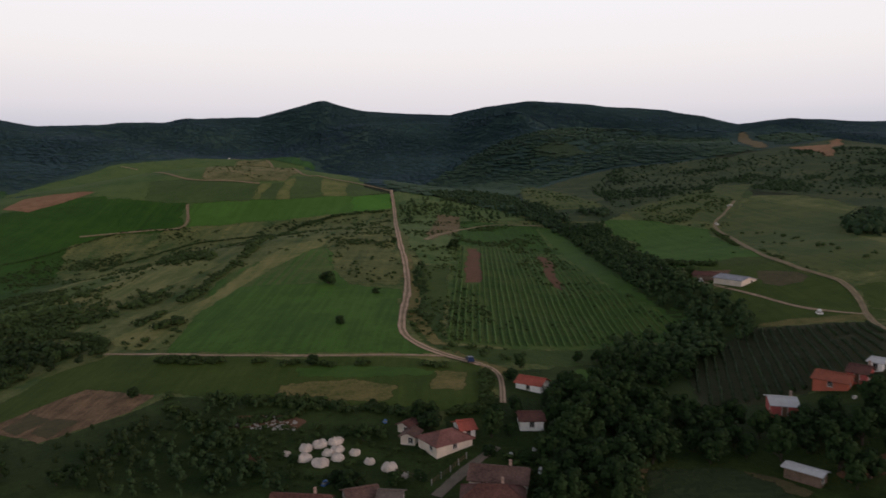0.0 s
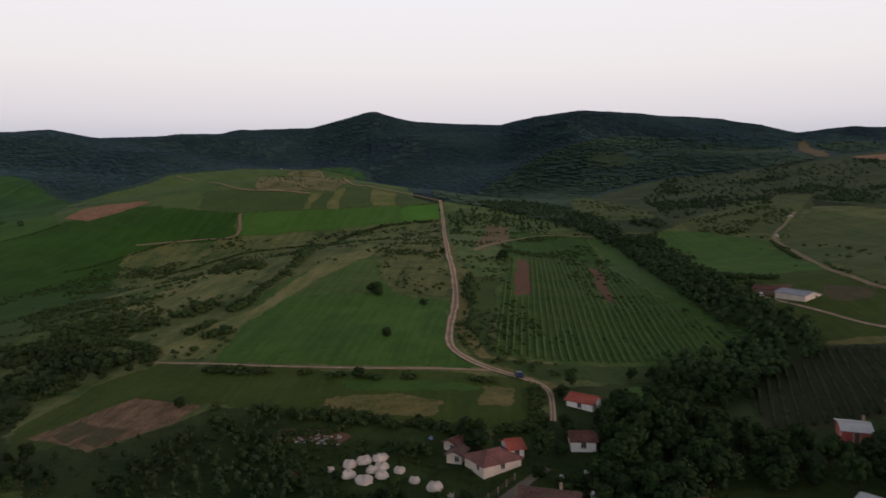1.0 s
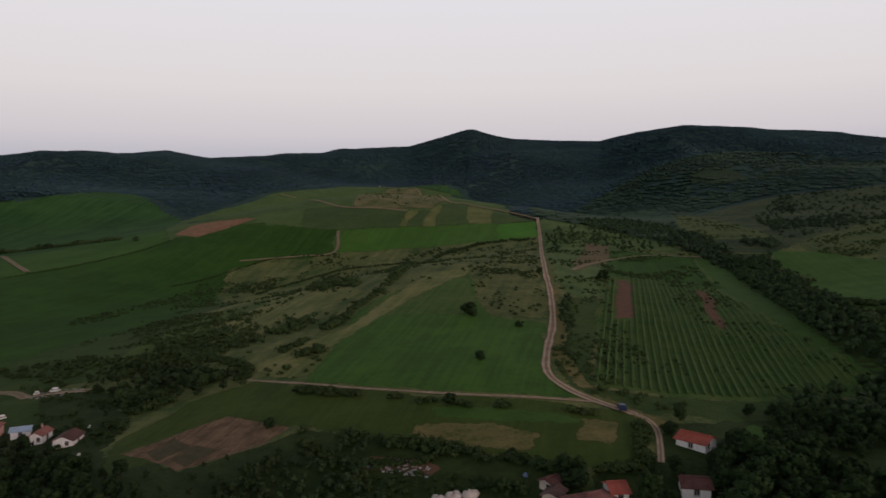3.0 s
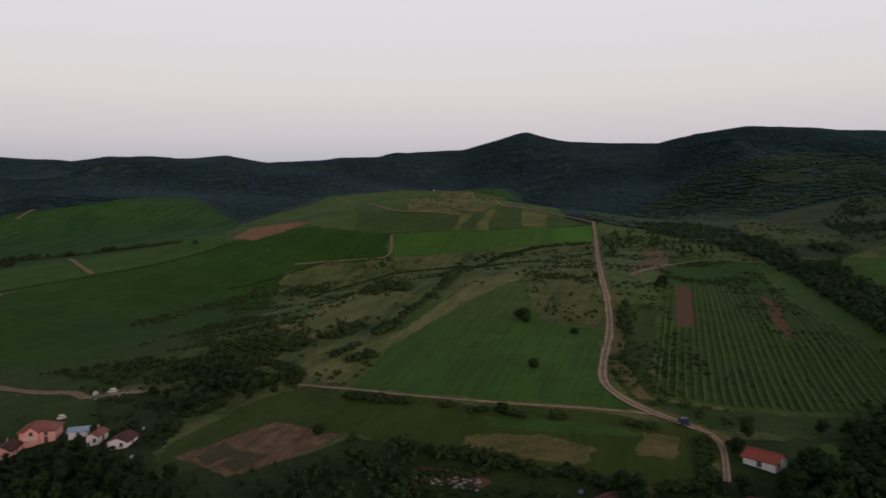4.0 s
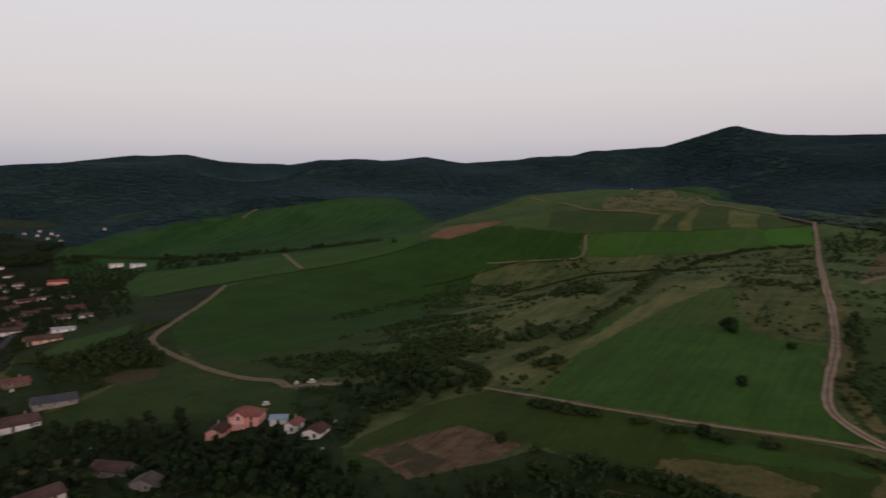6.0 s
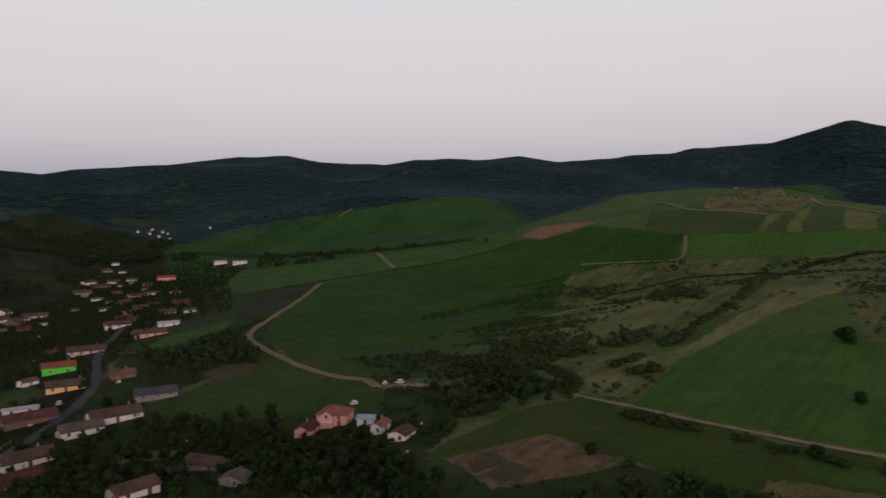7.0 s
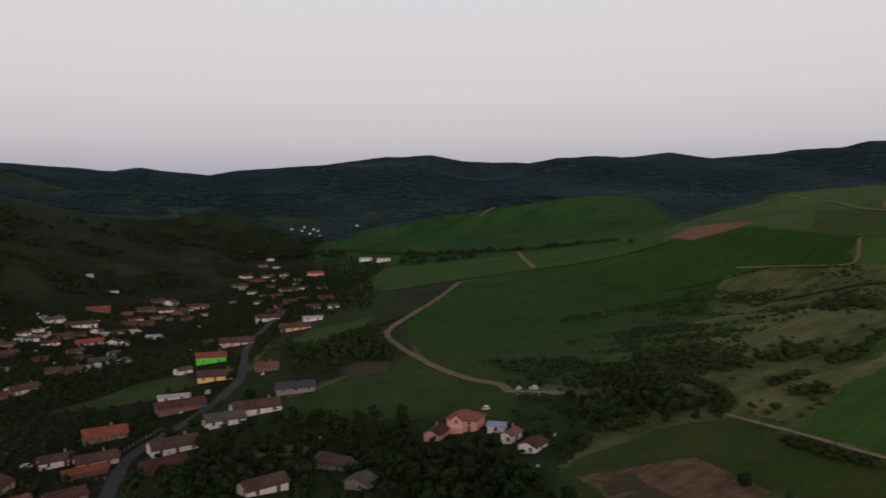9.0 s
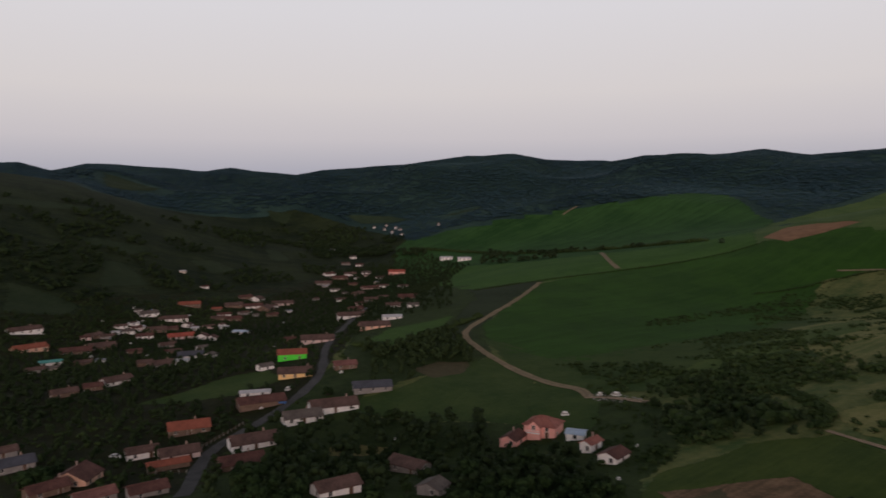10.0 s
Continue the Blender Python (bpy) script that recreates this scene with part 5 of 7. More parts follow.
house(-826.2, 601.7, 16.0, 8.0, 4.0, 56, "sheet", "white", "gable", "long white farm building at the foot of the vineyard")
house(-789.4, 605.4, 17.0, 8.0, 4.0, 54, "sheet", "white", "gable", "long white farm building at the foot of the vineyard")
house(-1079.6, 649.0, 3.5, 6.0, 3.0, 61, "grey", "white", "gable")
house(-1051.5, 647.9, 3.4, 6.0, 3.0, 60, "grey", "white", "gable")
house(-1021.4, 648.3, 3.3, 6.0, 3.0, 59, "grey", "white", "gable")
house(-1100.7, 641.2, 3.5, 6.0, 3.0, 61, "grey", "white", "gable")
house(-1101.3, 665.7, 3.6, 6.0, 3.0, 60, "grey", "white", "gable")
house(-1074.6, 667.9, 3.5, 6.0, 3.0, 60, "grey", "white", "gable")
house(-1009.6, 711.5, 3.4, 6.0, 3.0, 56, "grey", "white", "gable")
house(-1053.2, 664.0, 3.4, 6.0, 3.0, 59, "grey", "white", "gable")
house(-991.7, 513.1, 6.8, 5.0, 3.0, 65, "sheet", "white", "gable")
house(-931.9, 514.9, 8.8, 5.0, 3.0, 63, "grey", "white", "gable")
house(-894.9, 484.9, 11.4, 6.3, 2.5, 64, "brick", "grey", "gable")
house(-878.3, 496.7, 9.8, 5.4, 2.5, 63, "rust", "white", "gable")
house(-656, 174, 5.5, 3.6, 2.1, 62, "grey", "white", "gable")
house(-616, 162, 4.5, 4.0, 2.2, 85, "brick", "cream", "gable")
house(-604, 165, 5.0, 4.4, 2.3, 108, "sheet", "white", "gable")
house(-604, 204, 5.0, 3.6, 2.4, 81, "rust", "grey", "gable")
house(-544, 202, 5.0, 4.0, 2.1, 104, "steel", "white", "gable")
house(-557, 198, 4.5, 4.4, 2.2, 77, "grey", "blush", "gable")
house(-609, 229, 5.0, 3.6, 2.3, 100, "brick", "white", "gable")
house(-802, 248, 6.0, 4.0, 2.4, 73, "sheet", "cream", "gable")
house(-758, 258, 7.0, 4.4, 2.1, 96, "rust", "white", "gable")
house(-767, 395, 6.0, 3.6, 2.2, 69, "steel", "grey", "gable")
house(-792, 448, 5.0, 4.0, 2.3, 92, "grey", "white", "gable")
house(-801, 466, 5.0, 4.4, 2.4, 65, "brick", "blush", "gable")
house(-813, 425, 6.0, 3.6, 2.1, 88, "sheet", "white", "gable")
house(-489, 321, 6.0, 4.0, 2.2, 111, "rust", "cream", "gable")
house(-645, 302, 5.0, 4.4, 2.3, 84, "steel", "white", "gable")
house(-643, 270, 5.0, 3.6, 2.4, 107, "grey", "grey", "gable")
house(-419, 137, 4.5, 4.0, 2.1, 80, "brick", "white", "gable")
house(-438, 155, 5.0, 4.4, 2.2, 103, "sheet", "blush", "gable")
house(-485, 157, 5.0, 3.6, 2.3, 76, "rust", "white", "gable")
house(-743, 449, 5.0, 4.0, 2.4, 99, "steel", "cream", "gable")
house(-707, 390, 6.0, 4.4, 2.1, 72, "grey", "white", "gable")
house(-698, 353, 6.0, 3.6, 2.2, 95, "brick", "grey", "gable")
house(-585, 144, 5.0, 4.0, 2.3, 68, "sheet", "white", "gable")
house(-565, 121, 6.0, 4.4, 2.4, 91, "rust", "blush", "gable")
house(-478, 117, 5.0, 3.6, 2.1, 64, "steel", "white", "gable")
house(-459, 90, 6.0, 4.0, 2.2, 87, "grey", "cream", "gable")


# ---- trees, bushes, woods ----
PLOTS += [(-26, 141, 6), (-22, 140, 6), (-23, 136, 5), (-17.5, 138.5, 4), (-14, 134.5, 4), (-10, 131.5, 4), (-344, 180, 9), (-334, 174, 9), (-303, 163, 9), (-172, 184, 6), (-165, 186, 7)]
from mathutils import kdtree

LANES = []
for ob in list(scene.objects):
    if ob.get("category") == "road":
        LANES += [v.co.to_2d() for v in ob.data.vertices]
lane_tree = kdtree.KDTree(len(LANES))
for k, p in enumerate(LANES):
    lane_tree.insert((p.x, p.y, 0), k)
lane_tree.balance()


def free(x, y, reach):
    if lane_tree.find((x, y, 0))[2] < 1.2 + reach:
        return False
    return all((x - a) ** 2 + (y - b) ** 2 > (r * 0.6 + reach * 2.2) ** 2 for a, b, r in PLOTS)


def lump(rng, subdivisions, squash=0.85, jitter=0.22):
    """A rugged leafy clump of radius about 1 at the origin: vertices and triangles."""
    bm = bmesh.new()
    bmesh.ops.create_icosphere(bm, subdivisions=subdivisions, radius=1.0)
    off = Vector((rng.uniform(-50, 50), rng.uniform(-50, 50), rng.uniform(-50, 50)))
    for v in bm.verts:
        k = 1 + jitter * 1.6 * noise.noise(v.co * 1.7 + off) + rng.uniform(-jitter, jitter) * 0.6
        v.co = Vector((v.co.x * k, v.co.y * k, v.co.z * k * squash))
    vs, fs = np.array([v.co[:] for v in bm.verts]), np.array([[v.index for v in f.verts] for f in bm.faces])
    bm.free()
    return vs, fs


def tufts(rng, count, centre, radii, size):
    """Small bent leaf sprays over an ellipsoid."""
    vs, fs = [], []
    for k in range(count):
        d = Vector((rng.gauss(0, 1), rng.gauss(0, 1), rng.gauss(0.15, 1))).normalized()
        p = Vector(centre) + Vector([d[i] * radii[i] for i in range(3)]) * rng.uniform(0.82, 1.12)
        side = d.cross(Vector((rng.uniform(-1, 1), rng.uniform(-1, 1), rng.uniform(-1, 1)))).normalized()
        up = d.cross(side)
        s = size * rng.uniform(0.6, 1.3)
        base = len(vs)
        vs += [p - side * s - up * s * 0.5, p + up * s + d * s * 0.4, p + side * s - up * s * 0.4, p - up * s * 1.1 + d * s * 0.3]
        fs += [(base, base + 2, base + 1), (base, base + 3, base + 2)]
    return np.array([v[:] for v in vs]), np.array(fs)


def joined(pieces):
    vs, fs, n = [], [], 0
    for v, f in pieces:
        vs.append(v)
        fs.append(f + n)
        n += len(v)
    return np.vstack(vs), np.vstack(fs)


def tri_mesh(name, verts, tris, material):
    me = bpy.data.meshes.new(name)
    me.vertices.add(len(verts))
    me.vertices.foreach_set("co", np.asarray(verts, np.float32).ravel())
    me.loops.add(len(tris) * 3)
    me.loops.foreach_set("vertex_index", np.asarray(tris, np.int32).ravel())
    me.polygons.add(len(tris))
    me.polygons.foreach_set("loop_start", np.arange(0, len(tris) * 3, 3, dtype=np.int32))
    me.materials.append(material)
    me.update(calc_edges=True)
    return me


def limb(bm, a, b, ra, rb, sides=6):
    a, b = Vector(a), Vector(b)
    q = (b - a).to_track_quat("Z", "Y")
    rings = [[bm.verts.new(p + q @ Vector((r * math.cos(i * math.tau / sides), r * math.sin(i * math.tau / sides), 0))) for i in range(sides)]
             for p, r in ((a, ra), (b, rb))]
    for i in range(sides):
        bm.faces.new([rings[0][i], rings[0][(i + 1) % sides], rings[1][(i + 1) % sides], rings[1][i]])
    bm.faces.new(rings[1])


def tree_kind(seed, tall):
    """Trunk and crown of a tree 1 m high, to be scaled."""
    rng = random.Random(seed)
    bm = bmesh.new()
    limb(bm, (0, 0, -0.05), (0.01, 0.0, 0.28), 0.032, 0.024, 7)
    heads = []
    n = 12
    for k in range(n):
        a = k * 2.4 + rng.uniform(-0.5, 0.5)
        out = rng.uniform(0.08, 0.29) * (0.75 if tall else 1.05) * (0.5 if k == n - 1 else 1)
        top = (0.36 + 0.42 * k / (n - 1)) if not tall else (0.30 + 0.52 * k / (n - 1))
        tip = (out * math.cos(a), out * math.sin(a), top)
        limb(bm, (0.01, 0, 0.2 + 0.05 * (k % 3)), tip, 0.016, 0.005, 5)
        heads.append((tip, rng.uniform(0.10, 0.18)))
    trunk = bpy.data.meshes.new("trunk")
    bm.to_mesh(trunk)
    bm.free()
    trunk.materials.append(BARK)
    pieces = []
    for (cx, cy, cz), r in heads:
        v, f = lump(rng, 1, 0.85, 0.4)
        pieces.append((v * r * 0.72 + np.array([cx, cy, cz]), f))
        pieces.append(tufts(rng, 72, (cx, cy, cz), (r * 1.05, r * 1.05, r * 0.9), r * 0.26))
    v, f = joined(pieces)
    v[:, 2] *= 1.0 / v[:, 2].max()
    return trunk, tri_mesh("crown", v, f, LEAF)


KINDS = [tree_kind(s, s % 3 == 0) for s in range(9)]
TREES, STUFF_TREES, BUSHES, FAR_TREES, HILL_TREES = [], [], [], [], []


LONE = set()


def tree_at(x, y, size):
    TREES.append((x, y, size))
    LONE.add((x, y))


def scatter(ring, spacing, lo, hi, seed):
    """Places inside the ring, about that far apart, on a shaken grid."""
    rng = np.random.default_rng(seed)
    xs, ys = [p[0] for p in ring], [p[1] for p in ring]
    gx, gy = np.meshgrid(np.arange(min(xs), max(xs), spacing), np.arange(min(ys), max(ys), spacing))
    gx = gx.ravel() + rng.uniform(-0.48, 0.48, gx.size) * spacing
    gy = gy.ravel() + rng.uniform(-0.48, 0.48, gy.size) * spacing
    keep = inside(gx, gy, list(ring))
    for meadow in OPEN:
        keep &= ~inside(gx, gy, meadow)
    size = lo + (hi - lo) * rng.beta(1.6, 2.2, gx.size)
    return [(float(a), float(b), float(c)) for a, b, c in zip(gx[keep], gy[keep], size[keep])]


def wood(ring, spacing, lo, hi):
    for x, y, s in scatter(ring, spacing, lo, hi, len(TREES) + len(STUFF_TREES) + 1):
        if free(x, y, s * 0.16):
            (TREES if math.hypot(x + 5, y - 25) < 185 and s > 3 else STUFF_TREES).append((x, y, s))


def far_wood(ring, spacing, lo, hi, gap=0.0):
    HILL_TREES.extend(t for t in scatter(ring, spacing, lo, hi, len(HILL_TREES) + 7) if rough(t[0], t[1], 48, 23) + 0.5 * rough(t[0], t[1], 17, 24) > gap and free(t[0], t[1], 1.5))


def thicket(ring, spacing, lo, hi):
    """Bushes close together."""
    BUSHES.extend(t for t in scatter(ring, spacing, lo, hi, len(BUSHES) + 5) if rough(t[0], t[1], 18, 25) + 0.5 * rough(t[0], t[1], 7, 26) > -0.02 and free(t[0], t[1], t[2] * 0.2))


def hedge(points, width, lo, hi, broken=-2.0):
    line = [q for q in glide(points, 1.1) if rough(q[0], q[1], 15, 28) + 0.5 * rough(q[0], q[1], 5, 29) > broken]
    g = np.random.default_rng(len(BUSHES))
    for x, y in line:
        if g.random() < 0.93:
            for k in range(2):
                a, b = x + g.uniform(-0.5, 0.5) * width, y + g.uniform(-0.5, 0.5) * width
                s = lo + (hi - lo) * float(g.beta(1.5, 2)) * (0.65 + 0.5 * float(rough(a, b, 11, 27)))
                if free(a, b, 0.3):
                    BUSHES.append((float(a), float(b), s))


def scrub(ring, spacing, lo, hi):
    for x, y, s in scatter(ring, spacing * 0.74, lo * 0.8, hi, len(BUSHES) + 3):
        crowd = float(rough(x, y, 27, 21) + 0.8 * rough(x, y, 10, 22))
        if crowd > 0.02 and free(x, y, s * 0.3):
            BUSHES.append((x, y, s * (0.7 + 0.45 * min(crowd, 1))))


wood([(77.6, 224.9), (80.2, 240.5), (77.9, 261.9), (75.7, 285.3), (75.7, 316.5), (80.1, 389.0), (83.2, 460.7), (81.3, 507.7), (113.6, 518.4), (112.9, 471.1), (110.3, 411.4), (98.9, 341.4), (96.9, 301.4), (99.3, 278.0), (102.3, 257.7), (101.4, 239.9), (96.4, 222.0), (73.3, 199.1), (55.9, 173.6), (47.4, 178.2)], 4.4, 2.8, 6.2)
wood([(33.4, 195.9), (42.0, 204.2), (51.2, 212.1), (58.3, 220.2), (65.5, 227.0), (73.6, 230.3), (79.8, 229.7), (78.8, 209.0), (57.2, 173.4), (42.5, 169.7), (40.9, 179.7), (38.9, 196.3)], 4.6, 3, 6)
wood([(23.1, 165.9), (31.5, 176.1), (45.6, 161.3), (54.1, 149.1), (74.1, 151.2), (95.2, 144.7), (73.4, 109.8), (66.0, 117.9), (53.6, 129.6), (36.6, 128.6), (30.5, 113.4), (18.3, 113.6), (22.1, 140.6)], 5, 4.5, 9.5)
wood([(-75.4, 128.6), (-76.1, 140.1), (-72.2, 154.1), (-66.5, 161.6), (-57.8, 162.7), (-53.5, 167.8), (-44.6, 167.1), (-43.7, 161.7), (-48.3, 159.2), (-41.8, 146.9), (-32.3, 136.0), (-28.8, 124.8)], 3.3, 1.5, 3.6)
wood([(-106.6, 161.3), (-88.2, 155.0), (-74.3, 166.2), (-64.6, 167.0), (-50.0, 156.4), (-82.0, 122.7)], 7, 1.2, 2.8)
wood([(-173, 265), (-132, 241), (-104.2, 217.9), (-97.9, 211.6), (-106.7, 202.4), (-132.7, 202.2)], 7, 2.6, 4.8)
wood([(-68.1, 176.4), (-37.7, 166.0), (-6.2, 154.2), (-6.1, 151.0), (-36.7, 161.3), (-65.9, 170.5)], 5, 1.6, 2.8)
wood([(-183.1, 169.4), (-141.5, 163.4), (-119.7, 162.3), (-95.6, 151.1), (-87.6, 136.2), (-139.6, 133.4)], 6, 3, 5.5)
wood([(-208.4, 95.9), (-240, 120), (-232.0, 135.9), (-219.2, 149.8), (-200.4, 155.5), (-141.8, 121.3), (-171.5, 86.4)], 7.5, 3, 5)
wood([(-6.8, 154.8), (0.6, 156.1), (1.8, 149.9), (-5.3, 147.0)], 4.5, 4, 6.5)
wood([(-19.4, 146.9), (-9.6, 140.6), (-8.9, 129.6), (-20.2, 135.5)], 6, 3, 6)
wood([(5.2, 145.8), (13.8, 150.6), (20.0, 143.0), (20.7, 129.1), (16.3, 131.3), (7.2, 138.6)], 7, 4, 7)
wood([(14.6, 184.5), (21.3, 191.7), (19.3, 167.3), (13.6, 162.9)], 5, 4, 7)
wood([(23.4, 167.9), (30.0, 169.3), (20.4, 113.6), (16.2, 113.7)], 4.6, 4, 7.5)
wood([(14.6, 163.0), (17.3, 164.0), (16.6, 152.0), (14.1, 141.8), (9.5, 143.2), (11.5, 152.0)], 4.8, 3, 5)
wood([(-39, 639), (-12, 668), (38, 646), (65, 575), (20, 545), (-11, 611), (-26, 517)], 9, 2.5, 5)
wood([(-14, 315), (-8, 330), (-5.8, 224.9), (-9.2, 236.3)], 5, 2, 4)
wood([(-231, 165), (-206, 177), (-155.5, 185.6), (-112.8, 159.1), (-83.7, 136.9), (-159.1, 120.5)], 6.5, 3, 6.5)
wood([(-358, 227), (-346, 251), (-339, 277), (-309, 258), (-278, 243), (-272, 226), (-295, 223), (-313, 206)], 6, 3.5, 7)
wood([(-261, 127), (-257, 155), (-232, 174), (-202, 194), (-181.0, 179.4), (-205.6, 158.6), (-218.6, 137.8), (-236.2, 120.6)], 8, 4, 7)
wood([(-173.6, 157.8), (-156.9, 164.0), (-153.0, 172.3), (-128.2, 171.0), (-108.2, 155.9), (-137.2, 126.9)], 6, 2.6, 5)
wood([(-628, 76), (-692, 179), (-747, 349), (-883, 502), (-887, 614), (-736, 574), (-477, 318), (-350, 210), (-284, 157), (-213.0, 92.6), (-252, 47)], 6.6, 2.0, 4.6)
wood([(-857, 448), (-855, 539), (-688, 515), (-410, 322), (-429, 290), (-379, 231)], 8, 2.4, 5)
wood([(-182, 248), (-173, 285), (-127.9, 215.6), (-137.5, 195.7)], 7, 2, 4.5)
wood([(-489, 51), (-454, 114), (-381, 167), (-325, 169), (-321, 137), (-310, 95), (-305, 48)], 7, 2.2, 4.4)
wood([(-212.3, 117.5), (-211.2, 145.8), (-161.2, 129.5), (-159.8, 97.3)], 6, 4, 7.5)
wood([(-334, 221), (-325, 256), (-311, 257), (-270, 238), (-261, 207), (-269, 183)], 8, 3, 6)
wood([(-604, 53), (-660, 155), (-652, 256), (-381, 167), (-426, 115), (-444, 50)], 9, 2.0, 4.2)
thicket([(-213, 235), (-205, 246), (-217, 287), (-141, 285), (-105.6, 220.5), (-113.1, 196.9), (-116.5, 173.8), (-139.6, 197.8), (-162, 224)], 4.8, 1, 3)
thicket([(-133, 291), (-129, 302), (-108, 291), (-102, 280), (-110, 270), (-126, 279)], 3.2, 1.5, 3.2)
thicket([(-101.2, 242.7), (-100, 258), (-88.4, 255.0), (-85.7, 244.7), (-90.2, 235.6)], 2.6, 1.8, 3.4)
thicket([(-194, 496), (-191, 529), (-122, 385), (-113, 352), (-138, 367)], 3.4, 1.8, 3.6)
thicket([(-193, 281), (-175, 301), (-144, 293), (-123, 273), (-119, 246), (-138, 248), (-165, 243)], 4, 1, 2.8)
thicket([(-129.6, 224.8), (-111.8, 232.2), (-101.8, 215.5), (-112.4, 213.2), (-126.1, 207.4), (-131.8, 198.0), (-156, 230)], 2.8, 1.8, 4)
thicket([(116.9, 516.9), (122.8, 491.9), (128.2, 450.0), (113.2, 408.1), (111.6, 439.7), (112.5, 480.2)], 5, 1.6, 3.6)
thicket([(97.8, 342.2), (102.3, 314.6), (109.9, 311.3), (99.8, 284.6), (93.3, 293.7)], 4.5, 2, 4.4)
thicket([(43, 426), (51, 443), (42, 353), (36, 343)], 4, 1.2, 2.4)
scrub([(13, 550), (66, 530), (64, 440), (62, 300), (40, 300), (30, 400), (9, 410)], 5, 0.7, 1.8)
scrub([(-9, 330), (8, 400), (9, 300), (18, 240), (6, 208), (-8, 215), (-10, 260)], 4.5, 0.6, 1.6)
scrub([(50, 300), (68, 292), (78, 246), (62, 226), (48, 222), (40, 250)], 4.5, 0.5, 1.3)
thicket([(61, 431), (69, 439), (62, 396), (55, 390)], 4, 1.2, 2.2)
thicket([(64, 286), (74, 282), (70, 272), (63, 275)], 4, 1, 2)
thicket([(1, 451), (12, 457), (10, 381), (0, 386)], 4, 1.4, 2.6)
thicket([(-61, 385), (-65, 577), (-37, 601), (-18, 296), (-31, 286), (-50, 322)], 5, 0.7, 1.8)
thicket([(-171, 263), (-131, 239), (-103.7, 216.7), (-99.0, 212.0), (-107.3, 203.4), (-134, 205)], 3.4, 1.6, 4)
hedge([(-106, 248), (-99, 270), (-97, 319), (-97, 360), (-116, 534), (-90, 587), (-44, 604)], 5, 1.0, 3.2, -0.45)
hedge([(-287.6, 372.5), (-294.8, 417.4), (-292.2, 453.5), (-286.7, 490.5), (-272.5, 519.2)], 16, 0.9, 2.3, -0.35)
hedge([(-236.6, 320.0), (-232.7, 343.9), (-230.1, 373.0)], 10, 0.9, 2.0, -0.1)
hedge([(-235, 497), (-226, 520), (-189, 554), (-133, 543)], 3, 0.9, 2.2)
hedge([(-67.6, 175.3), (-52.0, 169.7), (-37.6, 165.4), (-21.0, 159.6), (-6.1, 152.6)], 4, 1.0, 2.6, -0.5)
hedge([(-64.9, 167.7), (-51.0, 157.7), (-33.5, 158.2)], 3, 1, 2.2)
hedge([(-92.3, 208.3), (-59.5, 195.3), (-27.2, 185.6), (-0.7, 182.9)], 2.6, 0.9, 2.6, -0.22)
hedge([(-170, 277), (-121, 243), (-104.2, 217.9)], 3, 1.2, 3)
hedge([(10.6, 178.2), (10.2, 162.7), (8.7, 155.7), (1.8, 153.8)], 2.5, 1, 2.4)
hedge([(-312, 512), (-265, 584), (-213, 591)], 3, 0.8, 1.8)
hedge([(-354, 221), (-330, 231), (-354, 279), (-371, 316)], 3, 1.5, 3.5)
hedge([(-936, 615), (-817, 652), (-586, 661), (-452, 650)], 5, 2, 5)
hedge([(-460, 378), (-439, 428), (-423, 496), (-380, 622)], 2.5, 0.8, 1.6)
hedge([(104, 410), (105, 340), (118, 317)], 3, 1.5, 3.5)
hedge([(173, 466), (150, 358), (141, 292), (143, 262)], 2.5, 0.8, 2.4)
far_wood([(-954, 96), (-1011, 192), (-1046, 295), (-1191, 534), (-1110, 622), (-1009, 650), (-912, 518), (-790, 354), (-731, 233), (-678, 150), (-609, 53)], 9.5, 3, 8, 0)
far_wood([(46, 613), (71, 590), (134, 592), (123, 537), (74, 540)], 7, 4, 7, -0.5)
far_wood([(-18, 694), (30, 745), (58, 720), (82, 640), (99, 564), (108, 503), (104, 435), (88, 441), (78, 499), (68, 565), (45, 620), (8, 660)], 5.5, 2.6, 5.2, -0.7)
far_wood([(235, 429), (282, 464), (198, 324), (212, 377)], 7, 6, 9, -0.5)
far_wood([(158, 797), (220, 945), (293, 912), (349, 878), (484, 878), (516, 783), (337, 508), (301, 558), (267, 638), (219, 633), (159, 593), (137, 586)], 9.5, 0.7, 3.6, -0.8)
far_wood([(158, 797), (220, 945), (293, 912), (349, 878), (484, 878), (516, 783), (337, 508), (301, 558), (267, 638), (219, 633), (159, 593), (137, 586)], 5.6, 1.2, 4.4, 0.22)
far_wood([(-1059, 517), (-996, 642), (-887, 614), (-883, 502), (-896, 443)], 9, 5, 9, 0)
far_wood([(-815, 660), (-599, 676), (-452, 650), (-387, 624), (-557, 614), (-712, 573)], 10, 4, 7, 0)
scrub([(-39, 639), (8, 640), (73, 535), (39, 435), (-8, 360), (-8.1, 207.9), (0.9, 203.7), (43.4, 207.0), (15.8, 190.0), (2.3, 191.8), (-10.6, 213.8), (-12, 284), (-20, 371)], 6, 0.8, 2.2)
scrub([(-60, 397), (-43, 589), (-18, 283), (-38, 287), (-50, 328)], 4.2, 0.7, 2)
scrub([(-206, 592), (-102, 587), (-44, 602), (-39, 541), (-60, 377), (-85, 345), (-95, 304), (-138, 366), (-170, 298), (-197, 322), (-304, 500), (-264, 582)], 6.5, 0.8, 2.4)
scrub([(-192, 313), (-169, 296), (-96, 302), (-81.5, 212.7), (-101.0, 218.4), (-167, 256)], 7, 0.8, 2.6)
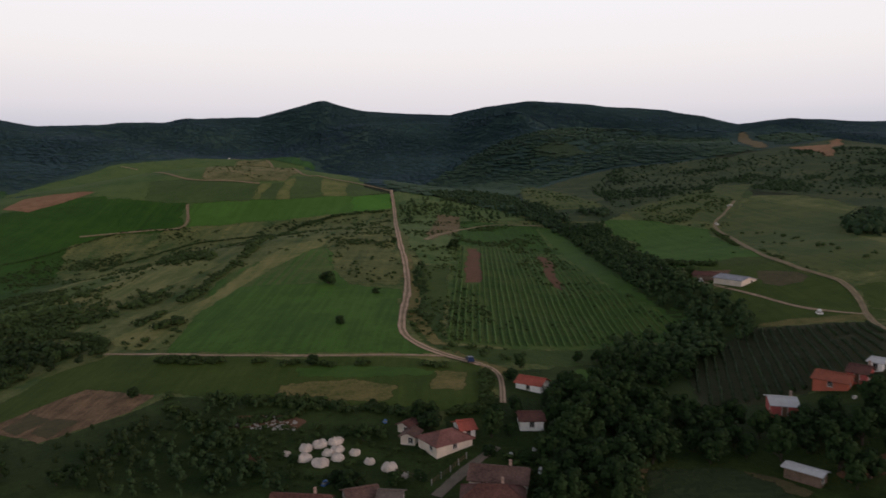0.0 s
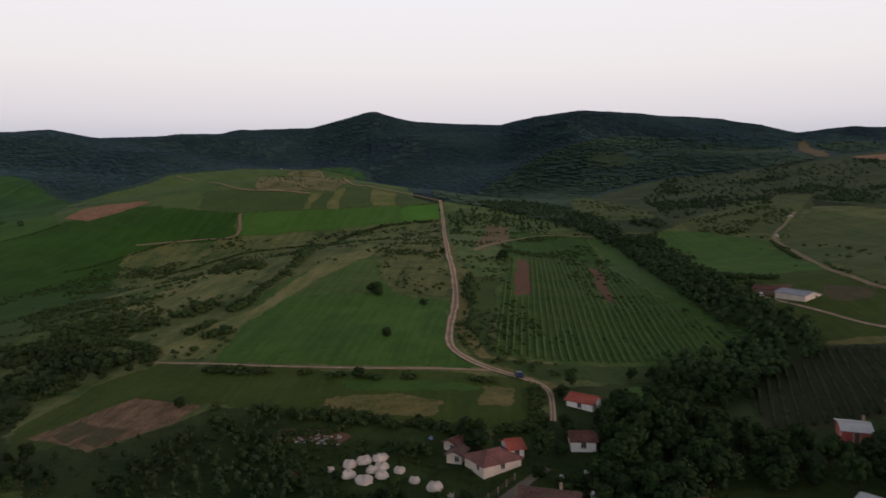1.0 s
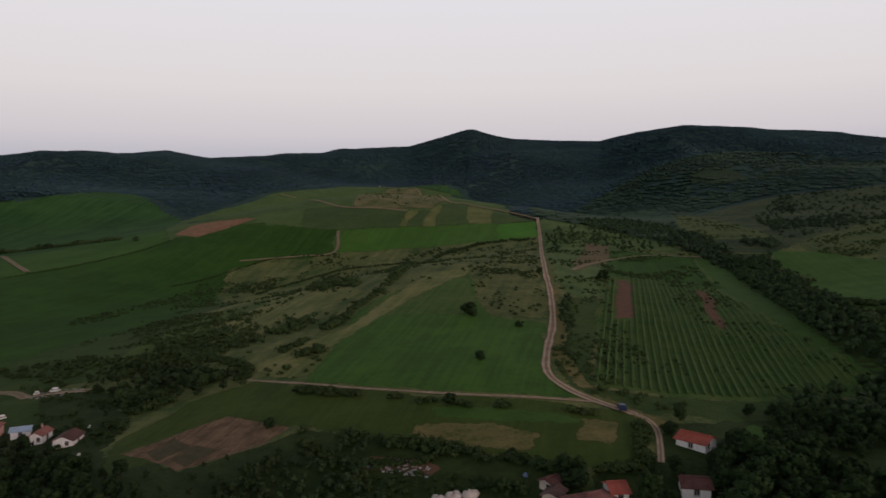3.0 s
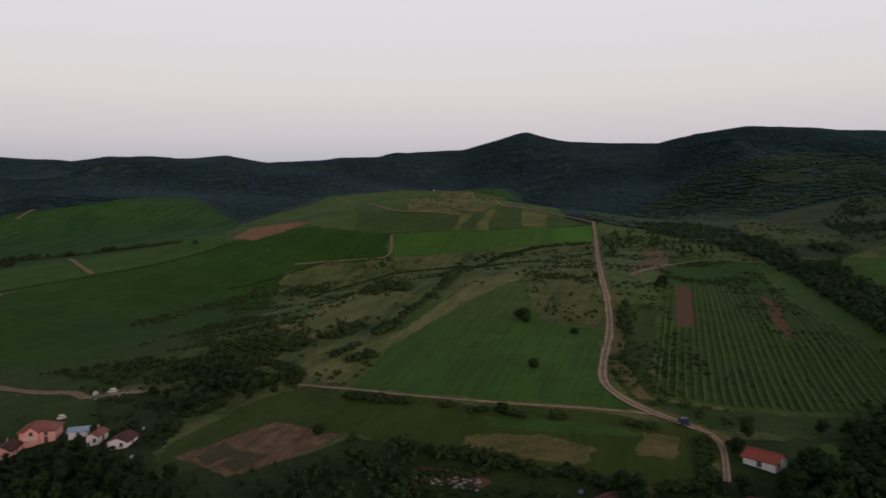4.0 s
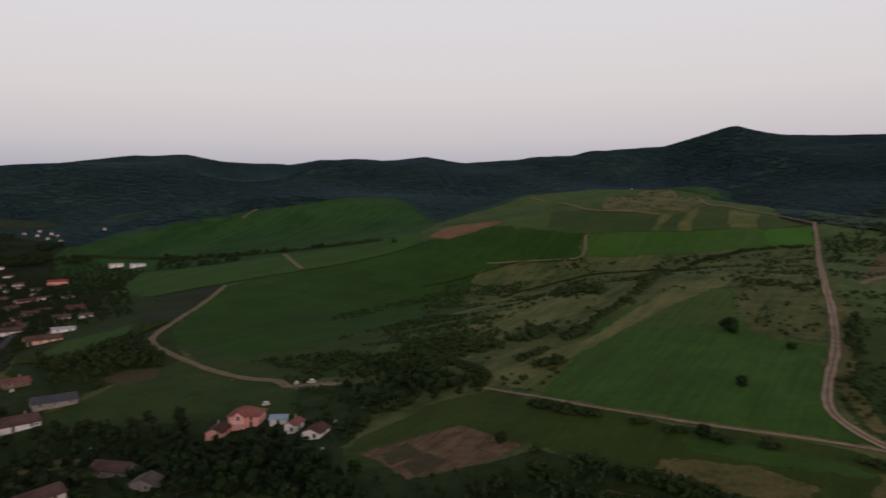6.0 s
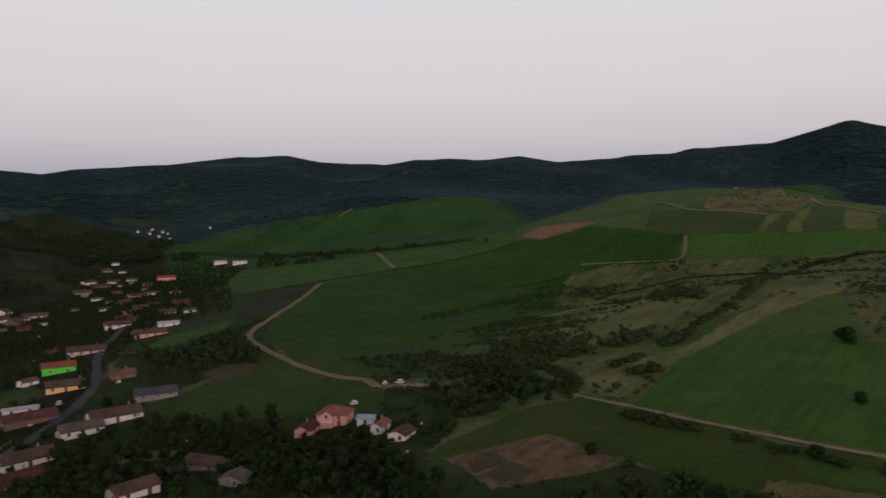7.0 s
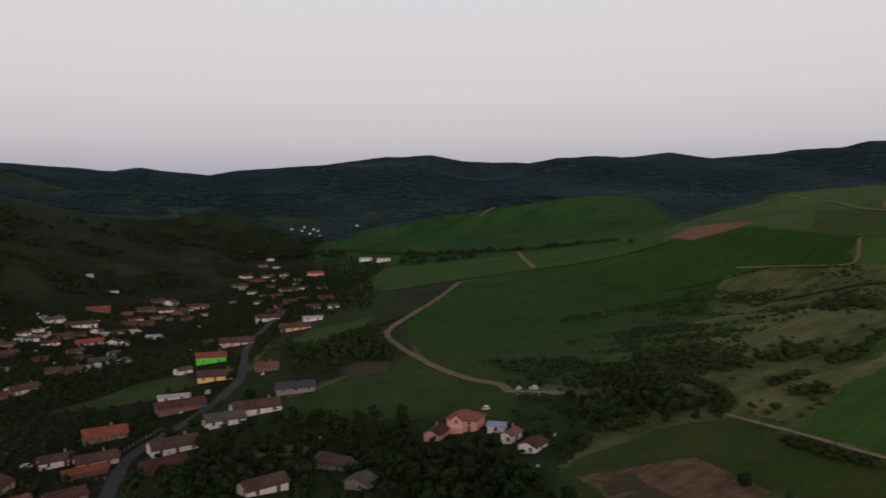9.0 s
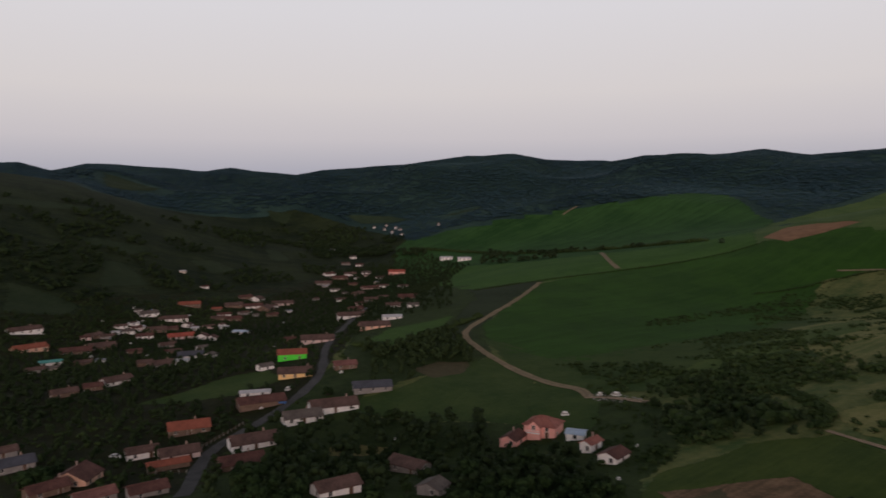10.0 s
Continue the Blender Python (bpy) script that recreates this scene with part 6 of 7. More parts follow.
scrub([(-247, 352), (-284, 512), (-257, 582), (-204, 596), (-131, 535), (-188, 551), (-237, 508), (-176, 326), (-196, 284)], 7, 0.6, 1.7)
scrub([(-248, 265), (-222, 289), (-274, 514), (-260, 585), (-116, 290), (-140.2, 236.2), (-176, 242)], 5.5, 0.8, 2.4)
scrub([(-226, 700), (-336, 1208), (-289, 1223), (-145, 728), (-150, 698)], 9, 1, 2.2)
scrub([(150, 576), (226, 626), (233, 584), (184, 468), (167, 472), (138, 546)], 6, 0.8, 2.6)
scrub([(95, 933), (112, 820), (130, 680), (133, 609), (75, 604)], 7, 1, 2.8)
scrub([(2.9, 239.8), (47, 254), (78, 243), (63.5, 226.2), (41.8, 215.9), (20.6, 208.1), (2.5, 207.8)], 9, 0.6, 1.4)
BUSHES += [(177, 430, 1.8), (181, 420, 1.6), (185, 421, 1.2), (186, 409, 1.7), (184, 393, 1.9), (180, 374, 1.6), (184, 377, 1.4), (176, 356, 1.2), (164, 372, 1.4), (166, 364, 1.0), (166, 353, 2.0), (149, 339, 1.3), (144, 307, 1.2), (142, 283, 1.2), (170, 327, 2.5), (174, 325, 1.6), (169, 309, 1.8), (163, 305, 0.9), (167, 286, 1.7), (173, 291, 1.7), (148, 332, 0.9), (146, 318, 0.7), (156, 439, 1.0), (138, 344, 0.9)]
scrub([(-55.7, 160.3), (-10.1, 147.7), (-0.6, 144.0), (-4.5, 123.2), (-31.4, 127.3), (-52.1, 146.0)], 3.6, 0.6, 1.8)
scrub([(10.8, 142.7), (20.3, 145.3), (24.7, 135.8), (21.7, 119.0), (14.9, 119.4), (12.1, 131.1)], 2.8, 0.8, 2.4)
scrub([(-21.0, 133.3), (-16.0, 136.8), (-6.9, 131.1), (-2.6, 124.5), (-6.5, 121.4), (-16.5, 122.9)], 2.8, 0.8, 2.4)
scrub([(-657, 78), (-724, 215), (-780, 433), (-319, 200), (-204.9, 90.7), (-228.3, 49.3)], 6.5, 0.8, 2.2)
scrub([(-186, 223), (-174, 242), (-128.7, 195.9), (-120.1, 171.3), (-131.2, 170.4)], 4, 0.8, 2.6)

tree_at(-32.4, 225.7, 4.7)
tree_at(-45.3, 286.1, 9.1)
tree_at(-25.3, 273.0, 3.9)
tree_at(-26.1, 385.8, 4.8)
tree_at(6.1, 392.0, 9.2)
tree_at(-78.6, 179.7, 4.4)
tree_at(-16.0, 160.3, 2.4)
tree_at(-3.0, 146.7, 6.6)
tree_at(16.6, 174.4, 4.8)
tree_at(-34.1, 187.4, 4.6)
tree_at(-60.9, 163.3, 2.0)
tree_at(-16.6, 125.6, 6.4)
tree_at(-19.8, 128.0, 4.2)
tree_at(8.7, 134.8, 3.8)
tree_at(-8.5, 126.4, 4.1)
tree_at(-4.5, 127.0, 3.4)
tree_at(15.3, 131.8, 3.3)
tree_at(23.7, 156.9, 5.2)
tree_at(-29.3, 137.4, 3.0)
tree_at(-248.3, 65.6, 8.9)
tree_at(-181.4, 102.4, 10.4)
tree_at(-204.1, 109.5, 7.7)
tree_at(-152.3, 167.4, 11.9)
tree_at(-185.1, 106.2, 10.5)
tree_at(-240.5, 62.9, 11.2)
tree_at(-216.8, 129.6, 7.7)
tree_at(-157.5, 151.8, 9.1)
tree_at(-216.7, 148.5, 7.0)
tree_at(-192.7, 162.8, 7.0)
tree_at(-141.0, 170.8, 7.7)
tree_at(-231.0, 171.2, 6.3)
tree_at(-273.8, 167.5, 6.3)


# wooded mountains
rng = np.random.default_rng(5)
n = 118000
a = np.radians(rng.uniform(-98, 36, n))
r = np.sqrt(rng.uniform(560 ** 2, 2120 ** 2, n))
fx, fy = r * np.sin(a), r * np.cos(a)
keep = wooded(fx, fy) & (r < 2000 + 120 * np.sin(a * 2.3))
for ob in list(scene.objects):
    if ob.get("kind") == "structure" and ob.name != "ground":
        b = np.array([v.co[:2] for v in ob.data.vertices])
        if np.hypot(*b.mean(0)) > 800 and not ob.name.startswith("rough_grass"):
            near = (fx > b[:, 0].min()) & (fx < b[:, 0].max()) & (fy > b[:, 1].min()) & (fy < b[:, 1].max())
            rest = np.where(near & keep)[0]
            tree = kdtree.KDTree(len(b))
            for k, q in enumerate(b):
                tree.insert((q[0], q[1], 0), k)
            tree.balance()
            for k in rest:
                keep[k] = tree.find((fx[k], fy[k], 0))[2] > 15
size = rng.uniform(7.0, 13.0, n) * (0.85 + 0.25 * rough(fx, fy, 70, 53))
thin = np.exp(-((fx - 176) ** 2 + (fy - 1120) ** 2) / (2 * 55 ** 2)) + 0.55 * np.exp(-((fx - 330) ** 2 + (fy - 1240) ** 2) / (2 * 70 ** 2))
keep &= rng.uniform(0, 1, n) > 0.93 * thin + 0.2 * (rough(fx, fy, 30, 54) > 0.6)
# nearer trees take the leaf colour with less painted haze
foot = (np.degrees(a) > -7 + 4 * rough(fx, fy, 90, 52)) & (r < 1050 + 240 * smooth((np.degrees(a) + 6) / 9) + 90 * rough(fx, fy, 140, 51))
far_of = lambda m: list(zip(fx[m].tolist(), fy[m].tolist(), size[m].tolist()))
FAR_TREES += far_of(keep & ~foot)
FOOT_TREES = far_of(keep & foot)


def baked(name, places, shapes, material, squash, label, category, sink=0.0):
    """Many plants as one object."""
    gen = np.random.default_rng(len(places))
    pick = gen.integers(0, len(shapes), len(places))
    turn = gen.uniform(0, math.tau, len(places))
    p = np.array(places)
    z = land(p[:, 0], p[:, 1])
    vs, fs, count = [], [], 0
    for k, (v, f) in enumerate(shapes):
        m = pick == k
        c, s = np.cos(turn[m])[:, None], np.sin(turn[m])[:, None]
        size = p[m, 2][:, None]
        wide = size * squash
        x = (v[:, 0] * c - v[:, 1] * s) * wide + p[m, 0][:, None]
        y = (v[:, 0] * s + v[:, 1] * c) * wide + p[m, 1][:, None]
        h = v[:, 2] * size + z[m][:, None] - sink * size
        vs.append(np.stack([x, y, h], -1).reshape(-1, 3))
        fs.append((f[None] + (np.arange(m.sum()) * len(v))[:, None, None]).reshape(-1, 3) + count)
        count += len(vs[-1])
    ob = new(name, tri_mesh(name, np.vstack(vs), np.vstack(fs), material))
    if sink:
        ob.data.shade_smooth()
    return tagged(ob, label, category, kind="stuff")


def mid_shape(seed):
    """A far tree 1 m high: a few leafy heads on a stub of trunk."""
    g = random.Random(seed)
    pieces = []
    for k in range(4):
        v, f = lump(g, 1, 0.9, 0.35)
        c = np.array([g.uniform(-0.24, 0.24), g.uniform(-0.24, 0.24), 0.34 + 0.15 * k])
        pieces.append((v * g.uniform(0.17, 0.26) + c, f))
        pieces.append(tufts(g, 5, tuple(c), (0.27, 0.27, 0.24), 0.12))
    return joined(pieces)


def low_shape(seed, detail=1):
    g = random.Random(seed)
    v, f = lump(g, detail, 0.22, 0.11)
    f = f[v[f][:, :, 2].mean(1) > 0.0]
    return v * 0.64 + np.array([0, 0, 0.3]), f


def bush_shape(seed, heads=2, sprays=9, leaf=0.21):
    """A shrub about 1 m high: several small ragged heads and loose sprays."""
    g = random.Random(seed)
    pieces = []
    for k in range(heads):
        v, f = lump(g, 1, 0.8, 0.38)
        pieces.append((v * g.uniform(0.36, 0.5) * (2 / heads) ** 0.5 + np.array([g.uniform(-0.45, 0.45), g.uniform(-0.45, 0.45), g.uniform(0.2, 0.55)]), f))
    pieces.append(tufts(g, sprays, (0, 0, 0.38), (0.75, 0.75, 0.55), leaf))
    return joined(pieces)


if len(TREES) > 330:
    TREES.sort(key=lambda t: math.hypot(t[0] + 5, t[1] - 25))
    STUFF_TREES += TREES[330:]
    TREES = TREES[:330]
baked("gully_trees", [t for t in STUFF_TREES if t[0] > -60], [mid_shape(s) for s in range(8)], LEAF_GULLY, 1.0, "green gully and slope trees in dense rows", "trees")
baked("distant_trees", [t for t in STUFF_TREES if t[0] <= -60], [mid_shape(s) for s in range(8)], LEAF_STUFF, 1.0, "dark green village garden trees in dense rows", "trees")
close = [b for b in BUSHES if math.hypot(b[0] + 5, b[1] - 25) < 235]
baked("garden_bushes", close, [bush_shape(s, 3, 34, 0.15) for s in range(8)], LEAF_BUSH, 1.1, "dark green hedge and garden bushes in dense rows", "bushes")
baked("bushes", [b for b in BUSHES if math.hypot(b[0] + 5, b[1] - 25) >= 235], [bush_shape(s, 2, 6, 0.23) for s in range(8)], LEAF_BUSH, 1.1, "dark green scrub bushes scattered over rough grass", "bushes")
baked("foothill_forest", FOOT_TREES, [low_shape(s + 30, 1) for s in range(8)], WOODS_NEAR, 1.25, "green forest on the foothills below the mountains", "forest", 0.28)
baked("mountain_forest", FAR_TREES, [low_shape(s, 1) for s in range(8)], WOODS_FAR_HAZED, 1.15, "dense dark forest covering the far mountains", "forest", 0.35)

west = [t for t in HILL_TREES if t[0] < -0.7 * t[1]]
baked("hillside_trees", west, [mid_shape(s + 20) for s in range(6)], LEAF_STUFF, 1.5, "dark trees scattered over rough hillsides", "trees")
baked("slope_trees", [t for t in HILL_TREES if t[0] >= -0.7 * t[1]], [bush_shape(s + 20) for s in range(6)], LEAF_HILL, 0.95, "low green trees scattered over grazed slopes", "trees")

protos = []
for trunk, crown in KINDS:
    t = new("tree", trunk)
    c = new("crown", crown)
    c.parent = t
    tagged(t, "broad dark green leafy tree with a short trunk", "tree", "village and gully trees")
    protos.append(t)
used = set()
for k, (x, y, s) in enumerate(TREES):
    i = (k * 5 + int(x)) % len(protos)
    m = pose(x, y, float(land(x, y)) - (0.19 * s if (x, y) in LONE else 0.05 + 0.1 * s), 0, 0, (k * 77) % 360)
    wide = 0.9 + 0.35 * ((k * 37) % 10) / 10
    if i in used:
        t = copy_thing(protos[i], m)
    else:
        used.add(i)
        t = protos[i]
        t.matrix_basis = m
    t.scale = (s * wide, s * wide, s)
    if (x, y) in LONE:
        t.scale = (s * 1.1, s * 1.1, s * 0.78)
        t["label"] = "small round dark green bushy tree in a field"


# ---- vineyards: each row a hedge of vines ----
def vine_row(name, line, parent, seed, high, wide, material):
    """A ragged hedge along the line: a lumpy body with leaf sprays."""
    g = np.random.default_rng(seed)
    n = len(line)
    ahead = np.gradient(line, axis=0)
    side = np.stack([ahead[:, 1], -ahead[:, 0]], 1) / np.linalg.norm(ahead, axis=1)[:, None]
    z = land(line[:, 0], line[:, 1])
    prof = ((-0.5, 0.25), (-0.62, 0.7), (-0.3, 1.0), (0.3, 1.0), (0.62, 0.7), (0.5, 0.25))
    vs = []
    weak = 0.5 + 0.5 * rough(line[:, 0], line[:, 1], 13, 61) + 0.3 * rough(line[:, 0], line[:, 1], 4, 62)
    for k in range(n):
        q = g.uniform(0.15, 0.45) if g.random() < 0.42 * float(np.clip(weak[k], 0.05, 1)) ** 1.5 else g.uniform(0.5, 1.25) * (1.15 - 0.35 * weak[k])
        q = 0.08 if k in (0, n - 1) else q
        for a, b in prof:
            p = line[k] + side[k] * a * wide * q * g.uniform(0.8, 1.25)
            vs.append((p[0], p[1], z[k] + b * high * (0.5 + 0.5 * q) * g.uniform(0.9, 1.1)))
    fs = []
    for k in range(n - 1):
        for i in range(5):
            a, b = k * 6 + i, (k + 1) * 6 + i
            fs += [(a, b, b + 1), (a, b + 1, a + 1)]
    ob = new(name, tri_mesh(name, np.array(vs), np.array(fs), material))
    ob.parent = parent
    return ob


def vineyard(ring, bearing, spacing, label, step=0.9, high=0.7, skip=(), wide=1.05, material=VINE):
    thing = new("vineyard", None)
    d = np.array([math.sin(radians(bearing)), math.cos(radians(bearing))])
    s = np.array([d[1], -d[0]])
    p = np.array(ring, float)
    u, v = p @ d, p @ s
    k = 0
    for c in np.arange(v.min() + spacing / 2, v.max(), spacing):
        t = np.arange(u.min(), u.max(), step)
        line = t[:, None] * d + c * s + (0.15 * rough(t, t * 0 + c, 14, 41))[:, None] * s
        ok = inside(line[:, 0], line[:, 1], list(ring)) & (rough(line[:, 0], line[:, 1], 22, 43) > -0.88)
        for ring2 in skip:
            ok &= ~inside(line[:, 0], line[:, 1], list(ring2))
        runs = np.split(np.arange(len(t)), np.where(np.diff(ok.astype(int)) != 0)[0] + 1)
        for run in runs:
            if ok[run[0]] and len(run) > 4:
                k += 1
                vine_row("vine_hedge", line[run], thing, k, high, wide, material)
    return tagged(thing, label, "vineyard")


vineyard([(9, 405), (30, 432), (62, 405), (66, 350), (68, 290), (79, 244), (64.2, 225.6), (41.0, 215.1), (19.5, 207.0), (1.2, 207.4), (5, 320)], 2.4, 2.3, "green vineyard in long straight rows on grass", skip=[[(13, 401), (21, 408), (16, 298), (9, 296)], [(51, 395), (58, 391), (48, 290), (44, 300)]], step=1.1, wide=0.55)
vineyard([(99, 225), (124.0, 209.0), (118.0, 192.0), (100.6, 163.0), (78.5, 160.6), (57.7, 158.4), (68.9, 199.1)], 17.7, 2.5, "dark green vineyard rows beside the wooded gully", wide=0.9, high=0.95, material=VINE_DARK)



# ---- loose things ----
PAINT = {"blue": plain("blue_paint", (0.06, 0.14, 0.34), 0.4, 0.05), "white": plain("white_paint", (0.72, 0.72, 0.70), 0.5, 0.08),
         "navy": plain("navy_paint", (0.02, 0.035, 0.08), 0.35, 0.05),
         "teal": plain("teal_paint", (0.10, 0.34, 0.34), 0.5, 0.08)}
RUBBER = plain("rubber", (0.02, 0.02, 0.02), 0.8, 0.1)
ROPE = plain("rope", (0.30, 0.25, 0.18), 0.9, 0.1)


def dome(rng, w, h, folds):
    """A draped heap: a round top with folds running down to an uneven hem."""
    bm = bmesh.new()
    rings, around = 7, 22
    rows = []
    phase = rng.uniform(0, 6)
    for i in range(rings + 1):
        t = i / rings
        row = []
        for k in range(around):
            a = k * math.tau / around
            r = math.sin(t * math.pi / 2) ** 0.8 * w / 2 * (1 + 0.07 * t * math.sin(folds * a + phase) + rng.uniform(-0.06, 0.06))
            z = h * (math.cos(t * math.pi / 2) ** 0.7 if t < 1 else 0.0) * (1 + rng.uniform(-0.1, 0.1)) + (0.16 * math.sin(3 * a) if 0 < t < 1 else 0)
            row.append(bm.verts.new((r * math.cos(a), r * math.sin(a) * 0.9, z)))
        rows.append(row)
    for a, b in zip(rows, rows[1:]):
        for k in range(around):
            try:
                bm.faces.new([a[k], b[k], b[(k + 1) % around], a[(k + 1) % around]])
            except ValueError:
                pass
    bmesh.ops.remove_doubles(bm, verts=bm.verts, dist=0.01)
    for f in bm.faces:
        f.smooth = True
    return bm


def covered_stack(x, y, w):
    rng = random.Random(int(x * 13 + y * 7))
    thing = new("covered_stack", None)
    thing.matrix_basis = pose(x, y, float(land(x, y)) - 0.08, 0, 0, rng.uniform(0, 360))
    h = w * rng.uniform(0.32, 0.42)
    part("cover_sheet", dome(rng, w, h, rng.choice((7, 8, 9))), WHITE_SHEET, thing)
    bm = bmesh.new()
    n = 26
    ring = [[bm.verts.new(((w / 2 * 0.86 + s) * math.cos(k * math.tau / n), (w / 2 * 0.86 + s) * math.sin(k * math.tau / n) * 0.9, h * 0.42 + z)) for k in range(n)]
            for s, z in ((0.03, 0), (0.07, 0.03), (0.03, 0.06))]
    for a, b in zip(ring, ring[1:]):
        for k in range(n):
            bm.faces.new([a[k], a[(k + 1) % n], b[(k + 1) % n], b[k]])
    part("tie_rope", bm, ROPE, thing)
    return tagged(thing, "hay stack under a dirty white cover sheet on grass", "hay stack", "covered hay stacks")


def pile(x, y, w, colour):
    """Yard clutter: stacked boards and crates under a sheet."""
    rng = random.Random(int(x * 7 + y * 3))
    thing = new("yard_pile", None)
    thing.matrix_basis = pose(x, y, float(land(x, y)) - 0.03, 0, 0, rng.uniform(0, 180))
    h = min(1.3, w * 0.55)
    for k in range(3):
        a = w * (0.5 - 0.1 * k)
        bm = box(bmesh.new(), -a, -a * 0.55, 0, a, a * 0.55, h * 0.32)
        bmesh.ops.bevel(bm, geom=list(bm.edges), offset=0.03, segments=1, affect="EDGES")
        part("crate", bm, PAINT[colour] if k != 1 else CONCRETE, thing, at=pose(rng.uniform(-0.1, 0.1), rng.uniform(-0.1, 0.1), h * 0.33 * k, 0, 0, rng.uniform(-14, 14)))
    tone = {"white": "white", "blue": "blue", "teal": "blue green"}[colour]
    return tagged(thing, f"{tone} stacked boards and crates lying in a yard", "yard clutter")


def wheel_mesh():
    bm = bmesh.new()
    bmesh.ops.create_cone(bm, cap_ends=True, segments=16, radius1=0.32, radius2=0.32, depth=0.2)
    bmesh.ops.rotate(bm, verts=bm.verts, matrix=Matrix.Rotation(math.pi / 2, 3, "X"))
    bmesh.ops.bevel(bm, geom=[e for e in bm.edges if len(e.link_faces) == 2], offset=0.02, segments=1, affect="EDGES")
    return bm


def car(x, y, turn, colour):
    thing = new("car", None)
    thing.matrix_basis = pose(x, y, float(land(x, y)) + 0.2, 0, 0, turn)
    outline = ((-2.05, 0.35), (-2.05, 0.8), (-1.7, 0.95), (-1.2, 1.4), (0.35, 1.45), (1.05, 0.98), (1.95, 0.82), (2.08, 0.6), (2.05, 0.35))
    bm = bmesh.new()
    left = [bm.verts.new((a, -0.82 + (0.14 if b > 1.2 else 0), b)) for a, b in outline]
    right = [bm.verts.new((a, 0.82 - (0.14 if b > 1.2 else 0), b)) for a, b in outline]
    bm.faces.new(left)
    bm.faces.new(right[::-1])
    for k in range(len(outline)):
        j = (k + 1) % len(outline)
        bm.faces.new([left[j], left[k], right[k], right[j]])
    bmesh.ops.bevel(bm, geom=list(bm.edges), offset=0.05, segments=1, affect="EDGES")
    part("body", bm, PAINT[colour], thing)
    for s in (-1, 1):
        bm = solid(bmesh.new(), [(-1.05, s * 0.765, 0.98), (0.75, s * 0.765, 0.98), (0.3, s * 0.7, 1.38), (-1.0, s * 0.7, 1.34)], [(0, 1, 2, 3) if s < 0 else (3, 2, 1, 0)])
        part("side_window", bm, GLASS, thing, at=pose(0, s * 0.03, 0))
        for a in (-1.3, 1.3):
            shared_part("wheel", "car_wheel", wheel_mesh, RUBBER, thing, pose(a, s * 0.74, 0.32))
    bm = solid(bmesh.new(), [(0.98, -0.68, 1.03), (0.98, 0.68, 1.03), (0.42, 0.6, 1.42), (0.42, -0.6, 1.42)], [(0, 1, 2, 3)])
    part("windscreen", bm, GLASS, thing, at=pose(0.04, 0, 0.03))
    return tagged(thing, f"{dict(navy='dark blue').get(colour, colour)} hatchback car parked beside the road", "car")


def rubble(ring, count, label):
    """Broken stones strewn over the ground."""
    g = random.Random(count)
    xs, ys = [p[0] for p in ring], [p[1] for p in ring]
    pieces = []
    while len(pieces) < count:
        x, y = g.uniform(min(xs), max(xs)), g.uniform(min(ys), max(ys))
        if inside(np.array([x]), np.array([y]), list(ring))[0]:
            v, f = lump(g, 1, 0.6, 0.3)
            pieces.append((v * g.uniform(0.12, 0.5) + np.array([x, y, float(land(x, y)) + 0.05]), f))
    v, f = joined(pieces)
    return tagged(new("rubble", tri_mesh("rubble", v, f, CONCRETE)), label, "rubble", kind="stuff")


def post_mesh():
    bm = box(bmesh.new(), -0.07, -0.07, -0.4, 0.07, 0.07, 1.3)
    bmesh.ops.bevel(bm, geom=list(bm.edges), offset=0.015, segments=1, affect="EDGES")
    return bm


def fence(x0, y0, x1, y1, label):
    """Posts with two rails between them."""
    long = math.hypot(x1 - x0, y1 - y0)
    n = max(2, int(long / 2.2))
    turn = math.degrees(math.atan2(y1 - y0, x1 - x0))
    z0 = float(land(x0, y0))
    thing = new("fence", None)
    thing.matrix_basis = pose(x0, y0, z0, 0, 0, turn)
    spots = [(long * k / n, float(land(x0 + (x1 - x0) * k / n, y0 + (y1 - y0) * k / n)) - z0) for k in range(n + 1)]
    for q, z in spots:
        shared_part("post", "fence_post", post_mesh, CONCRETE, thing, pose(q, 0, z, 0, 0, 0))
    for (q, z), (p, w) in zip(spots, spots[1:]):
        for up in (0.5, 1.0):
            a, b = Vector((q + 0.08, 0, z + up)), Vector((p - 0.08, 0, w + up))
            bm = box(bmesh.new(), -0.03, -0.05, 0, 0.03, 0.05, (b - a).length)
            part("rail", bm, DOOR, thing, at=Matrix.Translation(a) @ (b - a).to_track_quat("Z", "Y").to_matrix().to_4x4())
    return tagged(thing, label, "fence")


field("bare_field", "brown", [(-50.7, 157.3), (-46.1, 160.3), (-40.3, 160.4), (-33.3, 157.5), (-29.6, 154.5), (-32.3, 152.4), (-41.5, 154.9), (-45.8, 154.9)], "bare soil strewn with debris in a garden", 0.22, True)
field("bare_field", "brown", [(-40.8, 142.3), (-39.6, 143.0), (-37.2, 141.4), (-37.7, 139.8), (-39.6, 140.4)], "bare soil spot in a garden", 0.22, True)
rubble([(-48.4, 157.2), (-40.2, 159.8), (-31.7, 155.7), (-32.1, 151.5), (-41.2, 153.9)], 130, "pale broken stones strewn over a garden")
rubble([(-198, 234), (-189, 239), (-174, 237), (-179, 231), (-190, 229)], 90, "pale stones of a ruined wall in grass")

fence(-2.2, 124.8, 1.2, 129.1, "garden fence of pale posts and dark rails")
fence(1.2, 129.1, 4.3, 133.8, "garden fence of pale posts and dark rails")
fence(-8.9, 129.6, -4.2, 126.6, "garden fence of pale posts and dark rails")
fence(-248.0, 109.7, -264.2, 130.1, "garden fence of pale posts and dark rails")
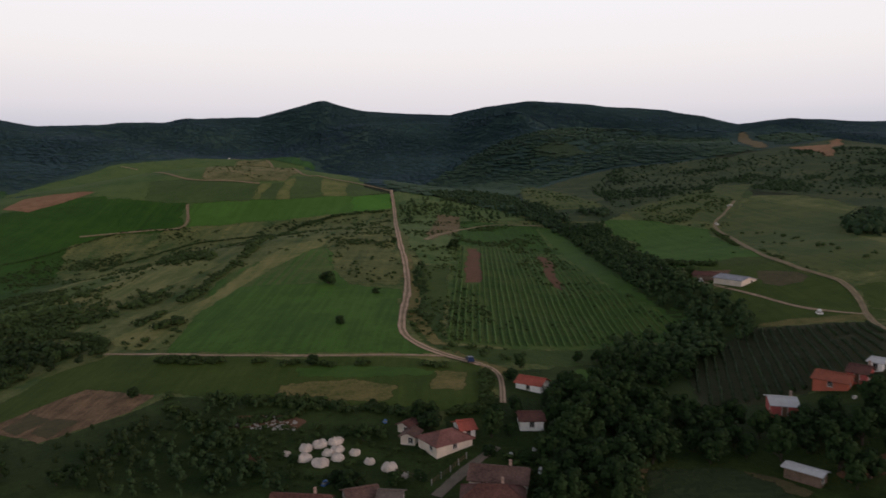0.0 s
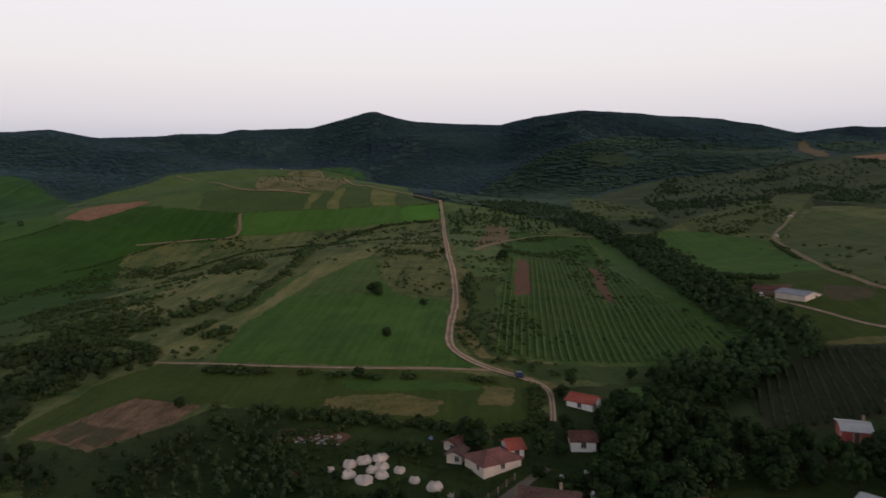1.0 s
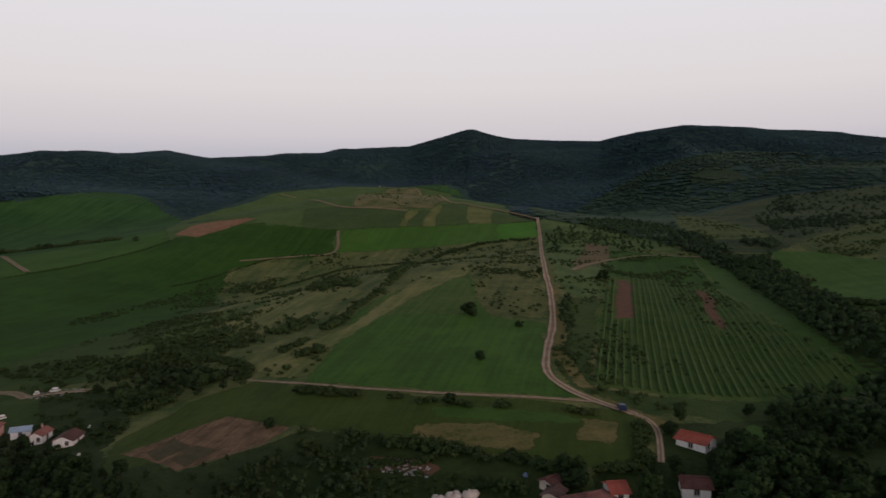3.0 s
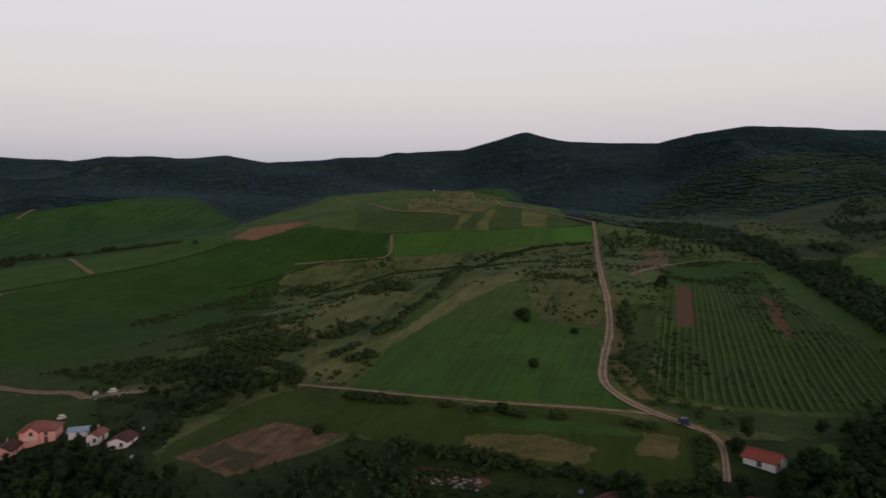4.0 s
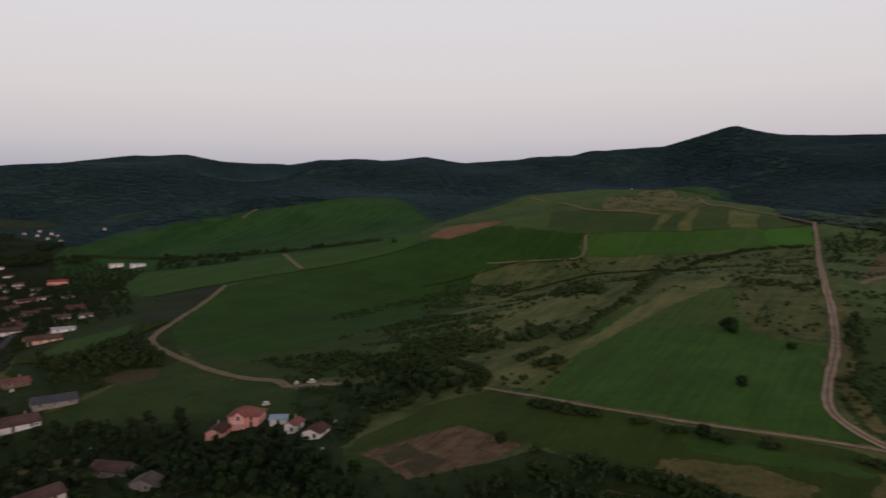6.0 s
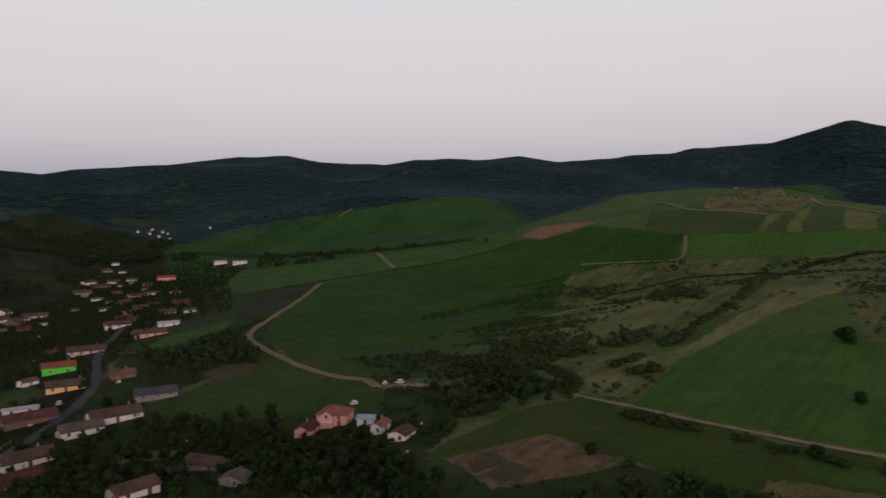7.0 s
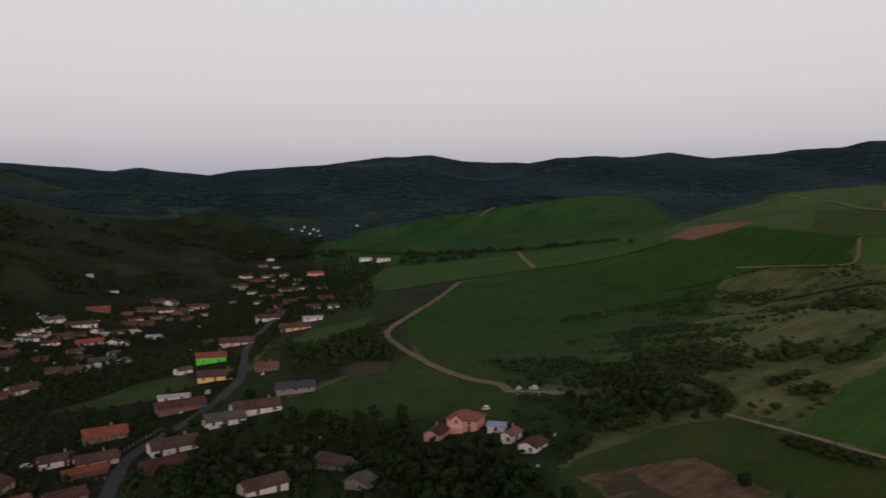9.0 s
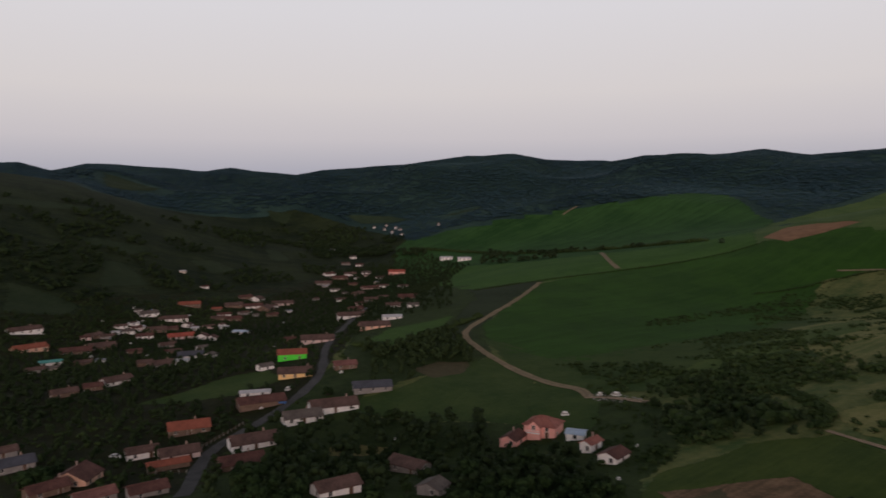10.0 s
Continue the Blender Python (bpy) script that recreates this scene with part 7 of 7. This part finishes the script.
fence(-231.2, 91.0, -224.6, 100.1, "garden fence of pale posts and dark rails")

covered_stack(-31.5, 141.3, 1.91)
covered_stack(-27.8, 142.4, 2.94)
covered_stack(-25.1, 143.5, 3.40)
covered_stack(-22.1, 144.2, 3.40)
covered_stack(-21.2, 140.5, 2.89)
covered_stack(-27.4, 138.3, 3.16)
covered_stack(-23.8, 135.8, 3.67)
covered_stack(-20.7, 137.3, 2.83)
covered_stack(-17.5, 138.8, 2.42)
covered_stack(-14.2, 134.7, 2.22)
covered_stack(-10.2, 131.8, 3.12)
covered_stack(-7.3, 128.6, 1.73)
covered_stack(-22.9, 139.6, 2.59)

pile(-12.5, 151.0, 1.24, "blue")
pile(-21.7, 128.0, 1.53, "blue")
pile(12.8, 134.6, 1.01, "white")
pile(18.6, 131.3, 1.33, "white")
pile(17.7, 127.9, 1.52, "white")
pile(17.5, 136.5, 0.91, "white")
pile(6.1, 144.8, 0.96, "white")
pile(19.2, 119.2, 0.82, "teal")
pile(-127.4, 172.9, 1.13, "white")
pile(-142.5, 196.7, 1.13, "white")
pile(-211.8, 162.2, 1.13, "white")
pile(-187.7, 138.3, 1.14, "white")
pile(-186.6, 212.3, 2.72, "white")
pile(-193.2, 235.5, 2.09, "white")
pile(-187.7, 237.6, 3.32, "white")
pile(98.2, 321.5, 3.15, "white")
pile(120.1, 229.5, 3.26, "white")
pile(51.1, 131.4, 0.70, "white")
pile(87.0, 150.3, 1.12, "white")
pile(-363.1, 1247.7, 4.50, "white")
pile(215.7, 547.7, 3.65, "white")
pile(179.5, 477.3, 2.77, "white")
pile(103.4, 289.9, 3.37, "white")
pile(-664.8, 186.6, 4.17, "blue")
pile(-666.2, 172.9, 4.16, "white")
pile(-406.5, 196.0, 1.99, "white")
pile(-653.8, 191.4, 2.57, "white")
pile(-484.1, 144.3, 2.66, "white")
pile(-627.9, 171.6, 3.44, "white")
pile(-578.0, 269.7, 3.82, "white")
pile(-595.1, 162.3, 2.33, "white")
pile(-622.4, 141.3, 3.38, "white")
pile(-562.2, 191.0, 3.58, "blue")
pile(-626.7, 166.2, 2.45, "white")
pile(-565.5, 137.5, 3.08, "blue")
pile(-664.2, 273.9, 3.24, "white")
pile(-652.7, 214.9, 4.15, "white")
pile(-277.5, 141.8, 1.36, "white")
pile(-493.7, 127.6, 2.31, "white")
pile(-357.8, 145.4, 1.43, "white")
pile(-176.9, 146.6, 1.11, "white")
pile(-368.7, 93.4, 2.29, "white")
pile(-356.7, 142.2, 1.70, "white")
pile(-223.3, 91.7, 0.89, "white")
pile(-301.5, 187.0, 1.79, "white")
pile(-326.9, 95.6, 1.53, "white")
pile(-502.8, 115.3, 2.34, "white")
pile(-283.3, 103.8, 1.12, "white")
pile(-292.6, 158.7, 2.89, "white")
pile(-447.9, 96.0, 2.77, "white")
pile(-429.1, 164.5, 3.42, "white")
pile(-548.8, 147.3, 3.43, "white")

car(7.0, 187.8, 98, "navy")
car(-258.7, 87.1, 30, "white")
car(-277.0, 149.3, 40, "blue")
